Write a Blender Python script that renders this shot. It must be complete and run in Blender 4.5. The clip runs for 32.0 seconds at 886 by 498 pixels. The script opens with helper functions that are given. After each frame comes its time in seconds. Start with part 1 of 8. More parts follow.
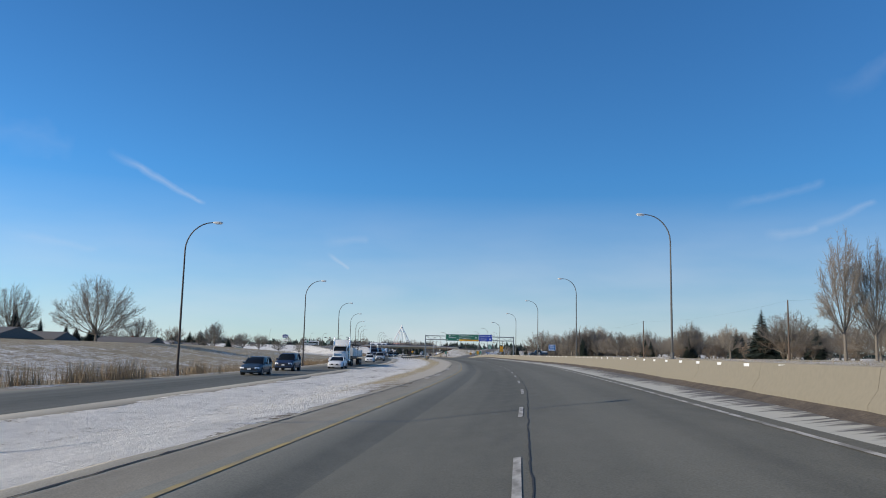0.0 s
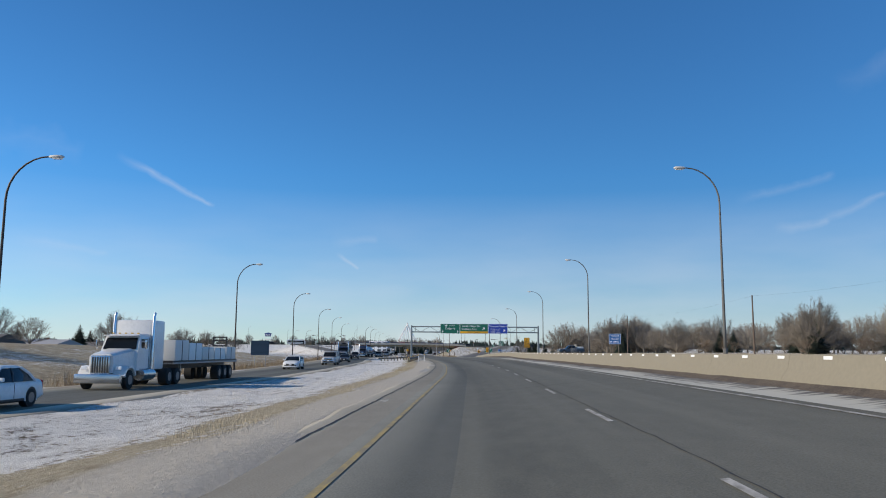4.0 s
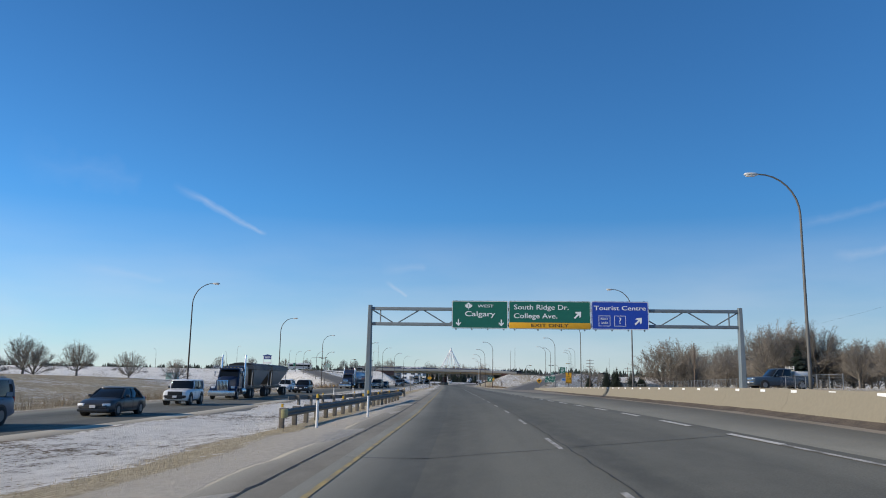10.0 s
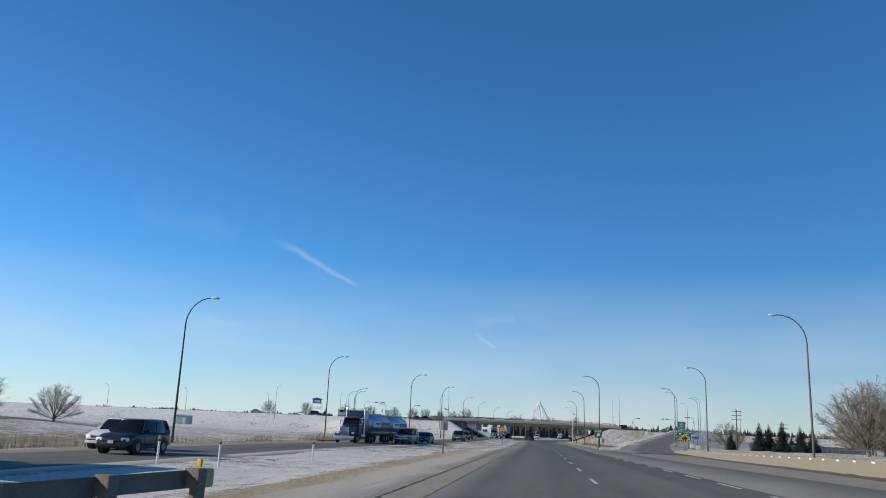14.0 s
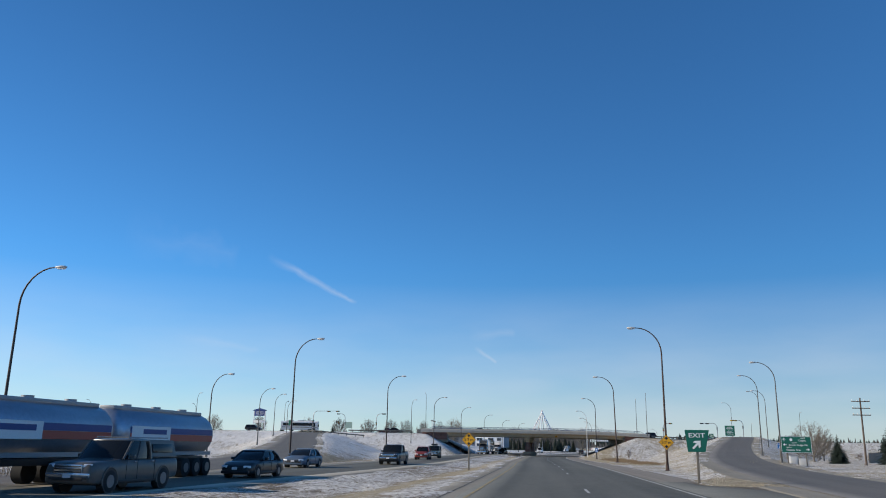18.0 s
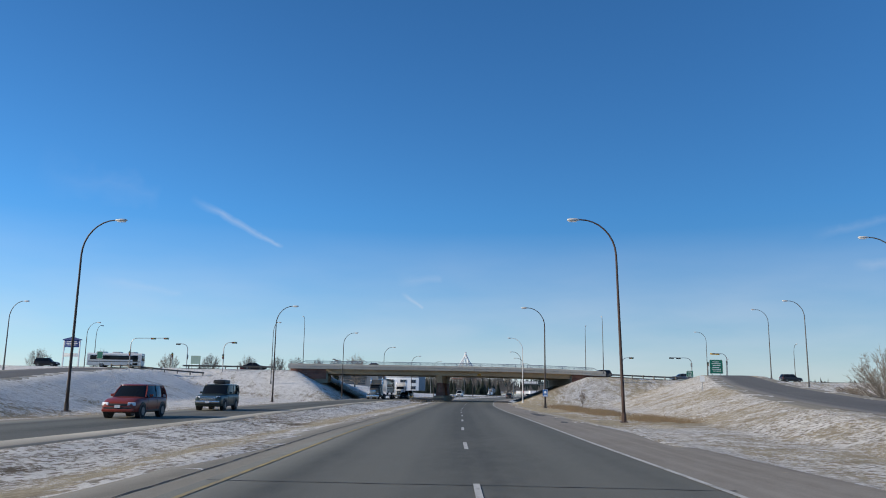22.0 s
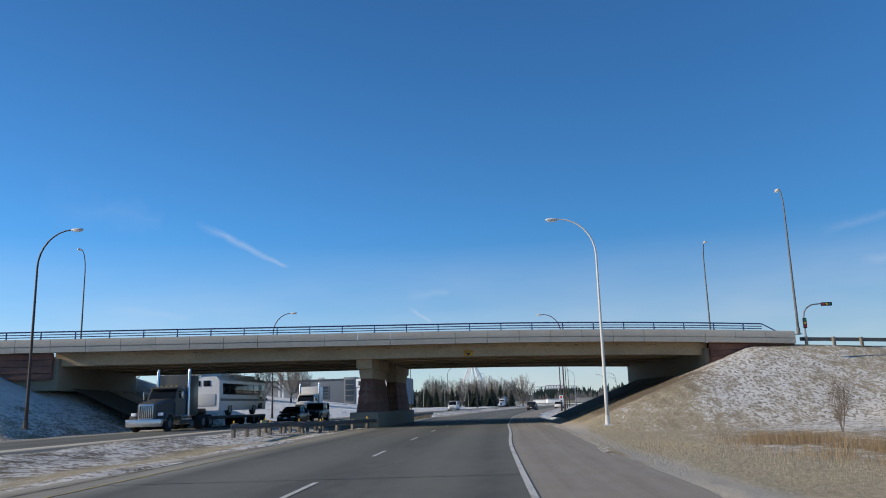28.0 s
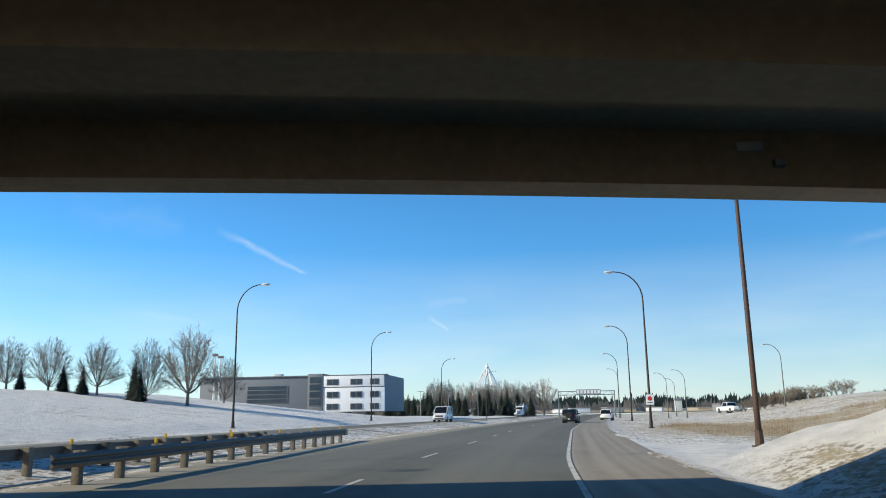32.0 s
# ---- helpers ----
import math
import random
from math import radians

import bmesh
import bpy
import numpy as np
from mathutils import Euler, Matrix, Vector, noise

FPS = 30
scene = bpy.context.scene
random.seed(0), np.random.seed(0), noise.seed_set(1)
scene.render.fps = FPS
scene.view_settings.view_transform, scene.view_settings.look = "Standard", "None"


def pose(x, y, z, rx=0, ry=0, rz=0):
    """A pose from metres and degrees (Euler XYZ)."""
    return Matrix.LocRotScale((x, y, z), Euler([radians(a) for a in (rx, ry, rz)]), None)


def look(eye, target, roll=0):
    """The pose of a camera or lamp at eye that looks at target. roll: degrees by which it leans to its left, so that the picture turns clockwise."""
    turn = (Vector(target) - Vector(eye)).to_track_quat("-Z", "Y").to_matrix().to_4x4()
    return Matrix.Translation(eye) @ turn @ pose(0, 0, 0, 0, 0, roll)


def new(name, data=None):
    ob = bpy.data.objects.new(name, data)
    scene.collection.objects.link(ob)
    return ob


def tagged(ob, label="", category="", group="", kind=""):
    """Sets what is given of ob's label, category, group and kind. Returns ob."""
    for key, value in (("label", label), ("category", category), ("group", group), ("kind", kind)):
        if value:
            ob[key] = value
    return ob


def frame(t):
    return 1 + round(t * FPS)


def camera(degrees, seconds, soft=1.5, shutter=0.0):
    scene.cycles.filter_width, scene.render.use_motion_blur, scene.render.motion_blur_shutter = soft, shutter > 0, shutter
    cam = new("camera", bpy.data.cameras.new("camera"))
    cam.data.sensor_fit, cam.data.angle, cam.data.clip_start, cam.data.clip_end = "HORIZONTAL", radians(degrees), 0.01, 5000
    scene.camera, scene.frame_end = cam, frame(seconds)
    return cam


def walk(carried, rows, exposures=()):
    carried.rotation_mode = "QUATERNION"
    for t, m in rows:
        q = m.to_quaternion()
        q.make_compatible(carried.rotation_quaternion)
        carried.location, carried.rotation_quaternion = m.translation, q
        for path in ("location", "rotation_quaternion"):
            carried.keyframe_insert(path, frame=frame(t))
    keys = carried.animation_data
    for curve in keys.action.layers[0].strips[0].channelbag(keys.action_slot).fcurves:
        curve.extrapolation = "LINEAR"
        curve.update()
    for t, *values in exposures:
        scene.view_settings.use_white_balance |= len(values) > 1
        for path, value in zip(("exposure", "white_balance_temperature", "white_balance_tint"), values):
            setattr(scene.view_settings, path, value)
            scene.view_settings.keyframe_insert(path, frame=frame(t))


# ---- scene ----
cam = camera(59.2, 32.0, 1.0)
PATH = [
    (0, (0.82, -1.483, 2.216), (0.818, 0.5, 2.48), 1.2),
    (1, (1.53, 16.134, 2.262), (1.52, 18.116, 2.524), 0.5),
    (2, (2.334, 33.883, 2.206), (2.31, 35.866, 2.461), 1.1),
    (3, (3.345, 51.332, 2.243), (3.322, 53.316, 2.495), 0.8),
    (4, (4.32, 68.699, 2.149), (4.295, 70.681, 2.409), 0.4),
    (6.5, (5.818, 112.477, 2.152), (5.762, 114.455, 2.444), 0.6),
    (7, (5.968, 121.072, 2.17), (5.906, 123.049, 2.467), 0.5),
    (7.5, (6.073, 129.723, 2.16), (5.999, 131.698, 2.464), 0.5),
    (8, (6.087, 138.407, 2.156), (6.005, 140.381, 2.462), 0.6),
    (8.5, (5.966, 147.129, 2.173), (5.875, 149.104, 2.477), 0.8),
    (9, (5.758, 155.861, 2.196), (5.652, 157.835, 2.499), 0.8),
    (9.5, (5.551, 164.468, 2.203), (5.413, 166.438, 2.517), 0.9),
    (10, (5.35, 172.939, 2.214), (5.201, 174.906, 2.543), 0.9),
    (10.5, (5.17, 181.497, 2.273), (4.995, 183.46, 2.611), 1.3),
    (11, (4.824, 190.026, 2.3), (4.61, 191.985, 2.644), 1.9),
    (11.5, (4.595, 198.517, 2.188), (4.333, 200.463, 2.567), 2.2),
    (12, (4.229, 207.296, 2.089), (3.945, 209.234, 2.493), 1.0),
    (13, (3.242, 224.548, 1.883), (2.92, 226.473, 2.32), 2.0),
    (16, (-0.563, 277.562, 1.967), (-0.997, 279.459, 2.429), 1.7),
    (17, (-1.584, 295.048, 1.93), (-1.966, 296.954, 2.399), 1.0),
    (18, (-2.594, 312.479, 1.873), (-2.963, 314.383, 2.363), 0.9),
    (19, (-3.506, 329.608, 1.744), (-3.798, 331.546, 2.14), 0.4),
    (20, (-4.457, 347.057, 1.723), (-4.75, 348.994, 2.127), 0.8),
    (21, (-5.306, 364.607, 1.684), (-5.575, 366.551, 2.067), 0.9),
    (22, (-5.702, 382.115, 1.64), (-5.892, 384.074, 1.998), 0.8),
    (23, (-5.452, 399.391, 1.573), (-5.601, 401.353, 1.932), -0.6),
    (24, (-5.66, 416.604, 1.586), (-5.718, 418.57, 1.946), -1.2),
    (25, (-6.409, 433.786, 1.458), (-6.582, 435.745, 1.823), -0.7),
    (25.5, (-6.846, 442.237, 1.451), (-7.056, 444.191, 1.819), -1.1),
    (28, (-9.064, 484.794, 1.063), (-9.266, 486.745, 1.454), -1.7),
    (29, (-9.782, 501.854, 1.012), (-10.009, 503.805, 1.387), -1.3),
    (30, (-10.539, 519.375, 0.973), (-10.778, 521.323, 1.359), -1.7),
    (31, (-11.193, 536.855, 0.964), (-11.442, 538.803, 1.341), -1.4),
    (32, (-11.704, 554.025, 0.833), (-11.951, 555.966, 1.245), -0.9),
]
walk(cam, [(t, look(eye, target, roll)) for t, eye, target, roll in PATH],
     [(0, 0.0, 6500, 10), (27.5, 0.0, 6500, 10), (29.0, 0.2, 6850, 8), (30.0, 0.5, 7050, 5), (30.6, 0.7, 7050, 5), (31.0, 0.82, 6850, 6), (32.0, 0.42, 6750, 4)])

# ---- world and sun ----
SUN_EL, SUN_DIR = radians(24), Vector((-0.95, -0.31, 0)).normalized()
world = bpy.data.worlds.new("sky")
scene.world = world
world.use_nodes = True
wn, wl = world.node_tree.nodes, world.node_tree.links
wn.clear()
w_out = wn.new("ShaderNodeOutputWorld")
w_bg = wn.new("ShaderNodeBackground")
w_sky = wn.new("ShaderNodeTexSky")
w_sky.sky_type, w_sky.sun_disc = "NISHITA", False
w_sky.sun_elevation, w_sky.sun_rotation = SUN_EL, math.atan2(-SUN_DIR.x, SUN_DIR.y)
w_sky.altitude, w_sky.air_density, w_sky.dust_density, w_sky.ozone_density = 700, 1.0, 0.0, 3.0
w_bg.inputs[1].default_value = 0.1


def wnode(kind, *ins, operation=""):
    """A node of the sky, with its inputs given as values or sockets."""
    n = wn.new(kind)
    if operation:
        n.operation = operation
    for i, v in enumerate(ins):
        if hasattr(v, "is_output"):
            wl.new(v, n.inputs[i])
        elif v is not None:
            n.inputs[i].default_value = v
    return n.outputs[0]


def wmath(op, *ins):
    return wnode("ShaderNodeMath", *ins, operation=op)


w_dir = wn.new("ShaderNodeTexCoord").outputs["Generated"]


def streak(a, b, wide, tail, seed):
    """A thin cloud along the arc of the sky from direction a to b: widest and faintest at a."""
    a, b = Vector(a).normalized(), Vector(b).normalized()
    along = (b - a)
    size = along.length
    along.normalize()
    side = a.cross(b).normalized()
    nz = wn.new("ShaderNodeTexNoise")
    wl.new(w_dir, nz.inputs["Vector"])
    nz.inputs["Scale"].default_value, nz.inputs["Detail"].default_value = 22 + seed, 5
    wob = wmath("MULTIPLY", wmath("SUBTRACT", nz.outputs["Fac"], 0.5), wide * 2.2)
    rel = wnode("ShaderNodeVectorMath", w_dir, tuple(a), operation="SUBTRACT")
    u = wn.new("ShaderNodeVectorMath")
    u.operation = "DOT_PRODUCT"
    wl.new(rel, u.inputs[0])
    u.inputs[1].default_value = along / size
    v = wn.new("ShaderNodeVectorMath")
    v.operation = "DOT_PRODUCT"
    wl.new(rel, v.inputs[0])
    v.inputs[1].default_value = side
    u, v = u.outputs["Value"], wmath("ADD", v.outputs["Value"], wob)
    half = wmath("MULTIPLY_ADD", u, wide * (tail - 1), wide)
    prof = wmath("MAXIMUM", wmath("SUBTRACT", 1.0, wmath("DIVIDE", wmath("ABSOLUTE", v), half)), 0.0)
    ends = wmath("MULTIPLY", wnode("ShaderNodeMapRange", u, 0.0, 0.35, 0.0, 1.0), wnode("ShaderNodeMapRange", u, 0.93, 1.0, 1.0, 0.0))
    return wmath("MULTIPLY", wmath("MULTIPLY", prof, ends), wmath("MULTIPLY_ADD", nz.outputs["Fac"], 0.9, 0.15))


def heading(az, el):
    """A direction from degrees right of ahead and above the horizon."""
    az, el = radians(az), radians(el)
    return (math.sin(az) * math.cos(el), math.cos(az) * math.cos(el), math.sin(el))


cloud = wmath("MULTIPLY", streak(heading(-24.0, 13.2), heading(-17.3, 10.0), 0.007, 0.4, 0), 0.42)
for az0, el0, az1, el1, wd, st in ((-8.6, 7.0, -6.9, 5.9, 0.004, 0.3), (-9.0, 7.9, -5.5, 8.1, 0.012, 0.14), (20, 10.4, 26.5, 11.8, 0.008, 0.18),
                                   (22.5, 8.2, 26, 8.7, 0.008, 0.2), (25, 8.6, 29.5, 10.2, 0.008, 0.2), (27, 17.0, 33, 20, 0.016, 0.09),
                                   (-34, 14, -26, 13, 0.03, 0.08), (-30, 7.2, -24, 6.4, 0.008, 0.12)):
    cloud = wmath("ADD", cloud, wmath("MULTIPLY", streak(heading(az0, el0), heading(az1, el1), wd, 0.6, 3), st))
# thin haze of cirrus, thickest near the horizon
w_sep = wn.new("ShaderNodeSeparateXYZ")
wl.new(w_dir, w_sep.inputs[0])
hz = wn.new("ShaderNodeTexNoise")
hm = wn.new("ShaderNodeMapping")
hm.inputs["Scale"].default_value = (2.2, 2.2, 9)
wl.new(w_dir, hm.inputs[0])
wl.new(hm.outputs[0], hz.inputs["Vector"])
hz.inputs["Scale"].default_value, hz.inputs["Detail"].default_value = 2.2, 6
low = wnode("ShaderNodeMapRange", w_sep.outputs[2], 0.0, 0.2, 1.0, 0.0)
veil = wmath("MULTIPLY", low, wnode("ShaderNodeMapRange", hz.outputs["Fac"], 0.3, 0.75, 0.3, 0.68))
cloud = wmath("MINIMUM", wmath("ADD", cloud, veil), 1.0)
w_mix = wn.new("ShaderNodeMixRGB")
wl.new(cloud, w_mix.inputs[0])
w_tint = wn.new("ShaderNodeMixRGB")
w_tint.blend_type = "MULTIPLY"
w_tint.inputs[0].default_value = 1.0
w_hue = wn.new("ShaderNodeMixRGB")
wl.new(wnode("ShaderNodeMapRange", w_sep.outputs[2], 0.0, 0.22, 0.0, 1.0), w_hue.inputs[0])
w_hue.inputs[1].default_value, w_hue.inputs[2].default_value = (0.66, 0.88, 1.06, 1), (0.43, 0.97, 1.37, 1)
wl.new(w_hue.outputs[0], w_tint.inputs[2])
wl.new(w_sky.outputs[0], w_tint.inputs[1])
wl.new(w_tint.outputs[0], w_mix.inputs[1])
w_mix.inputs[2].default_value = (6.9, 7.3, 8.1, 1)
wl.new(w_mix.outputs[0], w_bg.inputs[0])
wl.new(w_bg.outputs[0], w_out.inputs[0])

sun_data = bpy.data.lights.new("sun", "SUN")
sun_data.energy, sun_data.angle, sun_data.color = 4.7, radians(0.55), (1, 0.90, 0.76)
sun = new("sun", sun_data)
sun.matrix_world = look(Vector((0, 0, 0)), -(SUN_DIR * math.cos(SUN_EL) + Vector((0, 0, math.sin(SUN_EL)))))

# ---- materials ----
def material(name, color, rough=0.7, metal=0.0, spread=0.0, scale=4.0, stain=None, bump=0.0, per_object=0.0, spec=0.5):
    """A plain surface with grain at two scales. spread: how far its brightness wanders; stain: (colour, amount) of larger blotches."""
    m = bpy.data.materials.new(name)
    m.use_nodes = True
    n, l = m.node_tree.nodes, m.node_tree.links
    b = n["Principled BSDF"]
    b.inputs["Roughness"].default_value, b.inputs["Metallic"].default_value = rough, metal
    b.inputs["Specular IOR Level"].default_value = spec
    if not (spread or stain or bump or per_object):
        b.inputs["Base Color"].default_value = (*color, 1)
        return m
    tc = n.new("ShaderNodeTexCoord").outputs["Object"]
    fine, big = n.new("ShaderNodeTexNoise"), n.new("ShaderNodeTexNoise")
    for t, s, d in ((fine, scale * 6, 4), (big, scale * 0.5, 5)):
        l.new(tc, t.inputs["Vector"])
        t.inputs["Scale"].default_value, t.inputs["Detail"].default_value = s, d
    rgb = n.new("ShaderNodeRGB")
    rgb.outputs[0].default_value = (*color, 1)
    last = rgb.outputs[0]
    if stain:
        mix = n.new("ShaderNodeMixRGB")
        r = n.new("ShaderNodeMapRange")
        l.new(big.outputs["Fac"], r.inputs[0])
        r.inputs[1].default_value, r.inputs[2].default_value, r.inputs[4].default_value = 0.42, 0.68, stain[1]
        l.new(r.outputs[0], mix.inputs[0])
        l.new(last, mix.inputs[1])
        mix.inputs[2].default_value = (*stain[0], 1)
        last = mix.outputs[0]
    value = n.new("ShaderNodeMapRange")
    l.new(fine.outputs["Fac"], value.inputs[0])
    value.inputs[1].default_value, value.inputs[2].default_value = 0.3, 0.7
    value.inputs[3].default_value, value.inputs[4].default_value = 1 - spread, 1 + spread
    v = value.outputs[0]
    if per_object:
        o = n.new("ShaderNodeObjectInfo")
        r = n.new("ShaderNodeMapRange")
        l.new(o.outputs["Random"], r.inputs[0])
        r.inputs[3].default_value, r.inputs[4].default_value = 1 - per_object, 1 + per_object
        mul = n.new("ShaderNodeMath")
        mul.operation = "MULTIPLY"
        l.new(v, mul.inputs[0])
        l.new(r.outputs[0], mul.inputs[1])
        v = mul.outputs[0]
    hsv = n.new("ShaderNodeHueSaturation")
    l.new(v, hsv.inputs["Value"])
    l.new(last, hsv.inputs["Color"])
    l.new(hsv.outputs[0], b.inputs["Base Color"])
    if bump:
        bp = n.new("ShaderNodeBump")
        bp.inputs["Strength"].default_value, bp.inputs["Distance"].default_value = 0.6, bump
        l.new(fine.outputs["Fac"], bp.inputs["Height"])
        l.new(bp.outputs[0], b.inputs["Normal"])
    return m


def paint(name, color):
    m = material(name, color, 0.30, 0.0, spread=0.06, scale=1.2, stain=((0.13, 0.118, 0.10), 0.08), spec=0.32)
    m.node_tree.nodes["Principled BSDF"].inputs["Coat Weight"].default_value = 0.18
    return m


def ground_material():
    """Snow lying thin over dead grass and dirt: the sheet's attribute 'cover' holds snow (r), straw (g) and pale salted sand (b)."""
    m = bpy.data.materials.new("snowy_ground")
    m.use_nodes = True
    n, l = m.node_tree.nodes, m.node_tree.links
    b = n["Principled BSDF"]
    b.inputs["Roughness"].default_value = 0.9
    b.inputs["Specular IOR Level"].default_value = 0.2
    tc = n.new("ShaderNodeTexCoord").outputs["Object"]
    at = n.new("ShaderNodeAttribute")
    at.attribute_name = "cover"
    sep = n.new("ShaderNodeSeparateColor")
    l.new(at.outputs["Color"], sep.inputs[0])

    def noise_of(scale, detail, rough=0.6, stretch=None):
        t = n.new("ShaderNodeTexNoise")
        src = tc
        if stretch:
            mp = n.new("ShaderNodeMapping")
            mp.inputs["Scale"].default_value = stretch
            l.new(tc, mp.inputs[0])
            src = mp.outputs[0]
        l.new(src, t.inputs["Vector"])
        t.inputs["Scale"].default_value, t.inputs["Detail"].default_value, t.inputs["Roughness"].default_value = scale, detail, rough
        return t.outputs["Fac"]

    def math_of(op, *ins):
        t = n.new("ShaderNodeMath")
        t.operation = op
        for i, v in enumerate(ins):
            if isinstance(v, (int, float)):
                t.inputs[i].default_value = v
            else:
                l.new(v, t.inputs[i])
        return t.outputs[0]

    def ramp(v, a, z, lo=0.0, hi=1.0):
        r = n.new("ShaderNodeMapRange")
        l.new(v, r.inputs[0])
        for i, x in enumerate((a, z, lo, hi)):
            r.inputs[i + 1].default_value = x
        return r.outputs[0]

    def mix(f, a, z):
        t = n.new("ShaderNodeMixRGB")
        l.new(f, t.inputs[0])
        for i, v in ((1, a), (2, z)):
            if isinstance(v, tuple):
                t.inputs[i].default_value = (*v, 1)
            else:
                l.new(v, t.inputs[i])
        return t.outputs[0]

    big, mid, fine = noise_of(0.09, 4), noise_of(1.1, 6, 0.7, (1, 0.6, 1)), noise_of(6.0, 7, 0.8, (1, 0.7, 1))
    both = math_of("ADD", math_of("MULTIPLY", mid, 0.36), math_of("ADD", math_of("MULTIPLY", fine, 0.64), math_of("MULTIPLY", math_of("SUBTRACT", big, 0.5), 0.35)))
    # earth and straw
    earth = mix(ramp(fine, 0.35, 0.7), (0.12, 0.09, 0.058), (0.25, 0.2, 0.14))
    straw = mix(ramp(noise_of(9, 5, 0.75, (1, 0.3, 1)), 0.35, 0.7), (0.32, 0.262, 0.165), (0.60, 0.51, 0.355))
    soil = mix(ramp(math_of("ADD", sep.outputs[1], math_of("SUBTRACT", mid, 0.5)), 0.25, 0.65), earth, straw)
    snow = mix(ramp(mid, 0.3, 0.7), (0.61, 0.585, 0.535), (0.83, 0.80, 0.74))
    sand = mix(ramp(fine, 0.35, 0.7), (0.43, 0.38, 0.30), (0.56, 0.50, 0.405))
    soil = mix(ramp(math_of("ADD", sep.outputs[2], math_of("MULTIPLY", math_of("SUBTRACT", mid, 0.5), 0.6)), 0.35, 0.65), soil, sand)
    both = math_of("MULTIPLY_ADD", both, 2.6, -0.80)
    mask = ramp(math_of("ADD", both, math_of("SUBTRACT", sep.outputs[0], 0.5)), 0.44, 0.56)
    tips = ramp(noise_of(4.5, 2, 0.5, (1, 0.6, 1)), 0.53, 0.60)
    thin = ramp(sep.outputs[0], 0.60, 0.72, 0.85, 0.0)
    col = mix(math_of("MULTIPLY", math_of("MULTIPLY", tips, thin), mask), mix(mask, soil, snow), (0.20, 0.163, 0.108))
    l.new(col, b.inputs["Base Color"])
    bp = n.new("ShaderNodeBump")
    bp.inputs["Strength"].default_value, bp.inputs["Distance"].default_value = 0.7, 0.25
    l.new(math_of("MULTIPLY", both, ramp(sep.outputs[2], 0.2, 0.9, 1.0, 0.25)), bp.inputs["Height"])
    l.new(bp.outputs[0], b.inputs["Normal"])
    return m


def asphalt_material(name, dark, light, dust, lane=True):
    """Worn asphalt: fine grit, long wheel tracks along the road, dusty blotches."""
    m = bpy.data.materials.new(name)
    m.use_nodes = True
    n, l = m.node_tree.nodes, m.node_tree.links
    b = n["Principled BSDF"]
    b.inputs["Roughness"].default_value = 0.8
    b.inputs["Specular IOR Level"].default_value = 0.3
    tc = n.new("ShaderNodeTexCoord")
    uv = tc.outputs["UV"]

    def noise_of(src, scale, detail, stretch):
        mp = n.new("ShaderNodeMapping")
        mp.inputs["Scale"].default_value = stretch
        l.new(src, mp.inputs[0])
        t = n.new("ShaderNodeTexNoise")
        l.new(mp.outputs[0], t.inputs["Vector"])
        t.inputs["Scale"].default_value, t.inputs["Detail"].default_value = scale, detail
        return t.outputs["Fac"]

    def ramp(v, a, z, lo=0.0, hi=1.0):
        r = n.new("ShaderNodeMapRange")
        l.new(v, r.inputs[0])
        for i, x in enumerate((a, z, lo, hi)):
            r.inputs[i + 1].default_value = x
        return r.outputs[0]

    def mix(f, a, z, kind="MIX"):
        t = n.new("ShaderNodeMixRGB")
        t.blend_type = kind
        if isinstance(f, float):
            t.inputs[0].default_value = f
        else:
            l.new(f, t.inputs[0])
        for i, v in ((1, a), (2, z)):
            if isinstance(v, tuple):
                t.inputs[i].default_value = (*v, 1)
            else:
                l.new(v, t.inputs[i])
        return t.outputs[0]

    grit = noise_of(tc.outputs["Object"], 38, 4, (1, 1, 1))
    tracks = noise_of(uv, 0.55, 3, (1, 0.012, 1))
    blots = noise_of(tc.outputs["Object"], 0.16, 6, (1, 0.5, 1))
    base = mix(ramp(tracks, 0.36, 0.64), dark, light)
    base = mix(ramp(blots, 0.5, 0.8, 0, 0.55), base, dust)
    side = n.new("ShaderNodeSeparateXYZ")
    l.new(uv, side.inputs[0])
    edge = n.new("ShaderNodeMath")
    edge.operation = "MULTIPLY"
    l.new(ramp(side.outputs[0], 0.15, 1.3, 1.0, 0.0), edge.inputs[0])
    l.new(ramp(blots, 0.3, 0.65, 0.5, 1.0), edge.inputs[1])
    if lane:
        base = mix(edge.outputs[0], base, tuple(1.8 * c for c in dust))
    g = ramp(grit, 0.3, 0.72, 0.78, 1.22)
    base = mix(ramp(noise_of(tc.outputs["Object"], 2.6, 5, (1, 0.35, 1)), 0.4, 0.75, 0, 0.35), base, dust)
    hsv = n.new("ShaderNodeHueSaturation")
    l.new(g, hsv.inputs["Value"])
    l.new(base, hsv.inputs["Color"])
    l.new(hsv.outputs[0], b.inputs["Base Color"])
    bp = n.new("ShaderNodeBump")
    bp.inputs["Strength"].default_value, bp.inputs["Distance"].default_value = 0.5, 0.01
    l.new(grit, bp.inputs["Height"])
    l.new(bp.outputs[0], b.inputs["Normal"])
    return m


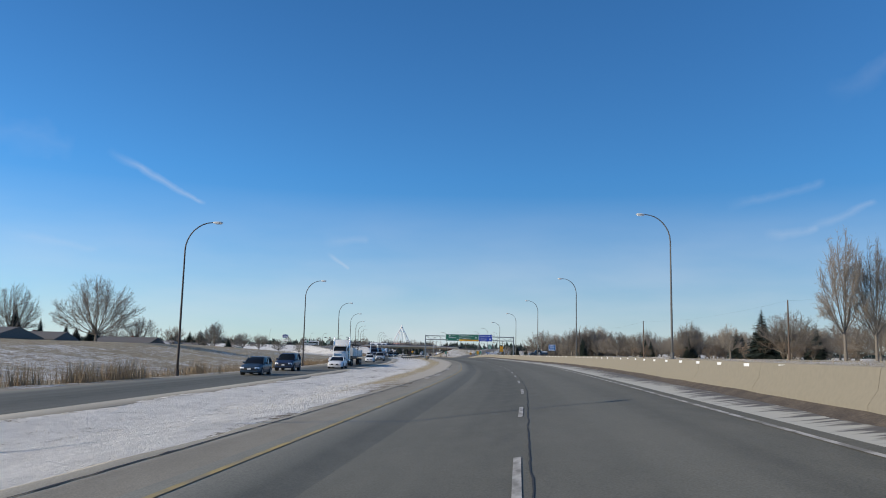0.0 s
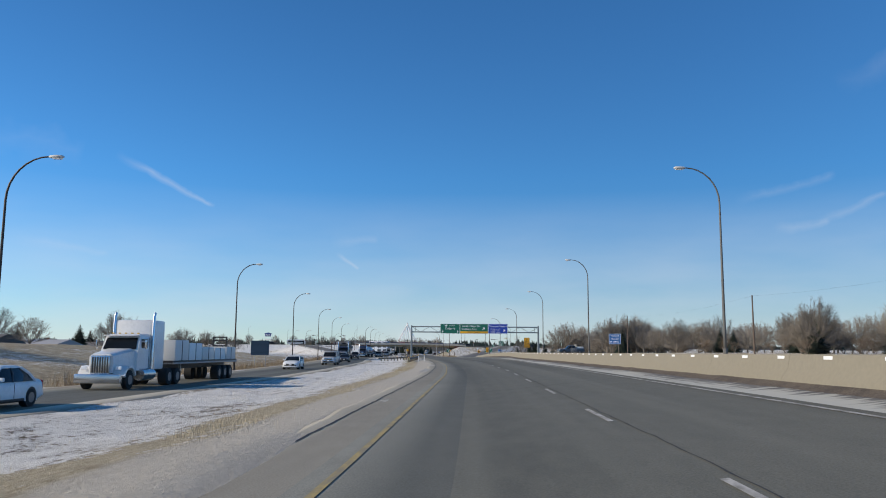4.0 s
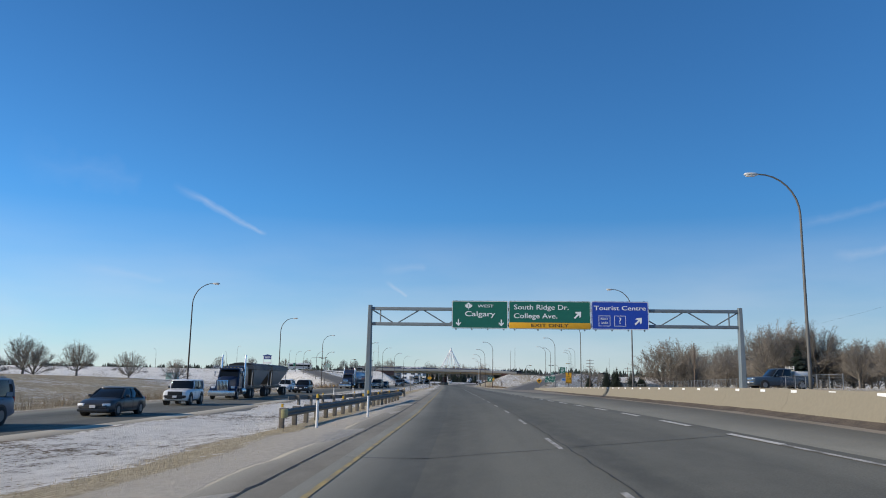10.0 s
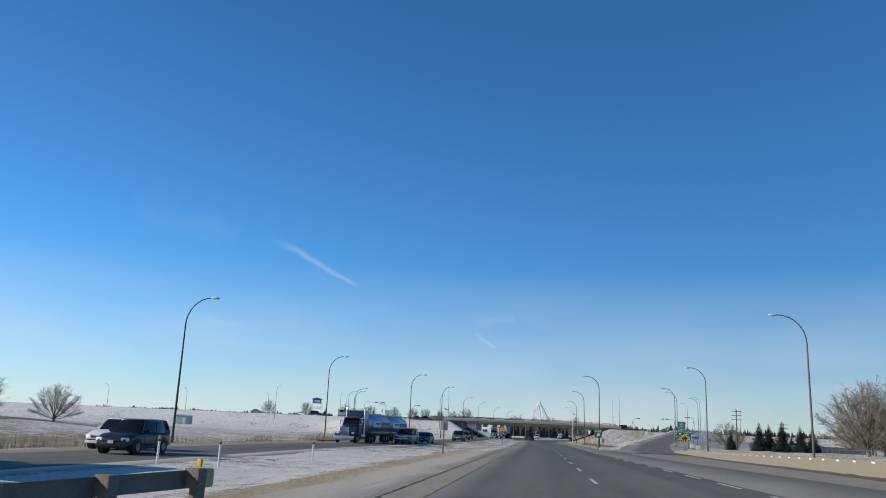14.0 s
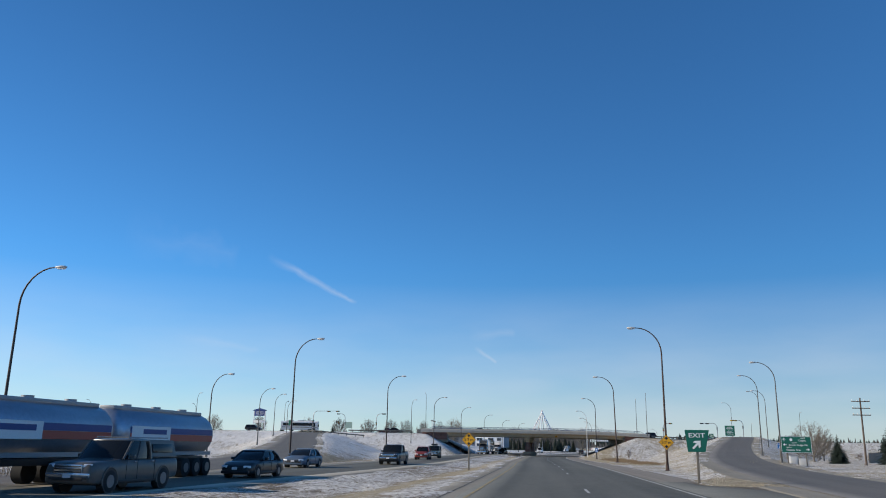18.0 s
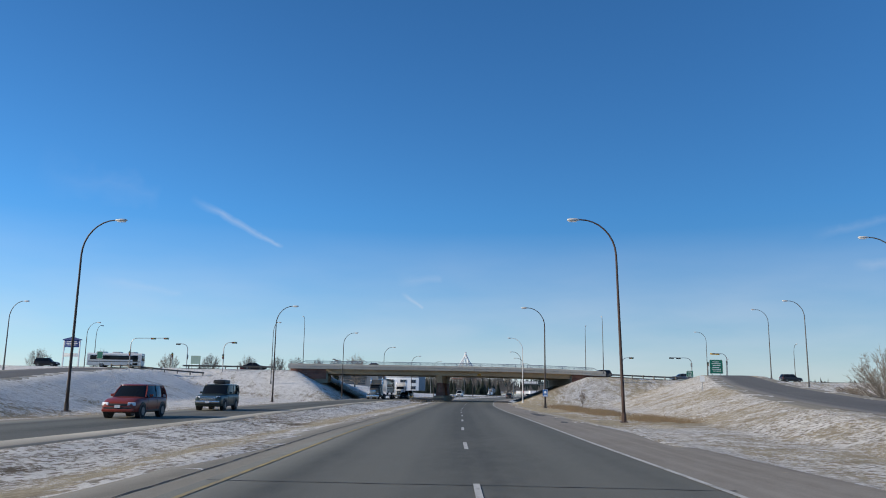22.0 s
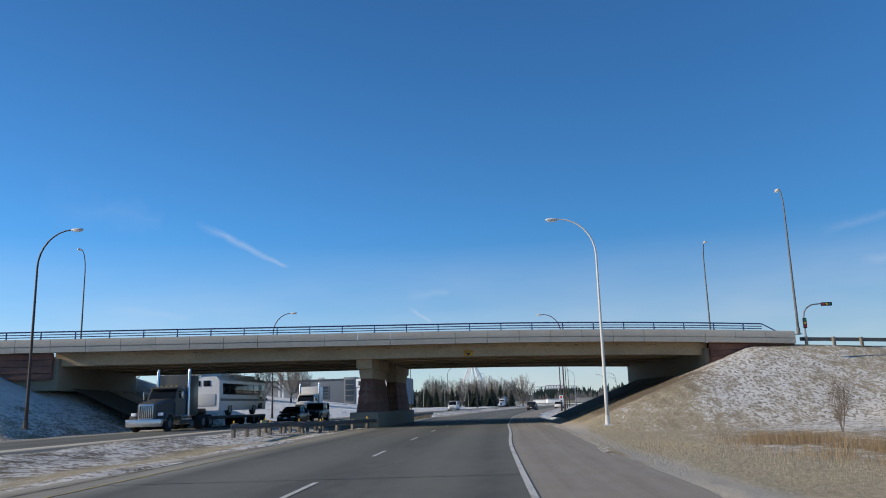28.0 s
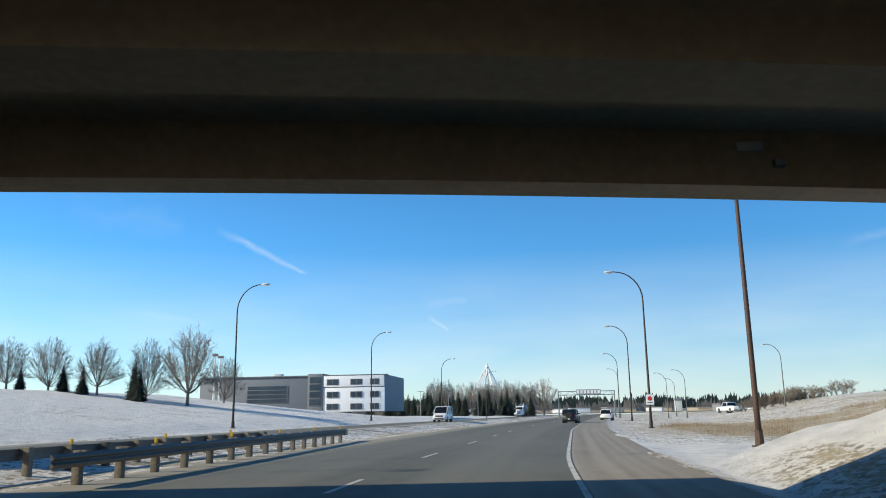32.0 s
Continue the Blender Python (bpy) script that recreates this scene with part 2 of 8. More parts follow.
def streaked_material(name, under, over, where, scale, stretch):
    """One colour lying in long streaks over another (frost on a shoulder, salt, worn paint)."""
    m = material(name, under, 0.85, spread=0.1, scale=2)
    n, l = m.node_tree.nodes, m.node_tree.links
    b = n["Principled BSDF"]
    src = b.inputs["Base Color"].links[0].from_socket
    mp = n.new("ShaderNodeMapping")
    mp.inputs["Scale"].default_value = stretch
    l.new(n.new("ShaderNodeTexCoord").outputs["UV"], mp.inputs[0])
    t = n.new("ShaderNodeTexNoise")
    l.new(mp.outputs[0], t.inputs["Vector"])
    t.inputs["Scale"].default_value, t.inputs["Detail"].default_value = scale, 7
    r = n.new("ShaderNodeMapRange")
    l.new(t.outputs["Fac"], r.inputs[0])
    r.inputs[1].default_value, r.inputs[2].default_value = where
    mx = n.new("ShaderNodeMixRGB")
    l.new(r.outputs[0], mx.inputs[0])
    l.new(src, mx.inputs[1])
    mx.inputs[2].default_value = (*over, 1)
    l.new(mx.outputs[0], b.inputs["Base Color"])
    return m


GROUND = ground_material()
ASPHALT = asphalt_material("asphalt", (0.088, 0.085, 0.066), (0.152, 0.146, 0.114), (0.175, 0.164, 0.128))
ASPHALT_DUST = asphalt_material("dusty_asphalt", (0.225, 0.197, 0.145), (0.30, 0.264, 0.197), (0.37, 0.328, 0.25))
ASPHALT_RAMP = asphalt_material("ramp_asphalt", (0.115, 0.106, 0.09), (0.15, 0.138, 0.117), (0.19, 0.17, 0.14))


def frost_material():
    """Pale salt and frost by the line, melting in long wet fingers that run in from the barrier."""
    m = material("frosted_shoulder", (0.105, 0.098, 0.09), 0.85, spread=0.12, scale=2)
    n, l = m.node_tree.nodes, m.node_tree.links
    b = n["Principled BSDF"]
    src = b.inputs["Base Color"].links[0].from_socket
    uv = n.new("ShaderNodeTexCoord").outputs["UV"]

    def noise_of(scale, stretch, detail):
        mp = n.new("ShaderNodeMapping")
        mp.inputs["Scale"].default_value = stretch
        l.new(uv, mp.inputs[0])
        t = n.new("ShaderNodeTexNoise")
        l.new(mp.outputs[0], t.inputs["Vector"])
        t.inputs["Scale"].default_value, t.inputs["Detail"].default_value = scale, detail
        return t.outputs["Fac"]

    def calc(op, *ins):
        t = n.new("ShaderNodeMath")
        t.operation = op
        for i, v in enumerate(ins):
            if isinstance(v, (int, float)):
                t.inputs[i].default_value = v
            else:
                l.new(v, t.inputs[i])
        return t.outputs[0]

    across = n.new("ShaderNodeSeparateXYZ")
    l.new(uv, across.inputs[0])
    fingers = noise_of(1.0, (0.7, 4.5, 1), 8)
    drifts = noise_of(1.0, (0.3, 0.10, 1), 3)
    edge = calc("ADD", calc("MULTIPLY", across.outputs[0], 0.75), calc("ADD", calc("MULTIPLY", fingers, 2.0), calc("MULTIPLY", drifts, 1.0)))
    r = n.new("ShaderNodeMapRange")
    l.new(edge, r.inputs[0])
    r.inputs[1].default_value, r.inputs[2].default_value, r.inputs[3].default_value, r.inputs[4].default_value = 1.74, 2.02, 0.9, 0.0
    mx = n.new("ShaderNodeMixRGB")
    l.new(r.outputs[0], mx.inputs[0])
    l.new(src, mx.inputs[1])
    mx.inputs[2].default_value = (0.47, 0.455, 0.39, 1)
    l.new(mx.outputs[0], b.inputs["Base Color"])
    return m


FROST = frost_material()
DIRT = material("roadside_dirt", (0.095, 0.075, 0.056), 0.95, spread=0.35, scale=3, stain=((0.05, 0.04, 0.032), 0.8), bump=0.04)
LINE_WHITE = streaked_material("worn_white_paint", (0.50, 0.48, 0.43), (0.25, 0.235, 0.2), (0.52, 0.74), 3.0, (1.5, 0.4, 1))
LINE_YELLOW = streaked_material("worn_yellow_paint", (0.40, 0.295, 0.11), (0.25, 0.21, 0.13), (0.42, 0.62), 3.0, (1.5, 0.4, 1))
SHOULDER_TAN = asphalt_material("tan_dusty_asphalt", (0.215, 0.18, 0.135), (0.29, 0.25, 0.192), (0.35, 0.31, 0.25), False)
LINE_FADED = streaked_material("faded_white_paint", (0.42, 0.40, 0.36), (0.19, 0.18, 0.155), (0.42, 0.60), 3.0, (1.5, 0.5, 1))
CRACK = material("tar_crack", (0.035, 0.033, 0.03), 0.8, spread=0.3, scale=3)
CONCRETE = material("concrete", (0.222, 0.198, 0.146), 0.88, spread=0.05, scale=1.5, stain=((0.225, 0.2, 0.15), 0.4), bump=0.0015)
CONCRETE_PALE = material("pale_concrete", (0.45, 0.412, 0.345), 0.85, spread=0.08, scale=1.5, stain=((0.36, 0.325, 0.27), 0.5), bump=0.006)
CONCRETE_TAN = material("tan_concrete", (0.44, 0.345, 0.225), 0.85, spread=0.10, scale=0.9, stain=((0.33, 0.253, 0.162), 0.5), bump=0.006)
BRICK_RED = material("red_brown_masonry", (0.20, 0.094, 0.066), 0.85, spread=0.2, scale=2, stain=((0.09, 0.045, 0.035), 0.6), bump=0.01, per_object=0.15)
BRICK_PALE = material("buff_relief", (0.20, 0.13, 0.09), 0.85, spread=0.1)
STEEL_DARK = material("dark_weathered_steel", (0.045, 0.036, 0.031), 0.55, 0.3, spread=0.15, scale=2, stain=((0.065, 0.036, 0.026), 0.5))
STEEL_GREY = material("galvanised_steel", (0.30, 0.31, 0.32), 0.5, 0.7, spread=0.1, scale=3)
STEEL_PAINT = material("blue_grey_painted_steel", (0.17, 0.205, 0.225), 0.5, 0.2, spread=0.08, scale=2, stain=((0.13, 0.14, 0.14), 0.4))
LAMP_STEEL = material("dull_grey_lamp_steel", (0.12, 0.118, 0.112), 0.6, 0.3, spread=0.1, scale=2)
RUST = material("rusty_steel", (0.075, 0.045, 0.034), 0.7, 0.2, spread=0.2, scale=2, stain=((0.045, 0.033, 0.028), 0.7))
RAIL_BLUE = material("blue_painted_rail", (0.035, 0.06, 0.16), 0.4, 0.2, spread=0.06, scale=2)
LAMP_WHITE = material("pale_lamp_housing", (0.55, 0.55, 0.53), 0.45, spread=0.06)
WOOD_POST = material("weathered_timber", (0.17, 0.15, 0.12), 0.9, spread=0.25, scale=3, stain=((0.10, 0.085, 0.07), 0.6), bump=0.01, per_object=0.2)
WOOD_POLE = material("brown_pole_timber", (0.11, 0.08, 0.06), 0.9, spread=0.2, scale=2, bump=0.008)
SIGN_GREEN = material("green_sign_sheeting", (0.005, 0.125, 0.085), 0.5, spread=0.05, scale=0.7)
SIGN_BLUE = material("blue_sign_sheeting", (0.008, 0.05, 0.36), 0.5, spread=0.05, scale=0.7)
SIGN_SKYBLUE = material("mid_blue_sign_sheeting", (0.006, 0.115, 0.36), 0.5, spread=0.05, scale=0.7)
SIGN_NAVY = material("navy_sign_panel", (0.03, 0.06, 0.20), 0.5, spread=0.06)
SIGN_AMBER = material("amber_sign_sheeting", (0.72, 0.36, 0.012), 0.5, spread=0.05, scale=0.7)
SIGN_WHITE = material("white_sign_sheeting", (0.78, 0.79, 0.78), 0.5)
SIGN_BLACK = material("black_legend", (0.012, 0.012, 0.013), 0.5)
SIGN_RED = material("red_legend", (0.55, 0.03, 0.03), 0.5)
SIGN_BACK = material("bare_aluminium_sheet", (0.33, 0.34, 0.35), 0.5, 0.4, spread=0.08, scale=1.5)
SIGN_BACK_BLUE = material("blue_grey_sign_back", (0.012, 0.03, 0.06), 0.8, 0.0, spread=0.12, scale=1.5, spec=0.1)
POST_WHITE = material("white_marker_post", (0.72, 0.71, 0.68), 0.6, spread=0.06)
REFLECT_YELLOW = material("yellow_reflector", (0.62, 0.37, 0.02), 0.4)
CAP_YELLOW = material("dirty_pale_yellow", (0.33, 0.30, 0.14), 0.6, spread=0.15, scale=2)
# dark soil tone, taken deeper to carry the shade beneath the bridge
SLOPE_SHADED = material("shade_toned_slope_paving", (0.10, 0.085, 0.068), 0.9, spread=0.25, scale=1.2, stain=((0.06, 0.05, 0.04), 0.6), bump=0.03)
BARK = material("grey_bark", (0.17, 0.15, 0.125), 0.95, spread=0.2, scale=2)
TWIG = material("dry_twigs", (0.225, 0.198, 0.165), 0.95, spread=0.2, scale=2, per_object=0.2)
BRUSH = material("reddish_brush", (0.165, 0.125, 0.09), 0.95, spread=0.25, scale=2, per_object=0.2)
NEEDLE = material("spruce_needles", (0.030, 0.046, 0.034), 0.8, spread=0.35, scale=2, per_object=0.25)
STRAW = material("dead_grass", (0.39, 0.315, 0.19), 0.95, spread=0.35, scale=6)
REED = material("russet_reeds", (0.235, 0.17, 0.10), 0.95, spread=0.35, scale=6)
GLASS = material("dark_car_glass", (0.010, 0.012, 0.014), 0.05, spec=0.32)
TYRE = material("tyre_rubber", (0.018, 0.018, 0.018), 0.9, spread=0.1)
RIM = material("alloy_rim", (0.20, 0.20, 0.205), 0.45, 0.7, spread=0.08)
CHROME = material("chrome_trim", (0.62, 0.62, 0.63), 0.22, 0.95)
TRIM_BLACK = material("black_trim", (0.016, 0.016, 0.017), 0.5)
LENS = material("clear_headlamp_lens", (0.80, 0.80, 0.80), 0.25)
LENS_RED = material("red_tail_lens", (0.30, 0.012, 0.012), 0.2)
PLATE = material("pale_plate", (0.6, 0.6, 0.6), 0.5)
PAINTS = {k: paint(k + "_car_paint", c) for k, c in dict(
    black=(0.014, 0.014, 0.016), charcoal=(0.03, 0.032, 0.035), silver=(0.42, 0.43, 0.44), white=(0.70, 0.70, 0.69), navy=(0.02, 0.032, 0.07),
    teal=(0.03, 0.05, 0.075), pewter=(0.085, 0.082, 0.075), red=(0.22, 0.035, 0.022), steel=(0.09, 0.12, 0.16), maroon=(0.07, 0.012, 0.012), green=(0.03, 0.045, 0.04)).items()}
TANK_GREY = material("dusty_grey_tank", (0.13, 0.135, 0.14), 0.5, 0.2, spread=0.1, scale=1, stain=((0.2, 0.19, 0.17), 0.4))
TANK_STEEL = material("brushed_tank_steel", (0.34, 0.37, 0.42), 0.35, 0.7, spread=0.08, scale=1)
TANK_RED = material("red_tank_band", (0.40, 0.05, 0.03), 0.4)
TARP = material("black_tarpaulin", (0.02, 0.021, 0.022), 0.6, spread=0.15, scale=2)
LAMP_AMBER = material("amber_signal_housing", (0.55, 0.33, 0.02), 0.5)
WALL_GREY = material("grey_wall_panel", (0.17, 0.185, 0.20), 0.7, spread=0.05, scale=0.4)
WALL_WHITE = material("white_wall_panel", (0.72, 0.73, 0.74), 0.6, spread=0.04, scale=0.4)
WALL_SIDING = material("house_siding", (0.34, 0.29, 0.22), 0.8, spread=0.06, scale=1, per_object=0.3)
ROOF_DARK = material("dark_shingle", (0.16, 0.145, 0.13), 0.9, spread=0.15, scale=2, per_object=0.25)
ROOF_SNOW = material("snowy_roof", (0.36, 0.35, 0.34), 0.9, spread=0.1, scale=1)
WINDOW = material("window_glass", (0.03, 0.045, 0.065), 0.1, spec=0.8)
TEPEE = material("white_steel_tube", (0.75, 0.75, 0.75), 0.4, spread=0.04)
TEPEE_RED = material("red_steel_band", (0.45, 0.12, 0.09), 0.5)
FENCE = material("grey_fence_boards", (0.27, 0.235, 0.19), 0.9, spread=0.15, scale=1)
SHED_GREEN = material("pale_green_cabinet", (0.27, 0.38, 0.33), 0.7, spread=0.05)

# ---- mesh helpers ----
def linked(name, mesh, mat, parent=None, label=""):
    ob = new(name, mesh)
    if mat and not mesh.materials:
        mesh.materials.append(mat)
    if parent:
        ob.parent = parent
    if label:
        ob["label"] = label
    return ob


def part(name, bm, mat, parent=None, label="", smooth=False):
    """Links a bmesh as one mesh object, under a thing or a part."""
    mesh = bpy.data.meshes.new(name)
    bm.normal_update()
    bm.to_mesh(mesh)
    bm.free()
    mesh.shade_smooth()
    mesh.set_sharp_from_angle(angle=radians(60 if smooth else 40))
    return linked(name, mesh, mat, parent, label)


def empty(name, m, label, category, group="", kind=""):
    ob = new(name)
    ob.empty_display_size = 0.2
    ob.matrix_world = m
    return tagged(ob, label, category, group, kind)


def box(size, at=(0, 0, 0), bevel=0.0, bm=None, turn=None):
    """A box of that size, centred at a place, with rounded edges."""
    bm = bm or bmesh.new()
    m = Matrix.Translation(at) @ (turn.to_4x4() if turn else Matrix()) @ Matrix.Diagonal((*size, 1))
    r = bmesh.ops.create_cube(bm, size=1, matrix=m)
    if bevel:
        edges = list({e for v in r["verts"] for e in v.link_edges})
        bmesh.ops.bevel(bm, geom=edges, offset=bevel, segments=2, affect="EDGES", profile=0.6)
    return bm


def tube(points, radii, sides=8, bm=None, caps=True):
    """A round bar along points, with a radius at each."""
    bm = bm or bmesh.new()
    pts = [Vector(p) for p in points]
    rings = []
    side = None
    for i, p in enumerate(pts):
        d = (pts[min(i + 1, len(pts) - 1)] - pts[max(i - 1, 0)]).normalized()
        if side is None:
            side = d.orthogonal().normalized()
        side = (side - d * side.dot(d)).normalized()
        up = d.cross(side)
        r = radii[i] if isinstance(radii, (list, tuple)) else radii
        rings.append([bm.verts.new(p + (side * math.cos(a) + up * math.sin(a)) * r) for a in (2 * math.pi * k / sides for k in range(sides))])
    for a, b in zip(rings, rings[1:]):
        for k in range(sides):
            bm.faces.new((a[k], a[(k + 1) % sides], b[(k + 1) % sides], b[k]))
    if caps:
        bm.faces.new(rings[0][::-1])
        bm.faces.new(rings[-1])
    return bm


def prism(outline, depth, bm=None, axis="y"):
    """A flat outline (pairs) given thickness, centred: along y it stands in the x-z plane, along z it lies."""
    bm = bm or bmesh.new()
    h = depth / 2
    make = (lambda u, v, w: (u, w, v)) if axis == "y" else ((lambda u, v, w: (w, u, v)) if axis == "x" else (lambda u, v, w: (u, v, w)))
    a = [bm.verts.new(make(u, v, -h)) for u, v in outline]
    b = [bm.verts.new(make(u, v, h)) for u, v in outline]
    fa = bm.faces.new(a)
    fb = bm.faces.new(b[::-1])
    n = len(a)
    for k in range(n):
        bm.faces.new((a[k], b[k], b[(k + 1) % n], a[(k + 1) % n]))
    bmesh.ops.recalc_face_normals(bm, faces=bm.faces)
    return bm


def loft(rings, bm=None, caps=True):
    """A skin over rings that have the same number of points."""
    bm = bm or bmesh.new()
    vs = [[bm.verts.new(p) for p in r] for r in rings]
    n = len(vs[0])
    for a, b in zip(vs, vs[1:]):
        for k in range(n):
            bm.faces.new((a[k], a[(k + 1) % n], b[(k + 1) % n], b[k]))
    if caps:
        bm.faces.new(vs[0][::-1])
        bm.faces.new(vs[-1])
    bmesh.ops.recalc_face_normals(bm, faces=bm.faces)
    return bm


def lettering(text, size, mat, parent, at, turn=(90, 0, 0), width=None, label=""):
    """A word of the built-in font as a mesh part; centred on its place."""
    cu = bpy.data.curves.new("lettering", "FONT")
    cu.body, cu.size, cu.align_x, cu.align_y, cu.extrude, cu.offset = text, size, "CENTER", "CENTER", 0.004, 0.008 * size
    tmp = bpy.data.objects.new("lettering", cu)
    scene.collection.objects.link(tmp)
    mesh = bpy.data.meshes.new_from_object(tmp)
    bpy.data.objects.remove(tmp)
    mesh.materials.clear()
    ob = linked("lettering", mesh, mat, parent, label or "lettering " + text)
    xs = [v.co.x for v in mesh.vertices]
    sx = width / (max(xs) - min(xs)) if width else 1
    ob.matrix_local = pose(*at, *turn) @ Matrix.Diagonal((sx, 1, 1, 1))
    return ob


# ---- the plan: lines along the road, as x at each y ----
def line_of(pairs):
    ys, xs = [p[0] for p in pairs], [p[1] for p in pairs]
    fine = np.arange(-80, 1010, 2.0)
    vals = np.interp(fine, ys, xs)
    for _ in range(6):
        vals[1:-1] = (vals[:-2] + 2 * vals[1:-1] + vals[2:]) / 4
    return lambda y: float(np.interp(y, fine, vals))


yellow = line_of([(-80, -11), (0, -2.9), (9, -2.1), (27, -0.5), (42, 0.7), (62, 2.1), (76, 2.8), (123, 3.9), (148, 3.8), (166, 3.4), (184, 2.6), (211, 1.3), (260, -1.8), (362, -8.5),
                  (378, -9.6), (395, -10.8), (411, -12.2), (447, -14.8), (459, -15.8), (517, -19.7), (545, -20.8), (578, -21.2), (620, -19.8), (666, -16.8), (720, -12.5), (797, -6), (860, 1), (1010, 18)])
lane_off = line_of([(-80, 3.9), (8, 3.9), (28, 4.3), (165, 4.3), (300, 4.5), (400, 4.5), (470, 4.6), (520, 5.2), (1010, 5.4)])
white_off = line_of([(-80, 7.6), (83, 7.7), (139, 7.3), (170, 8.0), (210, 8.2), (300, 8.6), (400, 8.75), (448, 8.9), (500, 9.4), (530, 10.0), (1010, 10.2)])
barrier = line_of([(-80, -1.5), (0, 5.7), (10, 7.4), (40, 10.4), (68, 12.3), (98, 12.8), (127, 13.3), (165, 13.1), (192, 13.6), (231, 13.2), (260, 12.9), (300, 13.6), (330, 13.9), (352, 13.4), (372, 12.9), (1010, 12.9)])
opp_far = line_of([(-80, -28), (0, -21.6), (37, -19.9), (58, -18.7), (88, -17.5), (107, -17.2), (157, -17.6), (204, -20.7), (253, -24.9), (303, -29.0), (340, -29.0), (380, -28.8), (413, -29.4), (436, -30.6), (478, -33.6), (529, -36.1), (572, -36.2),
                   (620, -34.9), (666, -32), (720, -28), (797, -21.5), (860, -14.5), (1010, 2)])
opp_near = line_of([(-80, -20), (0, -13), (21, -11.5), (41, -10.7), (75, -9.9), (102, -9.3), (137, -8.8), (157, -9.2), (204, -10.8), (225, -12.0), (253, -14.9), (303, -18.6), (340, -18.6), (380, -18.7), (413, -20.2), (447, -23.2), (480, -25.8), (529, -27.6), (572, -28),
                    (620, -26.8), (666, -24), (720, -20), (797, -13.5), (860, -6.5), (1010, 10)])
road_z = line_of([(-80, 0.62), (0, 0.6), (110, 0.55), (200, 0.5), (280, 0.33), (312, 0.25), (347, 0.12), (382, 0.04), (416, -0.04), (434, -0.14), (490, -0.5), (560, -0.62), (1010, -0.9)])
tilt = line_of([(-80, 0.105), (150, 0.105), (200, 0.085), (240, 0.05), (300, 0.01), (320, 0), (1010, 0)])
opp_z = line_of([(-80, 0.05), (350, 0.0), (470, -0.05), (530, -0.15), (580, -0.3), (1010, -0.8)])
bank_z = line_of([(-80, 1.9), (60, 1.9), (120, 1.75), (165, 1.7), (214, 1.3), (264, 0.85), (310, 0.5), (350, 0.25), (1010, 0.2)])
berm_h = line_of([(-80, 2.6), (180, 2.9), (260, 2.2), (310, 1.7), (350, 0.9), (390, 0), (1010, 0)])
CROSS_SLOPE = 0.2
CN = Vector((-CROSS_SLOPE, 1)).normalized()


def cross_y(x):
    """The middle line of the road on the bridge."""
    return 558.0 + CROSS_SLOPE * (x + 18)


def sag(x):
    return -0.0008 * (min(max(x, -17), 25) + 17) ** 2


def step(a, b, v):
    u = min(max((v - a) / (b - a), 0.0), 1.0)
    return u * u * (3 - 2 * u)


def along(points):
    """Samples of a smooth way through points (x, y, z), about every 3 m."""
    p = [Vector(q) for q in points]
    p = [p[0] * 2 - p[1]] + p + [p[-1] * 2 - p[-2]]
    out = []
    for a, b, c, d in zip(p, p[1:], p[2:], p[3:]):
        n = max(2, int((c - b).length / 3))
        for k in range(n):
            t = k / n
            out.append(0.5 * (2 * b + (c - a) * t + (2 * a - 5 * b + 4 * c - d) * t * t + (3 * b - a - 3 * c + d) * t ** 3))
    out.append(p[-2])
    return out


RAMP_R = along([(9.3, 300, 0.3), (9.8, 330, 0.2), (10.5, 360, 0.15), (12.8, 395, 0.3), (15.6, 425, 0.8), (20, 455, 1.6), (26, 490, 2.9), (33, 525, 4.5), (38, 552, 5.6), (41, 570, 5.6)])
RAMP_L = along([(-26.5, 300, 0), (-28.5, 335, 0), (-33, 370, 0.1), (-41, 405, 0.7), (-52, 440, 1.9), (-65, 476, 3.4), (-77, 512, 4.7), (-84, 540, 5.1), (-88, 556, 5.2)])
RAMP_HALF = 3.9
RR, RL = np.array([tuple(p) for p in RAMP_R]), np.array([tuple(p) for p in RAMP_L])


def ramp_at(table, x, y):
    """Distance from a ramp's middle, and its height there."""
    d = np.hypot(table[:, 0] - x, table[:, 1] - y)
    i = int(d.argmin())
    return float(d[i]), float(table[i, 2])


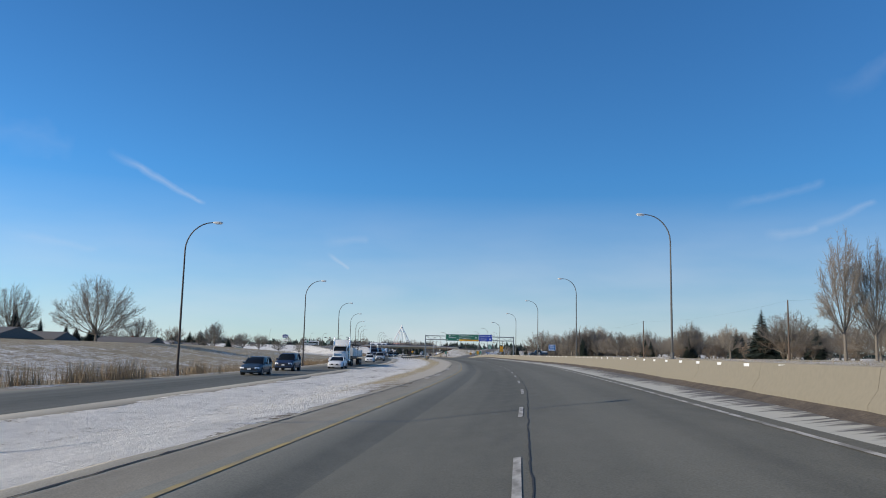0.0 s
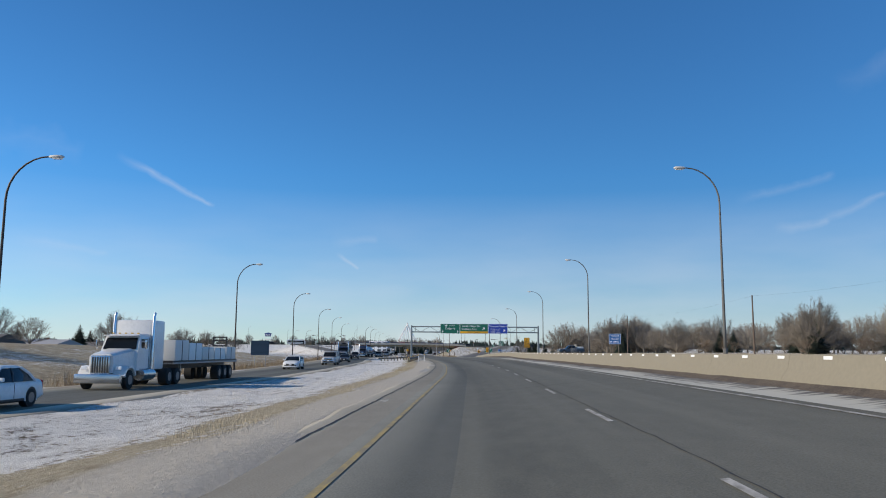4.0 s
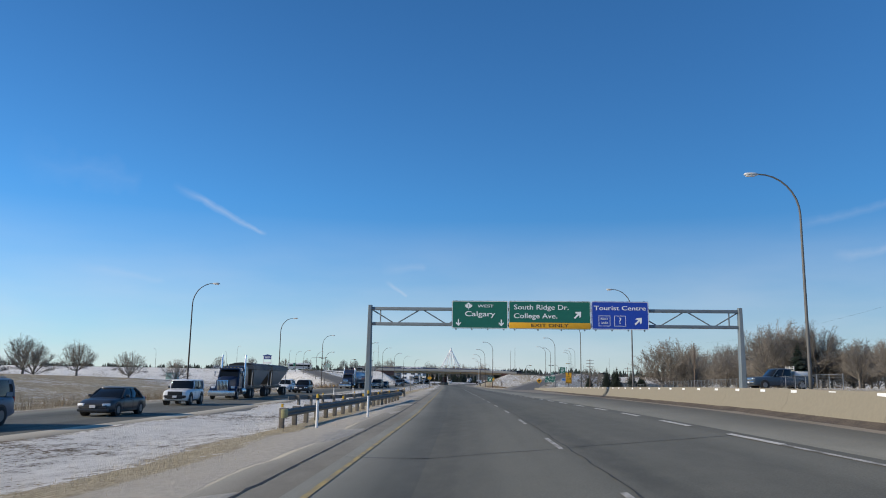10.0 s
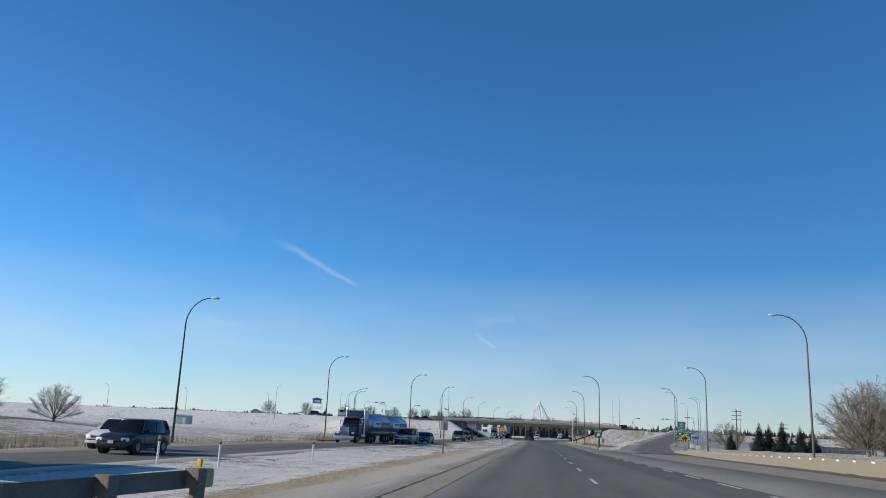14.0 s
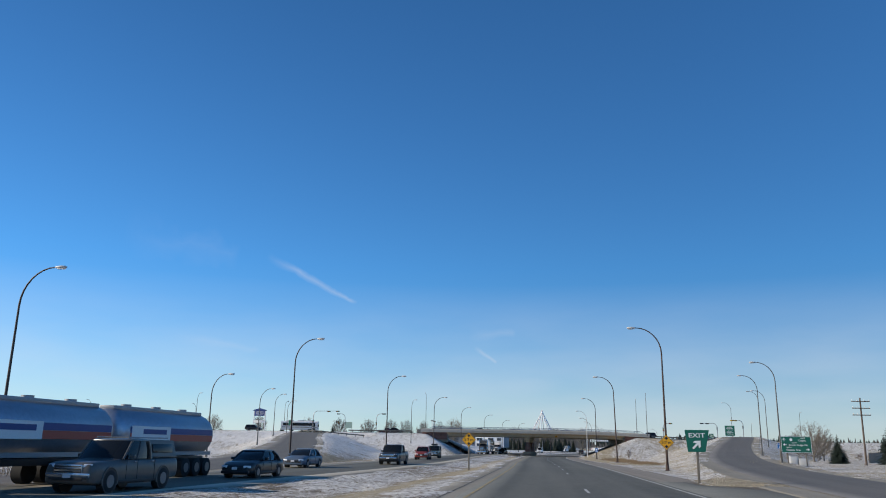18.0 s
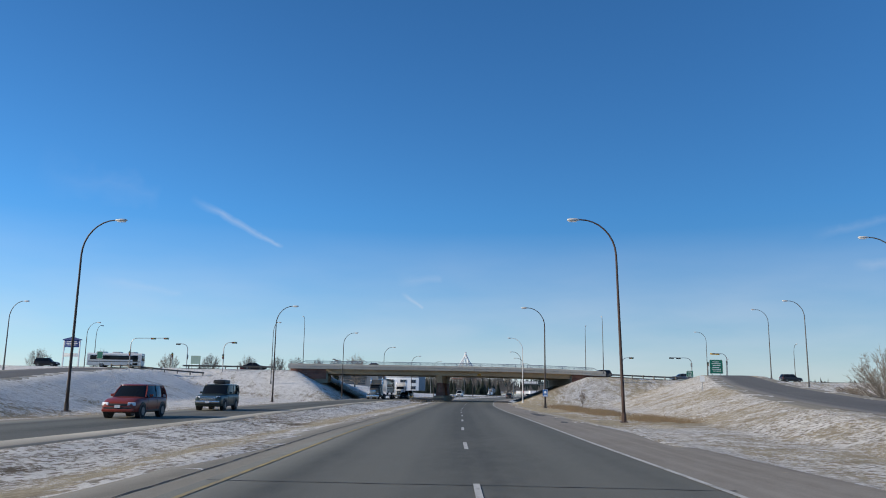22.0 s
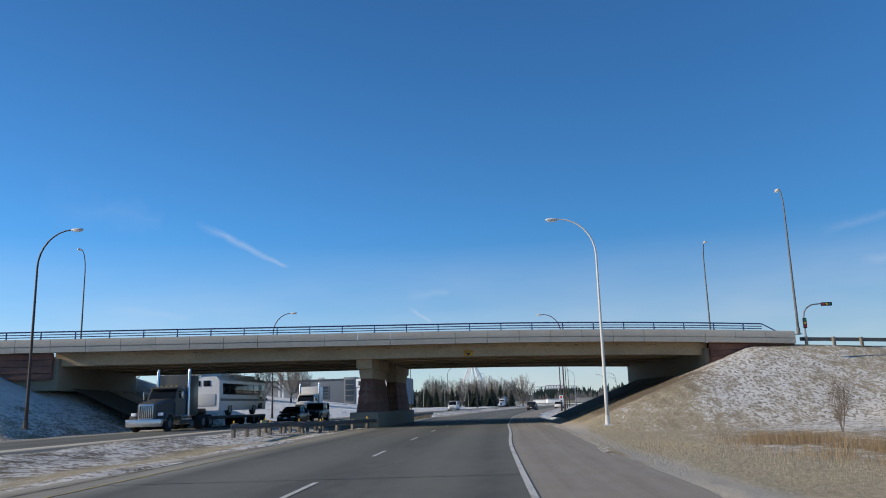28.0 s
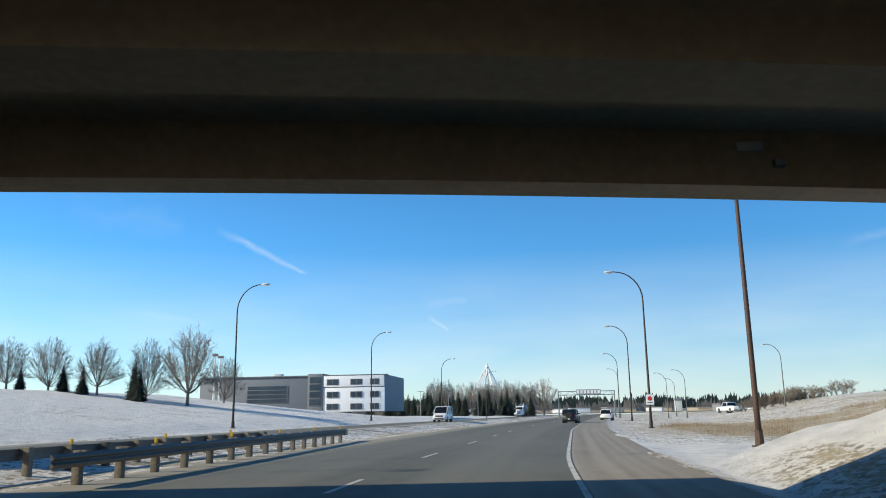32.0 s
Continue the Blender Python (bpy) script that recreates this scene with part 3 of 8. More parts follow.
def height(x, y):
    """The lie of the land, and how far under a road's surface it is pressed."""
    yl, bx = yellow(y), barrier(y)
    rz, oz = road_z(y), opp_z(y)
    on, of = opp_near(y), opp_far(y)
    left, right = yl - 1.4, (bx + 0.3 if y < 356 else yl + white_off(y) + 3.0)
    cross_tilt = tilt(y)
    road = rz + cross_tilt * max(0.0, x - yl - 1.5)
    if x > right:
        edge = rz + cross_tilt * (right - yl - 1.5)
        w = step(350, 375, y)
        top = bank_z(y) * (1 - w) + (edge - 0.25) * w
        z = edge + (top - edge) * step(right, right + 1.6, x)
        z += (0.55 + 0.2 * w) * step(right + 6, right + 55, x) + 0.65 * step(right + 8, right + 16, x) * step(185, 240, y) * (1 - step(315, 355, y))
        z += 3.4 * step(right + 12, right + 42, x) * step(585, 606, y) * (1 - step(690, 780, y))
    elif x >= left:
        z = road
    elif x >= on:
        u = (left - x) / max(left - on, 1)
        z = rz + (oz - rz) * step(0, 1, u) - 0.22 * math.sin(math.pi * min(max(u, 0), 1)) ** 2
    elif x >= of:
        z = oz
    else:
        d = of - x
        berm = berm_h(y)
        z = oz - 0.35 * step(0.8, 4, d) * (1 - step(9, 16, d)) + berm * step(9, 40, d) + 0.5 * step(380, 480, y) * step(8, 60, d) + min(0.115 * max(0.0, d - 10), 5.0) * step(585, 610, y) * (1 - step(690, 790, y))
    press = 0.0
    if left + 0.5 < x < right - 0.6 or of + 0.4 < x < on - 0.4:
        press = 0.22
    # the two ramps and the banks that carry them
    for table in (RR, RL):
        if 295 < y < 585:
            d, h = ramp_at(table, x, y)
            bankz = h - max(0.0, d - RAMP_HALF - 1.5) / 3.2
            if bankz > z and not (left < x < right or of < x < on):
                z = bankz
            if d < RAMP_HALF - 0.4:
                press = max(press, 0.22)
                z = h if not (left < x < right or of < x < on) else z
    # the bank of the road on the bridge
    v = (y - cross_y(x)) * CN.y
    plateau = 5.35 + sag(x) * 0.55 - max(0.0, abs(v + 1.2) - 11.3) / (2.3 if v < 0 or x < -18 else 1.75)
    if x > -18:
        gap = 3.0 + (x - 3.7) * 0.37
        if -11.5 < v < 10.0 and x < 7.0:
            gap = min(gap, 3.03)
    else:
        gap = 3.05 + (-46.4 - x) * 0.53
        if -11.5 < v < 9.4 and x > -49.5:
            gap = min(gap, 3.1)
    bankz = min(plateau, gap)
    if bankz > z and 480 < y < 640:
        z = bankz
        if -10.4 < v < 8.2 and (x > 13 or x < -54):
            press = max(press, 0.2)
    ripple = noise.noise((x * 0.13, y * 0.13, 3.1)) * 0.12 + noise.noise((x * 0.7, y * 0.7, 1.7)) * 0.05
    return z, press, ripple * (0 if press else 1)


def ground_z(x, y):
    z, press, ripple = height(x, y)
    return z


def cover_of(x, y, z):
    """Snow, straw and noise: what lies on the land at a place."""
    yl, on, of, bx = yellow(y), opp_near(y), opp_far(y), barrier(y)
    right = bx + 0.3 if y < 356 else yl + white_off(y) + 3.0
    snow, straw = 0.5, 0.5
    if on < x < yl:
        u = (yl - 1.4 - x) / max(yl - 1.4 - on, 1)
        w = step(270, 340, y)
        far_in = step(22, 62, y)
        near = (0.80 - 0.55 * (1 - step(0.0, 0.07, u)) * (1 - far_in) - 0.3 * math.exp(-((u - 1) / 0.035) ** 2)
                - far_in * (0.08 + 0.62 * math.exp(-((u - 0.27) / 0.065) ** 2) + 0.75 * (1 - step(0.12, 0.24, u))))
        beyond = 0.60 - 0.34 * math.exp(-((u - 0.29) / 0.10) ** 2) - 0.2 * math.exp(-((u - 1) / 0.06) ** 2)
        snow = near + (beyond - near) * w
        straw = 0.35 + 0.45 * math.exp(-((u - 0.27) / 0.13) ** 2)
        return snow, straw, far_in * (1 - step(0.14, 0.24, u)) * (1 - 0.6 * w) + 0.5 * math.exp(-((u - 1) / 0.06) ** 2)
    elif x > right:
        d = x - right
        snow = 0.47 - 0.3 * math.exp(-(d / 3) ** 2) if y < 370 else 0.53 - (0.20 * math.exp(-((d - 8.2) / 2.0) ** 2) + 0.30 * (1 - step(2.2, 5.2, d))) * step(425, 440, y) * (1 - step(545, 562, y))
        straw = 0.62
        v = (y - cross_y(x)) * CN.y
        soil = step(-7, -5, x) * (1 - step(1.0, 6.0, x)) * step(-22, -17, v) * (1 - step(-2, 0, v))
        snow -= 0.38 * soil
        straw -= 0.45 * soil
        verge = step(468, 488, y) * (1 - step(572, 582, y)) * (1 - step(-0.15, 0.25, z))
        snow -= 0.36 * verge * math.exp(-((d - 3.4) / 2.3) ** 2) * (1 - soil)
        straw += 0.3 * verge * math.exp(-((d - 3.4) / 2.3) ** 2)
        reed = step(600, 612, y) * (1 - step(640, 655, y)) * math.exp(-((d - 14) / 7) ** 2)
        snow -= 0.5 * reed
        straw += 0.3 * reed
        snow += 0.30 * step(562, 570, y) * (1 - soil) * (1 - step(14, 24, d)) * (1 - 0.9 * step(588, 604, y))
        if y > 370 and d < 3:
            return snow, straw, 0.8 * (1 - step(0.5, 3, d)) if y > 575 else 0.85 * (1 - step(0.8, 2.9, d))
    elif x < of:
        d = of - x
        snow = 0.58 - (0.34 - 0.26 * step(425, 460, y)) * math.exp(-((d - 4) / 3.5) ** 2)
        if d > 30 and y < 330:
            snow -= 0.20 * step(17, 28, d)
        snow += 0.10 * step(400, 440, y)
        snow -= (0.06 + 0.16 * step(60, 130, y)) * (1 - step(285, 320, y)) * step(3, 8, d)
        straw = 0.55
    if z > 2.2 and y > 440:
        snow += 0.05
    if y > 590 and x < of:
        snow += 0.06
    return snow, straw, 0.0


# ---- the ground, one sheet ----
def build_ground():
    xs = list(np.arange(-60, 45.01, 0.75))
    d = 0.9
    while xs[-1] < 330:
        d *= 1.09
        xs.append(xs[-1] + d)
    d = 0.9
    low = []
    x = -60
    while x > -330:
        d *= 1.09
        x -= d
        low.append(x)
    xs = low[::-1] + xs
    ys = [-70] + list(np.arange(-50, 660, 2.0))
    d = 2.2
    while ys[-1] < 1010:
        d *= 1.05
        ys.append(ys[-1] + d)
    verts, cover = [], []
    for y in ys:
        for x in xs:
            z, press, rip = height(x, y)
            verts.append((x, y, z - press + rip))
            cover.append(cover_of(x, y, z))
    nx = len(xs)
    faces = [(j * nx + i, j * nx + i + 1, (j + 1) * nx + i + 1, (j + 1) * nx + i) for j in range(len(ys) - 1) for i in range(nx - 1)]
    # the same sheet goes on flat to the horizon
    x0, x1, y0, y1 = xs[0], xs[-1], ys[0], ys[-1]
    far = [(x0, y0), (x1, y0), (x1, y1), (x0, y1)]
    base = len(verts)
    for (x, y) in far:
        verts.append((x, y, 0.0))
        cover.append((0.5, 0.5, 0))
    for x, y in ((-4000, -3000), (4000, -3000), (4000, 4700), (-4000, 4700)):
        verts.append((x, y, -3.0))
        cover.append((0.5, 0.5, 0))
    for k in range(4):
        faces.append((base + k, base + 4 + k, base + 4 + (k + 1) % 4, base + (k + 1) % 4))
    mesh = bpy.data.meshes.new("ground")
    mesh.from_pydata(verts, [], faces)
    at = mesh.color_attributes.new("cover", "FLOAT_COLOR", "POINT")
    flat = np.ones((len(cover), 4), dtype=np.float32)
    flat[:, :3] = cover
    at.data.foreach_set("color", flat.ravel())
    mesh.shade_smooth()
    tagged(linked("ground", mesh, GROUND), "thin snow over dead grass on banks and fields", "ground", kind="structure")


build_ground()


def strip(name, ways, mat, label="", category="", kind="", parent=None, lift=0.0, smooth=True):
    """A ribbon between lines of points; ways: lists of equal length, from left to right."""
    mesh = bpy.data.meshes.new(name)
    n, m = len(ways[0]), len(ways)
    verts = [(p[0], p[1], p[2] + lift) for w in ways for p in w]
    faces = [(a * n + k, (a + 1) * n + k, (a + 1) * n + k + 1, a * n + k + 1) for a in range(m - 1) for k in range(n - 1)]
    mesh.from_pydata(verts, [], faces)
    run = [0.0]
    for p, q in zip(ways[0], ways[0][1:]):
        run.append(run[-1] + math.dist(p, q))
    wide = [0.0]
    for a, b in zip(ways, ways[1:]):
        wide.append(wide[-1] + math.dist(a[0], b[0]))
    uv = mesh.uv_layers.new()
    for poly in mesh.polygons:
        for li in poly.loop_indices:
            v = mesh.loops[li].vertex_index
            uv.data[li].uv = (wide[v // n], run[v % n])
    ob = linked(name, mesh, mat, parent)
    if kind:
        tagged(ob, label, category, kind=kind)
    elif label:
        ob["label"] = label
    return ob


def road_point(y, off, lift=0.0):
    """A place on the right-hand carriageway, off metres right of the yellow line."""
    x = yellow(y) + off
    return (x, y, road_z(y) + tilt(y) * max(0.0, off - 1.5) + lift)


def right_edge(y):
    return barrier(y) - yellow(y) + 0.1 if y < 356 else white_off(y) + 3.0


YS = list(np.arange(-60, 1000, 4.0))
def asphalt_edge(y):
    return white_off(y) + 0.3 - 0.2 * step(362, 380, y)


# main carriageway with its dusty left shoulder, right shoulder strips
main_road = strip("road", [[road_point(y, -0.35) for y in YS], [road_point(y, 1.5) for y in YS], [road_point(y, 0.5 * white_off(y)) for y in YS], [road_point(y, asphalt_edge(y)) for y in YS]], ASPHALT,
                  "grey worn asphalt carriageway with faded lane lines", "road", "structure", lift=0.02)
YF = list(np.arange(-60, 1000, 1.6))
strip("road_shoulder_left", [[road_point(y, -2.5 + 0.3 * noise.noise((y * 0.35, 7, 0)), -0.2) for y in YF], [road_point(y, -1.7 + 0.2 * noise.noise((y * 0.35, 7, 0)) + 0.25 * noise.noise((y * 0.09, 2, 0))) for y in YF], [road_point(y, -0.3) for y in YF]], ASPHALT_DUST, "dusty paved shoulder along the median", "road shoulder", "structure", lift=0.015)
ya = [y for y in YS if y <= 184]
strip("road_shoulder_frosted", [[road_point(y, white_off(y) + 0.3) for y in ya], [road_point(y, right_edge(y) - 0.35) for y in ya]], FROST, "paved shoulder with frozen salt and snow streaks", "road shoulder", "structure", lift=0.016)
yb = [y for y in YS if 180 <= y <= 360]
exit_lane = strip("road_exit_lane", [[road_point(y, white_off(y) + 0.3) for y in yb], [road_point(y, min(white_off(y) + 4.2, right_edge(y) - 1.0)) for y in yb]], ASPHALT,
                  "asphalt exit lane beside the barrier", "road", "structure", lift=0.018)
strip("road_shoulder_exit", [[road_point(y, min(white_off(y) + 4.2, right_edge(y) - 1.0)) for y in yb], [road_point(y, right_edge(y) - 0.35) for y in yb]], SHOULDER_TAN, "narrow snowy shoulder of the exit lane", "road shoulder", "structure", lift=0.014)
yc = [y for y in YS if y >= 352]
strip("road_shoulder_right", [[road_point(y, asphalt_edge(y)) for y in yc], [road_point(y, right_edge(y)) for y in yc]], SHOULDER_TAN, "tan dusty paved shoulder", "road shoulder", "structure", lift=0.014)
# dirt washed against the barrier's foot
nd = [y for y in YF if y <= 356]
strip("dirt_bank", [[road_point(y, right_edge(y) - 0.72 - 0.2 * noise.noise((y * 0.5, 4, 0)), 0.012) for y in nd], [road_point(y, right_edge(y) - 0.5, 0.07 + 0.05 * noise.noise((y * 0.7, 0, 0))) for y in nd], [road_point(y, right_edge(y) - 0.2, 0.2) for y in nd]],
      DIRT, "dark dirt and gravel along the barrier foot", "dirt", "structure")
# opposite carriageway
def opp_point(y, u, lift=0.0):
    return (opp_near(y) + (opp_far(y) - opp_near(y)) * u, y, opp_z(y) + lift)


strip("road_opposite", [[opp_point(y, 0.9) for y in YS], [opp_point(y, 0.55) for y in YS], [opp_point(y, 0.13) for y in YS]], ASPHALT, "asphalt carriageway of the oncoming traffic", "road", "structure", lift=0.02)
strip("road_shoulder_opposite_near", [[opp_point(y, 0.13) for y in YS], [opp_point(y, -0.02) for y in YS], [opp_point(y, -0.13, -0.25) for y in YS]], ASPHALT_DUST, "dusty paved shoulder on the median side", "road shoulder", "structure", lift=0.016)
strip("road_shoulder_opposite_far", [[opp_point(y, 1.14, -0.25) for y in YS], [opp_point(y, 1.03) for y in YS], [opp_point(y, 0.9) for y in YS]], ASPHALT_DUST, "dusty outer shoulder of the oncoming carriageway", "road shoulder", "structure", lift=0.016)


def ramp_sides(way, half):
    ls, rs = [], []
    for i, p in enumerate(way):
        d = (way[min(i + 1, len(way) - 1)] - way[max(i - 1, 0)])
        s = Vector((d.y, -d.x, 0)).normalized()
        ls.append(p - s * half)
        rs.append(p + s * half)
    return ls, rs


ramp_l, ramp_r = ramp_sides(RAMP_R[14:], RAMP_HALF - 0.6)
strip("ramp_right", [ramp_l, ramp_r], ASPHALT_RAMP, "asphalt exit ramp climbing to the overpass", "ramp", "structure", lift=0.035)
a, b = ramp_sides(RAMP_R[14:], RAMP_HALF + 0.9)
c, d = ramp_sides(RAMP_R[14:], RAMP_HALF + 2.2)
sink = Vector((0, 0, -0.35))
strip("ramp_shoulder_right", [[p + sink for p in c], a, [p - Vector((0, 0, 0.02)) for p in RAMP_R[14:]], b, [p + sink for p in d]], ASPHALT_DUST, "dusty edge of the exit ramp", "road shoulder", "structure", lift=0.02)
a, b = ramp_sides(RAMP_L[13:], RAMP_HALF - 0.3)
strip("ramp_left", [a, b], ASPHALT_RAMP, "asphalt entry ramp coming down from the overpass", "ramp", "structure", lift=0.035)
a, b = ramp_sides(RAMP_L[13:], RAMP_HALF + 0.7)
c, d = ramp_sides(RAMP_L[13:], RAMP_HALF + 2.0)
strip("ramp_shoulder_left", [[p + sink for p in c], a, [p - Vector((0, 0, 0.02)) for p in RAMP_L[13:]], b, [p + sink for p in d]], ASPHALT_DUST, "dusty edge of the entry ramp", "road shoulder", "structure", lift=0.02)
# the road over the bridge
cx = list(np.arange(-330, 331, 6.0))
strip("road_overpass", [[(x - CN.x * 0 + s * CN.x, cross_y(x) + s * CN.y, 5.42 + sag(x) * 0.55 + 0.55 * (1 - step(0, 40, abs(x + 18)))) for x in cx] for s in (8.2, -10.5)], ASPHALT, "asphalt road over the bridge", "road", "structure")

# painted lines
def dash_mesh(a, b, off, half):
    ys = (a, (a + b) / 2, b)
    return [[road_point(y, off(y) - half) for y in ys], [road_point(y, off(y) + half) for y in ys]]


strip("edge_line", [[road_point(y, -0.055) for y in YS], [road_point(y, 0.055) for y in YS]], LINE_YELLOW, "worn yellow edge line", parent=main_road, lift=0.03)
yd = [y for y in YS if y <= 188]
strip("edge_line", [[road_point(y, white_off(y) - 0.045) for y in yd], [road_point(y, white_off(y) + 0.045) for y in yd]], LINE_FADED, "worn white edge line", parent=main_road, lift=0.03)
ye = [y for y in YS if y >= 316]
strip("edge_line", [[road_point(y, white_off(y) - 0.065) for y in ye], [road_point(y, white_off(y) + 0.065) for y in ye]], LINE_WHITE, "worn white edge line", parent=main_road, lift=0.03)
y = 209.6 - 26 * 9.7
while y < 760:
    strip("lane_dash", dash_mesh(y, y + 3.1, lane_off, 0.05 if y < 250 else 0.06), LINE_FADED if y < 250 else LINE_WHITE, parent=main_road, lift=0.03)
    y = 369.9 if 350 < y + 9.7 < 372 else y + (9.7 if y < 360 else 11.7)
y = 188.0
while y < 306:
    strip("lane_dash", dash_mesh(y, y + 3, white_off, 0.07), LINE_WHITE, parent=exit_lane, lift=0.034)
    y += 6.05
# the crack along the lane joint and tar seams across
ys = list(np.arange(-40, 260, 0.4))
strip("tar_seam", [[road_point(y, lane_off(y) + 0.16 + 0.05 * noise.noise((y * 0.8, 0, 0)) - 0.022 * max(0.1, 0.5 + noise.noise((y * 2, 5, 0)))) for y in ys],
                   [road_point(y, lane_off(y) + 0.16 + 0.05 * noise.noise((y * 0.8, 0, 0)) + 0.022 * max(0.1, 0.5 + noise.noise((y * 2, 9, 0)))) for y in ys]], CRACK, parent=main_road, lift=0.028)
ys = list(np.arange(-40, 560, 0.45))
seam_off = line_of([(-80, -1.4), (60, -1.4), (120, -1.25), (200, -0.95), (300, -0.9), (600, -0.9)])
strip("tar_seam", [[road_point(y, seam_off(y) + 0.035 * noise.noise((y * 0.4, 3, 0)) - 0.06 * max(0.05, 0.4 + noise.noise((y * 1.7, 5, 0)))) for y in ys],
                   [road_point(y, seam_off(y) + 0.035 * noise.noise((y * 0.4, 3, 0)) + 0.06 * max(0.05, 0.4 + noise.noise((y * 2.3, 9, 0)))) for y in ys]], CRACK, parent=main_road, lift=0.024)
# cracks across the lanes
for y0, lean in ((235.6, 0.0), (435.4, 0.01), (534.5, 0.0), (98, 0.03), (152, -0.02), (190, 0.02), (281, 0.0), (318, 0.02), (352, -0.01), (396, 0.01), (470, 0.0), (502, 0.02)):
    ways = [[], []]
    for k in range(25):
        o = -0.3 + (white_off(y0) + 0.5) * k / 24
        yy = y0 + lean * o * 4 + 0.12 * noise.noise((o * 0.9, y0, 0))
        w = 0.022 * (1.1 + noise.noise((o * 3, y0, 2)))
        ways[0].append(road_point(yy - w, o))
        ways[1].append(road_point(yy + w, o))
    strip("tar_seam", ways, CRACK, parent=main_road, lift=0.027)
for y, o, l, w in ((446, 10.8, 1.9, 0.6), (450.5, 11.0, 1.9, 0.5), (430, 10.6, 1.3, 0.3), (454, 11.0, 1.0, 0.3), (437, 11.0, 0.8, 0.25), (461, 11.0, 1.2, 0.3)):
    bm = bmesh.new()
    p = road_point(y, o)
    vs = []
    for k in range(44):
        a = k * math.pi / 22
        q = 0.72 + 0.5 * noise.noise((math.cos(a) * 1.3 + y, math.sin(a) * 1.3, o)) + 0.3 * noise.noise((math.cos(a) * 4 + y, math.sin(a) * 4, o))
        vs.append(bm.verts.new((p[0] + math.cos(a) * w * q, p[1] + math.sin(a) * l * q, p[2] + 0.024)))
    bm.faces.new(vs)
    part("tar_patch", bm, CRACK, main_road)

# ---- concrete barrier along the right edge ----
def barrier_pose(y0, y1):
    a = Vector((barrier(y0), y0, road_point(y0, right_edge(y0))[2]))
    b = Vector((barrier(y1), y1, road_point(y1, right_edge(y1))[2]))
    return a, b


BARRIER_H = 0.64
bar = empty("concrete_barrier", Matrix(), "long tan concrete road barrier with white reflective patches", "barrier", kind="structure")
y = -50.0
while y < 354:
    y2 = min(y + 6.0, 356)
    a, b = barrier_pose(y, y2)
    low = step(330, 356, y2)
    rings = []
    for p, yy in ((a, y), (b, y2)):
        h = BARRIER_H - 0.25 * step(325, 356, yy)
        prof = [(-0.30, -0.25), (-0.30, 0.08), (-0.14, 0.30), (-0.08, h - 0.03), (-0.05, h), (0.05, h), (0.08, h - 0.03), (0.14, 0.3), (0.30, 0.08), (0.30, -0.25)]
        gap = 0.005 if yy == y else -0.005
        rings.append([(p.x + u, p.y + gap, p.z + 0.08 + v) for u, v in prof])
    part("barrier_section", loft(rings), CONCRETE, bar)
    y += 6.0
y = -49.2
patch = None
while y < 352:
    h = BARRIER_H - 0.25 * step(325, 356, y)
    x0, z0_ = barrier(y), road_point(y, right_edge(y))[2] + 0.08
    turn = math.degrees(math.atan2(barrier(y + 1) - barrier(y - 1), 2))
    if patch is None:
        patch = part("reflector_patch", box((0.02, 0.42, 0.075), bevel=0.004), SIGN_WHITE, bar, "white reflective patch")
        ob = patch
    else:
        ob = patch.copy()
        scene.collection.objects.link(ob)
    ob.matrix_world = pose(x0 - 0.088, y, z0_ + h - 0.075, 0, 0, -turn)
    y += 2.55


# ---- street lamps ----
def lamp_meshes(h, reach):
    """A tapered mast whose top bows over into an arm, and a flat lamp head; the arm points along +x."""
    pts, rad = [(0, 0, 0.0)], [0.105]
    for k in range(1, 7):
        pts.append((0, 0, (h - 2.3) * k / 6))
        rad.append(0.105 - 0.045 * k / 6)
    for k in range(1, 9):
        a = math.pi / 2 * k / 8
        pts.append(((reach - 0.35) * (1 - math.cos(a)), 0, h - 2.3 + 2.25 * math.sin(a)))
        rad.append(0.06 - 0.02 * k / 8)
    pts.append((reach - 0.1, 0, h - 0.04))
    rad.append(0.035)
    mast = bpy.data.meshes.new("mast")
    bm = tube(pts, rad, 8)
    bm.normal_update()
    bm.to_mesh(mast)
    bm.free()
    mast.shade_smooth()
    head = bpy.data.meshes.new("lamp_head")
    rings = []
    for u, w, t in ((-0.38, 0.06, 0.05), (-0.25, 0.12, 0.085), (0.0, 0.17, 0.10), (0.25, 0.16, 0.09), (0.36, 0.09, 0.05)):
        rings.append([(reach + u, w * math.cos(k * math.pi / 4), h - 0.05 + t * math.sin(k * math.pi / 4)) for k in range(8)])
    bm = loft(rings)
    bm.normal_update()
    bm.to_mesh(head)
    bm.free()
    head.shade_smooth()
    base = bpy.data.meshes.new("base_plate")
    bm = box((0.42, 0.42, 0.06), (0, 0, 0.03), 0.01)
    tube([(0, 0, 0.03), (0, 0, 0.55)], [0.15, 0.13], 10, bm)
    bm.to_mesh(base)
    bm.free()
    lens = bpy.data.meshes.new("lamp_lens")
    bm = box((0.46, 0.2, 0.05), (reach + 0.04, 0, h - 0.15), 0.02)
    bm.to_mesh(lens)
    bm.free()
    return mast, head, base, lens


LAMP = lamp_meshes(12.0, 2.45)


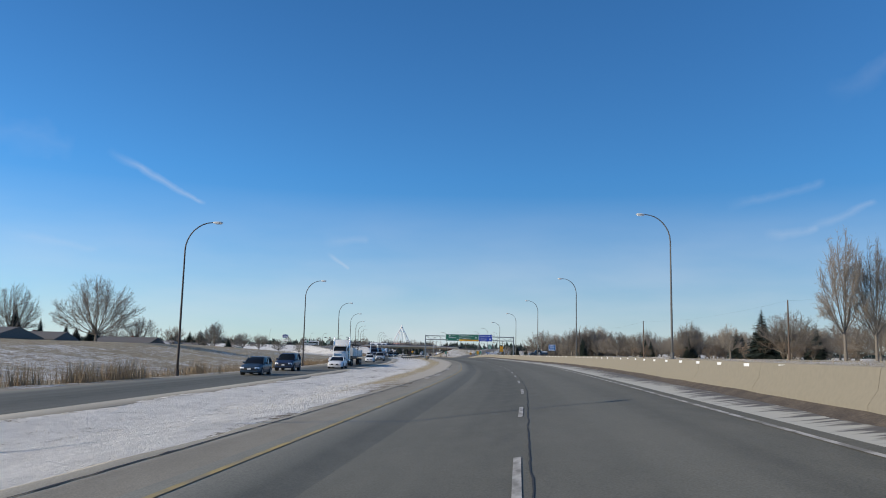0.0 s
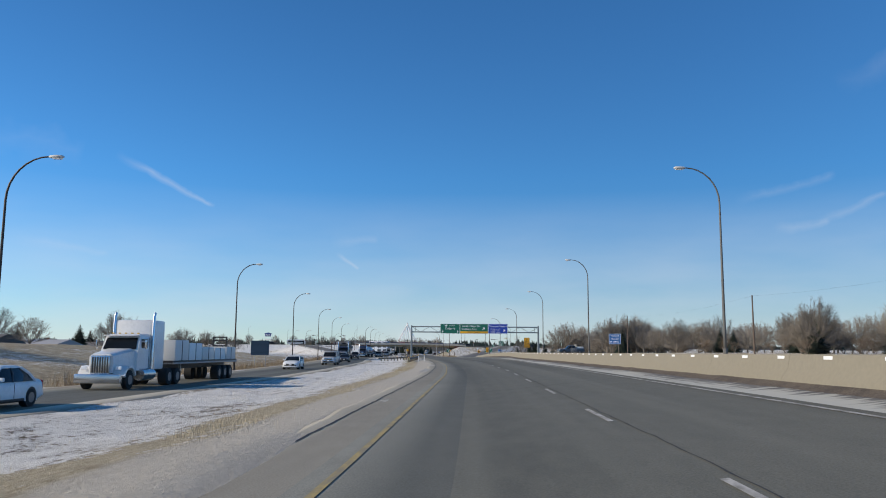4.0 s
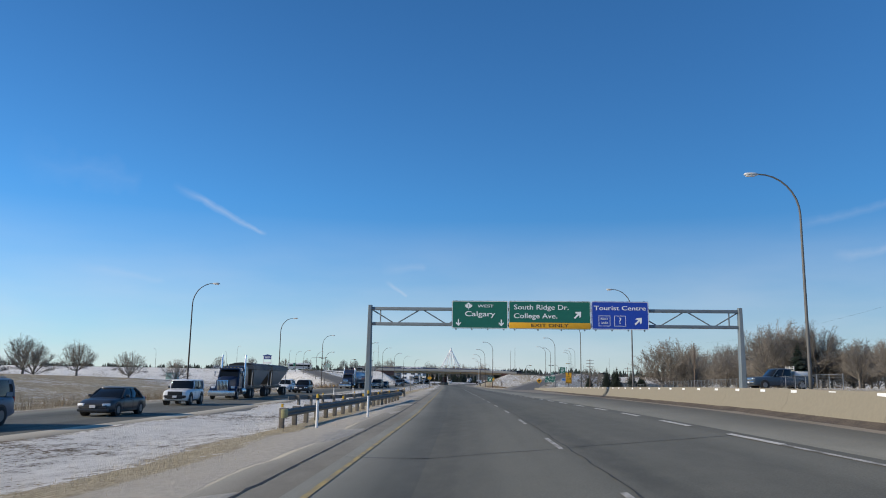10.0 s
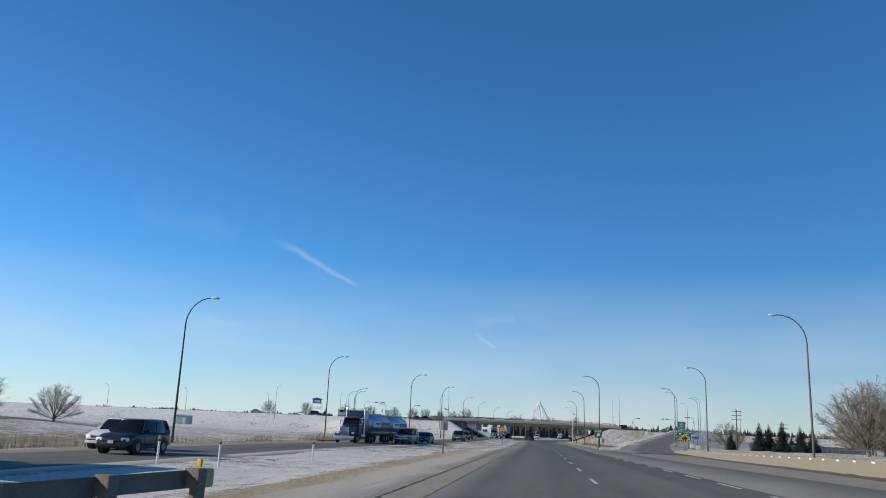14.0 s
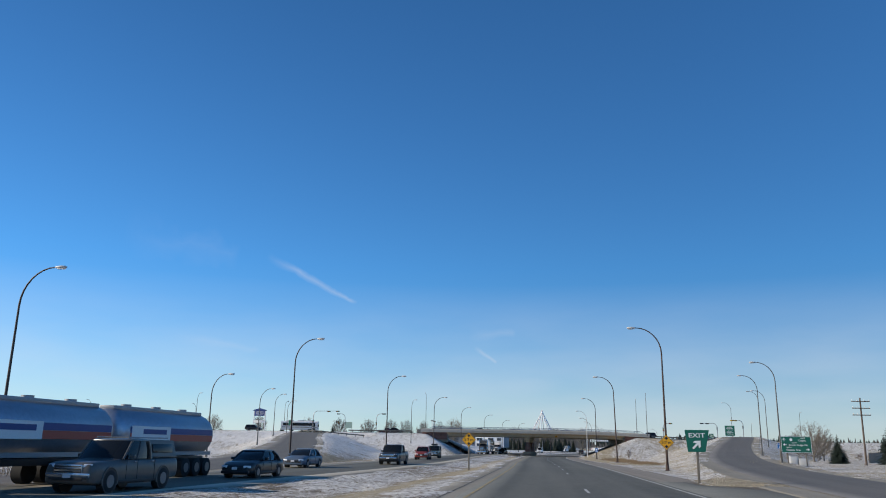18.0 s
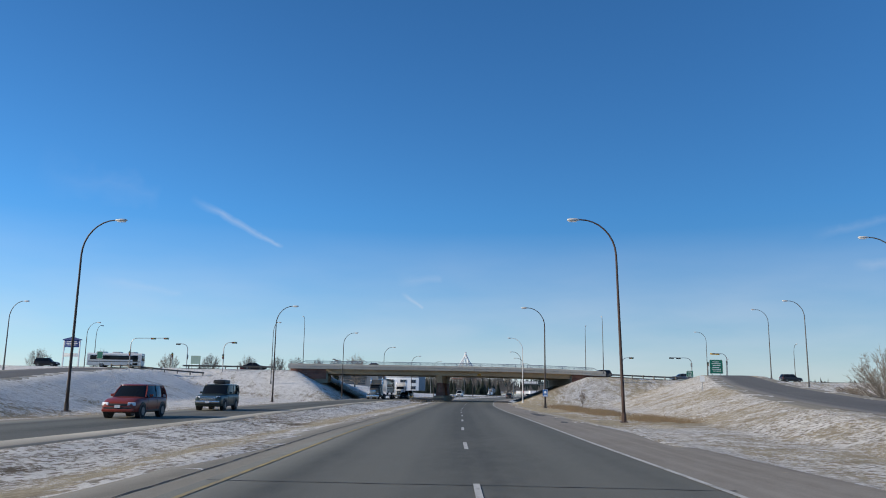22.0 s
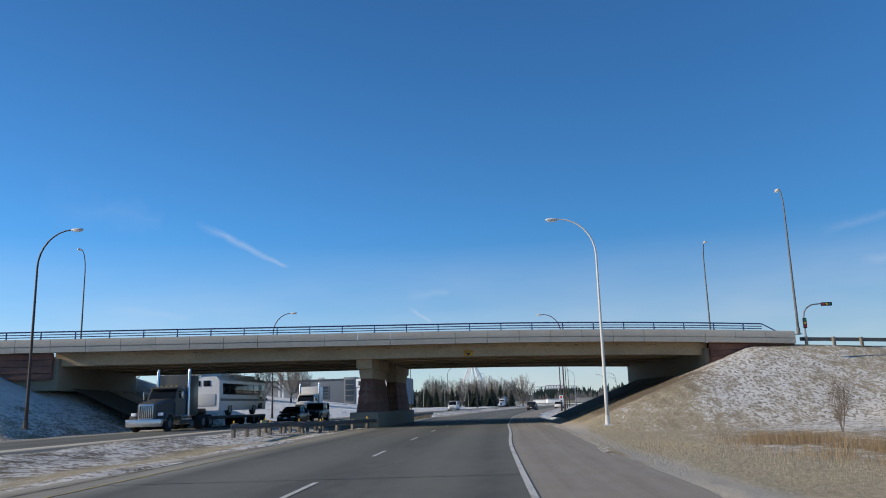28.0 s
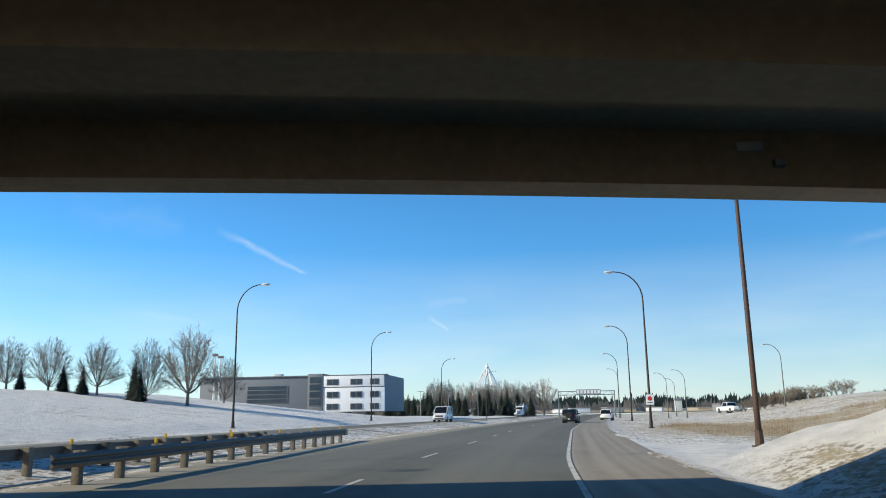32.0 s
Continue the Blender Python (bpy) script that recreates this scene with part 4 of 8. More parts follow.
def street_lamp(x, y, z, turn, mat, label, meshes=LAMP, lean=(0, 0), name="street_lamp", group="street lamps along the highway"):
    ob = empty(name, pose(x, y, z, lean[0], lean[1], turn), label, "street lamp", group)
    for nm, mesh, mm in zip(("mast", "lamp_head", "base_plate", "lamp_lens"), meshes, (mat, LAMP_WHITE, mat, LENS)):
        o = new(nm, mesh)
        o.parent = ob
        if not mesh.materials:
            mesh.materials.append(mm)
        o.material_slots[0].link = "OBJECT"
        o.material_slots[0].material = mm
    return ob


for x, y, z in ((-20.4, 10.5, 0), (-19.3, 58.7, 0), (-18.3, 107.2, -0.1), (-20.1, 156.7, -0.1), (-23.2, 203.9, 0), (-27.2, 253.1, -0.1), (-31.6, 302.3, 0), (-35.9, 352.6, -0.1), (-30.5, 383.3, -0.3),
                (-33.2, 428.4, 0.1), (-36.1, 478.4, 0.0), (-38.7, 529.0, 0.35), (-38.4, 573.2, 0.1), (-37.5, 617.3, -0.1), (-35.4, 660.2, 0), (-32, 708, -0.6), (-27, 757, -0.7)):
    street_lamp(x, y, z - 0.02, 0, STEEL_DARK, "tall dark steel street lamp with bowed arm beside the oncoming lanes")
for x, y, z in ((19.0, 14, 2.1), (19.7, 62.9, 2.1), (21.2, 117.5, 1.9), (21.4, 167.1, 1.8), (21.2, 214.8, 1.4), (20.4, 264.6, 0.87), (19.0, 309.2, 0.25), (18.2, 361.8, 0.35), (18.9, 413.4, 0.4)):
    street_lamp(x, y, z, 180, LAMP_STEEL, "tall grey steel street lamp with bowed arm behind the barrier")
for x, y, z, mm, lab in ((3.2, 381.9, 0.15, RUST, "tall brown street lamp with bowed arm and an amber clearance sign"), (0.35, 428.6, 0.0, RUST, "tall rusty brown street lamp beside the shoulder"),
                         (-2.45, 477.6, -0.2, STEEL_DARK, "tall dark street lamp with a small blue sign"), (-4.8, 530.2, -0.35, LAMP_WHITE, "tall pale galvanised street lamp before the bridge"),
                         (-4.9, 581.2, -0.4, RUST, "tall rusty street lamp beyond the bridge"), (-4.0, 615.4, -0.5, STEEL_DARK, "tall dark street lamp with a small white sign"),
                         (-1.2, 656, -0.5, STEEL_DARK, "tall street lamp on the curve"), (1.8, 706, -0.5, STEEL_DARK, "tall street lamp on the curve"), (6.5, 760, -0.6, STEEL_GREY, "tall street lamp on the curve")):
    street_lamp(x, y, z, 180, mm, lab, lean=(0, 1.2 if y == 428.6 else 0))
for x, y in ((24.4, 681), (16.0, 718), (13.7, 727), (20.5, 760)):
    street_lamp(x, y, ground_z(x, y) - 0.05, 180, LAMP_STEEL, "grey street lamp beside the ramp beyond the bridge", lamp_meshes(9.6, 2.4), group="street lamps on the ramps")
# lamps on the ramps and on the overpass
SHORT = lamp_meshes(9.2, 2.2)
for x, y, zt in ((22.1, 441.1, 10.7), (33.5, 493.3, 13.0), (37.9, 523.3, 13.6), (40, 578.3, 13.7)):
    street_lamp(x, y, zt - 12.0 if zt - 12 > ground_z(x, y) - 0.8 else ground_z(x, y), 180, LAMP_STEEL, "grey street lamp beside the exit ramp", group="street lamps on the ramps")
for x, y in ((-44.6, 394.6), (-72.2, 478.7), (-87.4, 524.2), (-57, 436)):
    street_lamp(x, y, ground_z(x, y) - 0.05, 0, LAMP_STEEL, "grey street lamp beside the entry ramp", SHORT, group="street lamps on the ramps")
MAST = lamp_meshes(12.0, 1.2)
for x, y, zt in ((-55.8, 562.7, 18.6), (10.2, 569.6, 17.4), (12.0, 548.3, 17.8)):
    street_lamp(x, y, zt - 12.2, 90 if y < 562 else -90, LAMP_STEEL, "slim lamp mast at the end of the bridge", MAST, group="lamp masts on the overpass")
street_lamp(-53.3, 531.4, ground_z(-53.3, 531.4), 0, LAMP_STEEL, "slim lamp mast on the crest of the bank", MAST, group="lamp masts on the overpass")
street_lamp(-114.0, 522.0, ground_z(-114.0, 522.0), 0, LAMP_STEEL, "slim lamp mast in the snowy field", MAST, group="lamp masts on the overpass")
for x, y in ((-95, 541), (-128, 548), (-160, 540), (60, 577), (88, 583), (-190, 532), (49, 596)):
    street_lamp(x, y, ground_z(x, y), 90 if y < cross_y(x) else -90, LAMP_STEEL, "slim lamp mast beside the road over the bridge", SHORT, group="lamp masts on the overpass")


# ---- timber-post guard rails ----
def guard_rail(points, label, side=1, post_step=1.9, yellow_end=True, tabs=True):
    """A steel W-beam on blocked-out timber posts along points (x, y, ground z); side: to which side the beam faces."""
    ob = empty("guard_rail", pose(*points[0]), label, "guard rail")
    inv = ob.matrix_world.inverted()
    pts = [inv @ Vector(p) for p in points]
    seg = [0.0]
    for p, q in zip(pts, pts[1:]):
        seg.append(seg[-1] + (q - p).length)

    def at(s):
        i = max(j for j in range(len(seg) - 1) if seg[j] <= s + 1e-6)
        u = (s - seg[i]) / (seg[i + 1] - seg[i])
        d = (pts[i + 1] - pts[i]).normalized()
        return pts[i].lerp(pts[i + 1], u), d

    # beam: W profile with a lip top and bottom
    prof = [(0.0, -0.155), (0.05, -0.13), (0.085, -0.09), (0.085, -0.06), (0.03, -0.02), (0.03, 0.02), (0.085, 0.06), (0.085, 0.09), (0.05, 0.13), (0, 0.155), (-0.008, 0.15), (0.02, 0.02), (0.02, -0.02), (-0.008, -0.15)]
    rings = []
    n = max(2, int(seg[-1] / 3.8))
    for k in range(n + 1):
        p, d = at(min(seg[-1] * k / n, seg[-1] - 1e-4))
        s = Vector((d.y, -d.x, 0)) * side
        rings.append([p + s * (0.2 + u) + Vector((0, 0, 0.56 + v)) for u, v in prof])
    part("rail_beam", loft(rings), GUARD, ob, "grey weathered steel rail beam")
    post, block = None, None
    s = 0.4
    while s < seg[-1] - 0.2:
        p, d = at(s)
        a = math.degrees(math.atan2(-d.x, d.y))
        if post is None:
            post = part("post", box((0.18, 0.2, 0.78), (0, 0, 0.36), 0.012), WOOD_POST, ob)
            block = part("spacer_block", box((0.16, 0.18, 0.34), (0.16 * side, 0, 0.58), 0.012), WOOD_POST, ob)
            o, b = post, block
        else:
            o, b = post.copy(), block.copy()
            scene.collection.objects.link(o)
            scene.collection.objects.link(b)
        m = Matrix.Translation(p) @ Matrix.Rotation(radians(a), 4, "Z")
        o.matrix_local, b.matrix_local = m, m
        if tabs and int(s / post_step) % 3 == 0:
            t = part("reflector", box((0.09, 0.05, 0.14), (0, 0, 0.84), 0.01), REFLECT_YELLOW, ob, "yellow reflector tab")
            t.matrix_local = m
        s += post_step
    if yellow_end:
        p, d = at(0.0)
        s = Vector((d.y, -d.x, 0)) * side
        e = part("end_cap", box((0.16, 0.5, 0.34), (0, 0, 0), 0.05), CAP_YELLOW, ob, "dirty pale yellow end cap")
        e.matrix_local = Matrix.Translation(p + s * 0.24 + Vector((0, -0.1, 0.56))) @ Matrix.Rotation(math.atan2(-d.x, d.y), 4, "Z")
    return ob


GUARD = material("weathered_guard_rail", (0.115, 0.115, 0.108), 0.6, 0.4, spread=0.12, scale=2, stain=((0.16, 0.14, 0.11), 0.5))


def rail_way(pairs):
    return [(x, y, ground_z(x, y) + 0.02) for x, y in pairs]


guard_rail(rail_way([(-3.2, 203.2), (-3.15, 211), (-3.0, 219), (-2.95, 226), (-3.0, 232), (-3.1, 238.5)]), "guard rail with timber posts around the gantry foot", 1)
guard_rail(rail_way([(-4.6, 255.5), (-6.4, 249), (-8.7, 241.5), (-11.0, 234.0)]), "guard rail with timber posts facing the oncoming lanes", 1)
guard_rail(rail_way([(-26.2, 534.3), (-24.7, 538), (-22.9, 542), (-21.2, 546)]), "guard rail with timber posts before the bridge pier", 1)
guard_rail(rail_way([(-25.0, 545.4), (-25.3, 536), (-25.6, 527)]), "guard rail with timber posts on the far side of the median", -1, yellow_end=False)
guard_rail(rail_way([(-23.2, 598), (-22.9, 590), (-22.5, 580), (-22.2, 569.6)]), "guard rail with timber posts beyond the bridge pier", -1)
guard_rail(rail_way([(-25.4, 569.6), (-25.4, 580), (-25.2, 592)]), "guard rail with timber posts on the oncoming side", -1, yellow_end=False)


# ---- marker posts and small signs ----
def marker_post(x, y):
    z = ground_z(x, y)
    ob = empty("marker_post", pose(x, y, z - 0.03), "white plastic marker post with a yellow and black top", "marker post", "marker posts on the median")
    part("post", tube([(0, 0, 0), (0, 0, 1.15)], 0.05, 8), POST_WHITE, ob)
    part("band", tube([(0, 0, 0.98), (0, 0, 1.08)], 0.053, 8), SIGN_BLACK, ob)
    part("cap", tube([(0, 0, 1.08), (0, 0, 1.2), (0, 0, 1.22)], [0.053, 0.053, 0.03], 8), REFLECT_YELLOW, ob, "yellow reflective cap")


for x, y in ((-1.38, 201.8), (-0.63, 208.5), (-16.0, 273.3), (-13.7, 274.3), (-12.9, 283.8)):
    marker_post(x, y)


def rounded(w, h, r, n=3):
    out = []
    for cx_, cy_, a0 in ((w / 2 - r, h / 2 - r, 0), (-w / 2 + r, h / 2 - r, 90), (-w / 2 + r, -h / 2 + r, 180), (w / 2 - r, -h / 2 + r, 270)):
        for k in range(n + 1):
            a = radians(a0 + 90 * k / n)
            out.append((cx_ + r * math.cos(a), cy_ + r * math.sin(a)))
    return out


def panel(parent, w, h, at, mat, border=None, name="panel", label=""):
    """A sheet-metal sign face, with a thin border line set proud of it; it faces -y."""
    p = part(name, prism(rounded(w, h, min(w, h) * 0.05), 0.03), mat, parent, label)
    p.matrix_local = pose(*at)
    if border:
        bm = bmesh.new()
        t = 0.022 * min(1.6, max(w, h))
        m = 0.02
        for u, v, sx, sz in ((0, h / 2 - m - t / 2, w - 2 * m, t), (0, -h / 2 + m + t / 2, w - 2 * m, t), (-w / 2 + m + t / 2, 0, t, h - 2 * m - 2 * t), (w / 2 - m - t / 2, 0, t, h - 2 * m - 2 * t)):
            box((sx, 0.006, sz), (u, 0, v), bm=bm)
        b = part("border", bm, border, parent)
        b.matrix_local = pose(at[0], at[1] - 0.0175, at[2])
    return p


def arrow(parent, at, size, turn, mat, label="arrow"):
    """A block arrow that points up before it is turned (degrees, clockwise)."""
    s = size
    bm = prism([(-0.09 * s, -0.5 * s), (0.09 * s, -0.5 * s), (0.09 * s, 0.08 * s), (0.36 * s, -0.1 * s), (0.36 * s, 0.1 * s), (0, 0.5 * s), (-0.36 * s, 0.1 * s), (-0.36 * s, -0.1 * s), (-0.09 * s, 0.08 * s)], 0.008)
    o = part("arrow", bm, mat, parent, label)
    o.matrix_local = pose(*at, 0, turn, 0)
    return o


def bars(parent, rows, mat, front=-0.022, name="text_bar"):
    """Plain bars in place of writing that cannot be read: (x, z, width, height)."""
    for u, v, w, h in rows:
        o = part(name, box((w, 0.008, h)), mat, parent)
        o.matrix_local = pose(u, front, v)


def sign_on_posts(name, x, y, label, posts, top, turn=0, mat=WOOD_POST, square=0.12, round_post=False):
    """An empty at the ground with its posts (offsets in x); turn: about z, in degrees."""
    z = ground_z(x, y)
    ob = empty(name, pose(x, y, z - 0.05, 0, 0, turn), label, "road sign")
    for u in posts:
        bm = tube([(u, 0.05, 0), (u, 0.05, top)], square / 2, 8) if round_post else box((square, square, top), (u, 0.05 + square / 2, top / 2), 0.01)
        part("post", bm, mat, ob)
    return ob, z - 0.05


# exit speed advisories on the barrier
for x, y, zt in ((13.55, 166.0, 3.88), (12.95, 262.6, 3.15)):
    ob, z = sign_on_posts("exit_speed_sign", x, y, "amber exit speed sign with a black arrow, behind the barrier", (0,), zt - ground_z(x, y) + 0.02, 0, WOOD_POST, 0.09)
    c = zt - 0.6 - z
    panel(ob, 0.68, 1.2, (0, 0, c), SIGN_AMBER, SIGN_BLACK)
    arrow(ob, (0, -0.022, c + 0.42), 0.26, 0, SIGN_BLACK)
    lettering("EXIT", 0.19, SIGN_BLACK, ob, (0, -0.02, c + 0.17), width=0.44)
    lettering("50", 0.40, SIGN_BLACK, ob, (0, -0.02, c - 0.13), width=0.46)
    bars(ob, ((0, -0.345 + c, 0.62, 0.02),), SIGN_BLACK)
    lettering("km/h", 0.19, SIGN_BLACK, ob, (0, -0.02, c - 0.47), width=0.5)
# tourist sign
ob, z = sign_on_posts("tourist_sign", 24.1, 164.4, "blue tourist sign on two timber posts", (-0.45, 0.45), 2.9, 0, WOOD_POST, 0.11)
c = 3.78 - z
panel(ob, 1.45, 1.25, (0, 0, c), SIGN_SKYBLUE, SIGN_WHITE)
for t, v, w in (("WORLD'S", 0.38, 1.05), ("TALLEST", 0.02, 1.1), ("TEPEE", -0.36, 0.75)):
    lettering(t, 0.30, SIGN_WHITE, ob, (0.1 if t == "TEPEE" else 0, -0.02, c + v), width=w)
arrow(ob, (-0.5, -0.022, c - 0.36), 0.3, 45, SIGN_WHITE)
# back of a big sign beside the oncoming lanes
ob, z = sign_on_posts("blank_sign", -22.9, 179.7, "back of a blue-grey guide sign on two posts", (-0.85, 0.85), 3.5, -15, STEEL_GREY, 0.11)
panel(ob, 2.85, 2.05, (0, 0, 2.45 - z), SIGN_BACK_BLUE)
for v in (0.55, -0.55):
    part("stiffener", box((2.7, 0.05, 0.07), (0, -0.04, 2.45 - z + v), 0.01), SIGN_BACK_BLUE, ob)
# back of a small sign on the median
ob, z = sign_on_posts("regulatory_sign_back", -9.8, 305.7, "grey back of a small sign on a timber post", (0,), 2.62 - ground_z(-9.8, 305.7), 0, WOOD_POST, 0.11)
panel(ob, 0.6, 0.75, (0, 0.2, 2.28 - z), SIGN_BACK)
# clearance diamonds
def clearance_sign(parent, at, size):
    d = size / 2
    p = part("panel", prism([(0, d), (d, 0), (0, -d), (-d, 0)], 0.03), SIGN_AMBER, parent)
    p.matrix_local = pose(*at)
    bm = bmesh.new()
    for k in range(4):
        a = radians(45 + 90 * k)
        r = d * 0.66
        box((d * 1.3, 0.006, 0.02), (r * math.cos(a), 0, r * math.sin(a)), bm=bm, turn=Matrix.Rotation(-(a + math.pi / 2), 3, "Y"))
    b = part("border", bm, SIGN_BLACK, parent)
    b.matrix_local = pose(at[0], at[1] - 0.0175, at[2])
    lettering("5.9 m", size * 0.27, SIGN_BLACK, parent, (at[0], at[1] - 0.02, at[2]), width=size * 0.62)
    for s in (1, -1):
        t = part("arrow", prism([(0, s * d * 0.78), (-d * 0.26, s * d * 0.45), (-d * 0.07, s * d * 0.45), (-d * 0.07, s * d * 0.34), (d * 0.07, s * d * 0.34), (d * 0.07, s * d * 0.45), (d * 0.26, s * d * 0.45)], 0.008), SIGN_BLACK, parent)
        t.matrix_local = pose(at[0], at[1] - 0.022, at[2])


ob, z = sign_on_posts("clearance_sign", -13.45, 381.7, "amber diamond clearance sign on a timber post", (0,), 2.75, 0, WOOD_POST, 0.13)
clearance_sign(ob, (0, 0, 2.45 - z), 1.25)
ob = empty("clearance_sign", pose(3.2, 381.75, 2.45), "amber diamond clearance sign on a lamp mast", "road sign")
clearance_sign(ob, (0, 0, 0), 1.25)
# exit gore sign
ob, z = sign_on_posts("exit_gore_sign", 2.85, 358.2, "green exit sign with slanted sides on a timber post", (0,), 2.9 - ground_z(2.85, 358.2), 0, WOOD_POST, 0.13)
c = 2.32 - z
p = part("panel", prism([(-0.62, 0.62), (0.66, 0.62), (0.42, -0.55), (-0.5, -0.55)], 0.03), SIGN_GREEN, ob)
p.matrix_local = pose(0, 0, c)
lettering("EXIT", 0.34, SIGN_WHITE, ob, (0, -0.02, c + 0.32), width=0.86)
arrow(ob, (-0.02, -0.022, c - 0.16), 0.6, 45, SIGN_WHITE)
# merge diamond
ob, z = sign_on_posts("merge_sign", 13.9, 351, "amber diamond sign with two black arrows", (0,), 2.5, 0, STEEL_GREY, 0.08)
d = 0.62
p = part("panel", prism([(0, d), (d, 0), (0, -d), (-d, 0)], 0.03), SIGN_AMBER, ob)
p.matrix_local = pose(0, 0, 2.05 - z + 0.1)
arrow(ob, (0.1, -0.022, 2.1 - z), 0.7, 0, SIGN_BLACK)
arrow(ob, (-0.16, -0.022, 2.05 - z), 0.6, 14, SIGN_BLACK)
# green guide sign beside the ramp
ob, z = sign_on_posts("guide_sign", 20.1, 411, "green guide sign with white text on two posts", (-1.0, 1.0), 3.4, 0, WOOD_POST, 0.12)
c = 2.65 - z
panel(ob, 3.3, 1.85, (0, 0, c), SIGN_GREEN, SIGN_WHITE)
arrow(ob, (-1.3, -0.022, c + 0.55), 0.4, 0, SIGN_WHITE)
arrow(ob, (-1.25, -0.022, c + 0.0), 0.4, -90, SIGN_WHITE)
arrow(ob, (1.2, -0.022, c - 0.55), 0.4, 90, SIGN_WHITE)
o = part("shield", prism([(0.2 * math.cos(k * math.pi / 5) * (1 if k % 2 else 0.7), 0.2 * math.sin(k * math.pi / 5) * (1 if k % 2 else 0.7)) for k in range(10)], 0.008), SIGN_WHITE, ob)
o.matrix_local = pose(-0.55, -0.022, c + 0.55)
lettering("WEST", 0.2, SIGN_WHITE, ob, (0.75, -0.02, c + 0.72))
lettering("Calgary", 0.28, SIGN_WHITE, ob, (0.65, -0.02, c + 0.45))
lettering("SOUTH", 0.16, SIGN_WHITE, ob, (-0.2, -0.02, c + 0.18))
lettering("South Ridge Dr.", 0.27, SIGN_WHITE, ob, (0.25, -0.02, c - 0.06), width=2.1)
lettering("NORTH", 0.16, SIGN_WHITE, ob, (-0.8, -0.02, c - 0.33))
lettering("College Ave.", 0.27, SIGN_WHITE, ob, (-0.35, -0.02, c - 0.6), width=1.6)
# blue tourist sign up the ramp
ob, z = sign_on_posts("tourist_sign", 27.5, 452, "blue tourist sign with white text on two posts", (-0.5, 0.5), 2.6, 0, WOOD_POST, 0.11)
c = 2.1
panel(ob, 1.8, 0.95, (0, 0, c), SIGN_SKYBLUE, SIGN_WHITE)
lettering("Tourist Centre", 0.22, SIGN_WHITE, ob, (0, -0.02, c + 0.2), width=1.45)
arrow(ob, (-0.5, -0.022, c - 0.2), 0.36, -90, SIGN_WHITE)
lettering("?", 0.36, SIGN_WHITE, ob, (0.35, -0.02, c - 0.2))
# small signs on lamps
ob = empty("route_marker", pose(-2.45, 477.4, 1.55), "small blue route marker on a lamp mast", "road sign")
panel(ob, 0.6, 0.85, (0, 0, 0), SIGN_SKYBLUE, SIGN_WHITE)
bars(ob, ((0, 0.1, 0.26, 0.3), (0, -0.25, 0.4, 0.08)), SIGN_WHITE)
ob = empty("parking_sign", pose(-4.0, 615.2, 1.6), "small white sign with a red disc on a lamp mast", "road sign")
panel(ob, 0.6, 0.75, (0, 0, 0), SIGN_WHITE)
o = part("disc", prism([(0.17 * math.cos(k * math.pi / 8), 0.17 * math.sin(k * math.pi / 8)) for k in range(16)], 0.008), SIGN_RED, ob)
o.matrix_local = pose(0, -0.022, 0.08)
bars(ob, ((0, -0.22, 0.4, 0.05),), SIGN_BLACK)


# ---- sign gantry across the carriageway ----
def gantry(x0, x1, y, zt, label, depth=0.0):
    gz0, gz1 = ground_z(x0, y), ground_z(x1, y)
    ob = empty("sign_gantry", pose(x0, y, gz0), label, "sign gantry")
    w = x1 - x0
    top = zt - gz0
    for u, g in ((0.0, 0.0), (w, gz1 - gz0)):
        rings = []
        for zz, s in ((g - 0.05, 0.33), (g + 0.5, 0.32), (top + 0.15, 0.2)):
            rings.append([(u + sx * s / 1.5, sy * s, zz) for sx, sy in ((-1, -0.7), (-0.7, -1), (0.7, -1), (1, -0.7), (1, 0.7), (0.7, 1), (-0.7, 1), (-1, 0.7))])
        part("upright", loft(rings), STEEL_PAINT, ob, "tapered blue-grey steel upright")
        part("footing", tube([(u, 0, g - 0.1), (u, 0, g + 0.25)], 0.5, 12), CONCRETE, ob, "round concrete footing")
    for v, r in ((top - 0.1, 0.115), (top - 1.18, 0.115)):
        part("chord", box((w, r * 2, r * 2), (w / 2, 0, v), 0.03), STEEL_PAINT, ob)
    n = int(w / 1.75)
    brace = None
    for k in range(n):
        a, b = w * (k + 0.1) / n, w * (k + 0.9) / n
        lo, hi = top - 1.08, top - 0.2
        p, q = ((a, 0, hi), (b, 0, lo)) if k % 2 == 0 else ((a, 0, lo), (b, 0, hi))
        part("brace", tube([p, q], 0.045, 6), STEEL_PAINT, ob)
    for u in (0.75, w - 0.75):
        part("strut", tube([(u, 0, top - 1.1), (u, 0, top - 0.2)], 0.05, 6), STEEL_PAINT, ob)
    return ob, top, gz0


ob, top, gz = gantry(-3.95, 21.75, 228.0, 7.2, "steel truss sign gantry spanning the carriageway")


def guide_board(name, x0, x1, zl, zh, mat, label, border=SIGN_WHITE):
    b = empty(name, pose((x0 + x1) / 2, 227.75, (zl + zh) / 2), label, "road sign", "signs on the gantry")
    panel(b, x1 - x0, zh - zl, (0, 0, 0), mat, border)
    for k in range(4):
        u = (x1 - x0) * (k / 3 - 0.5) * 0.85
        part("hanger", box((0.08, 0.12, zh - zl + 0.12), (u, 0.08, -0.04)), STEEL_PAINT, b)
    return b


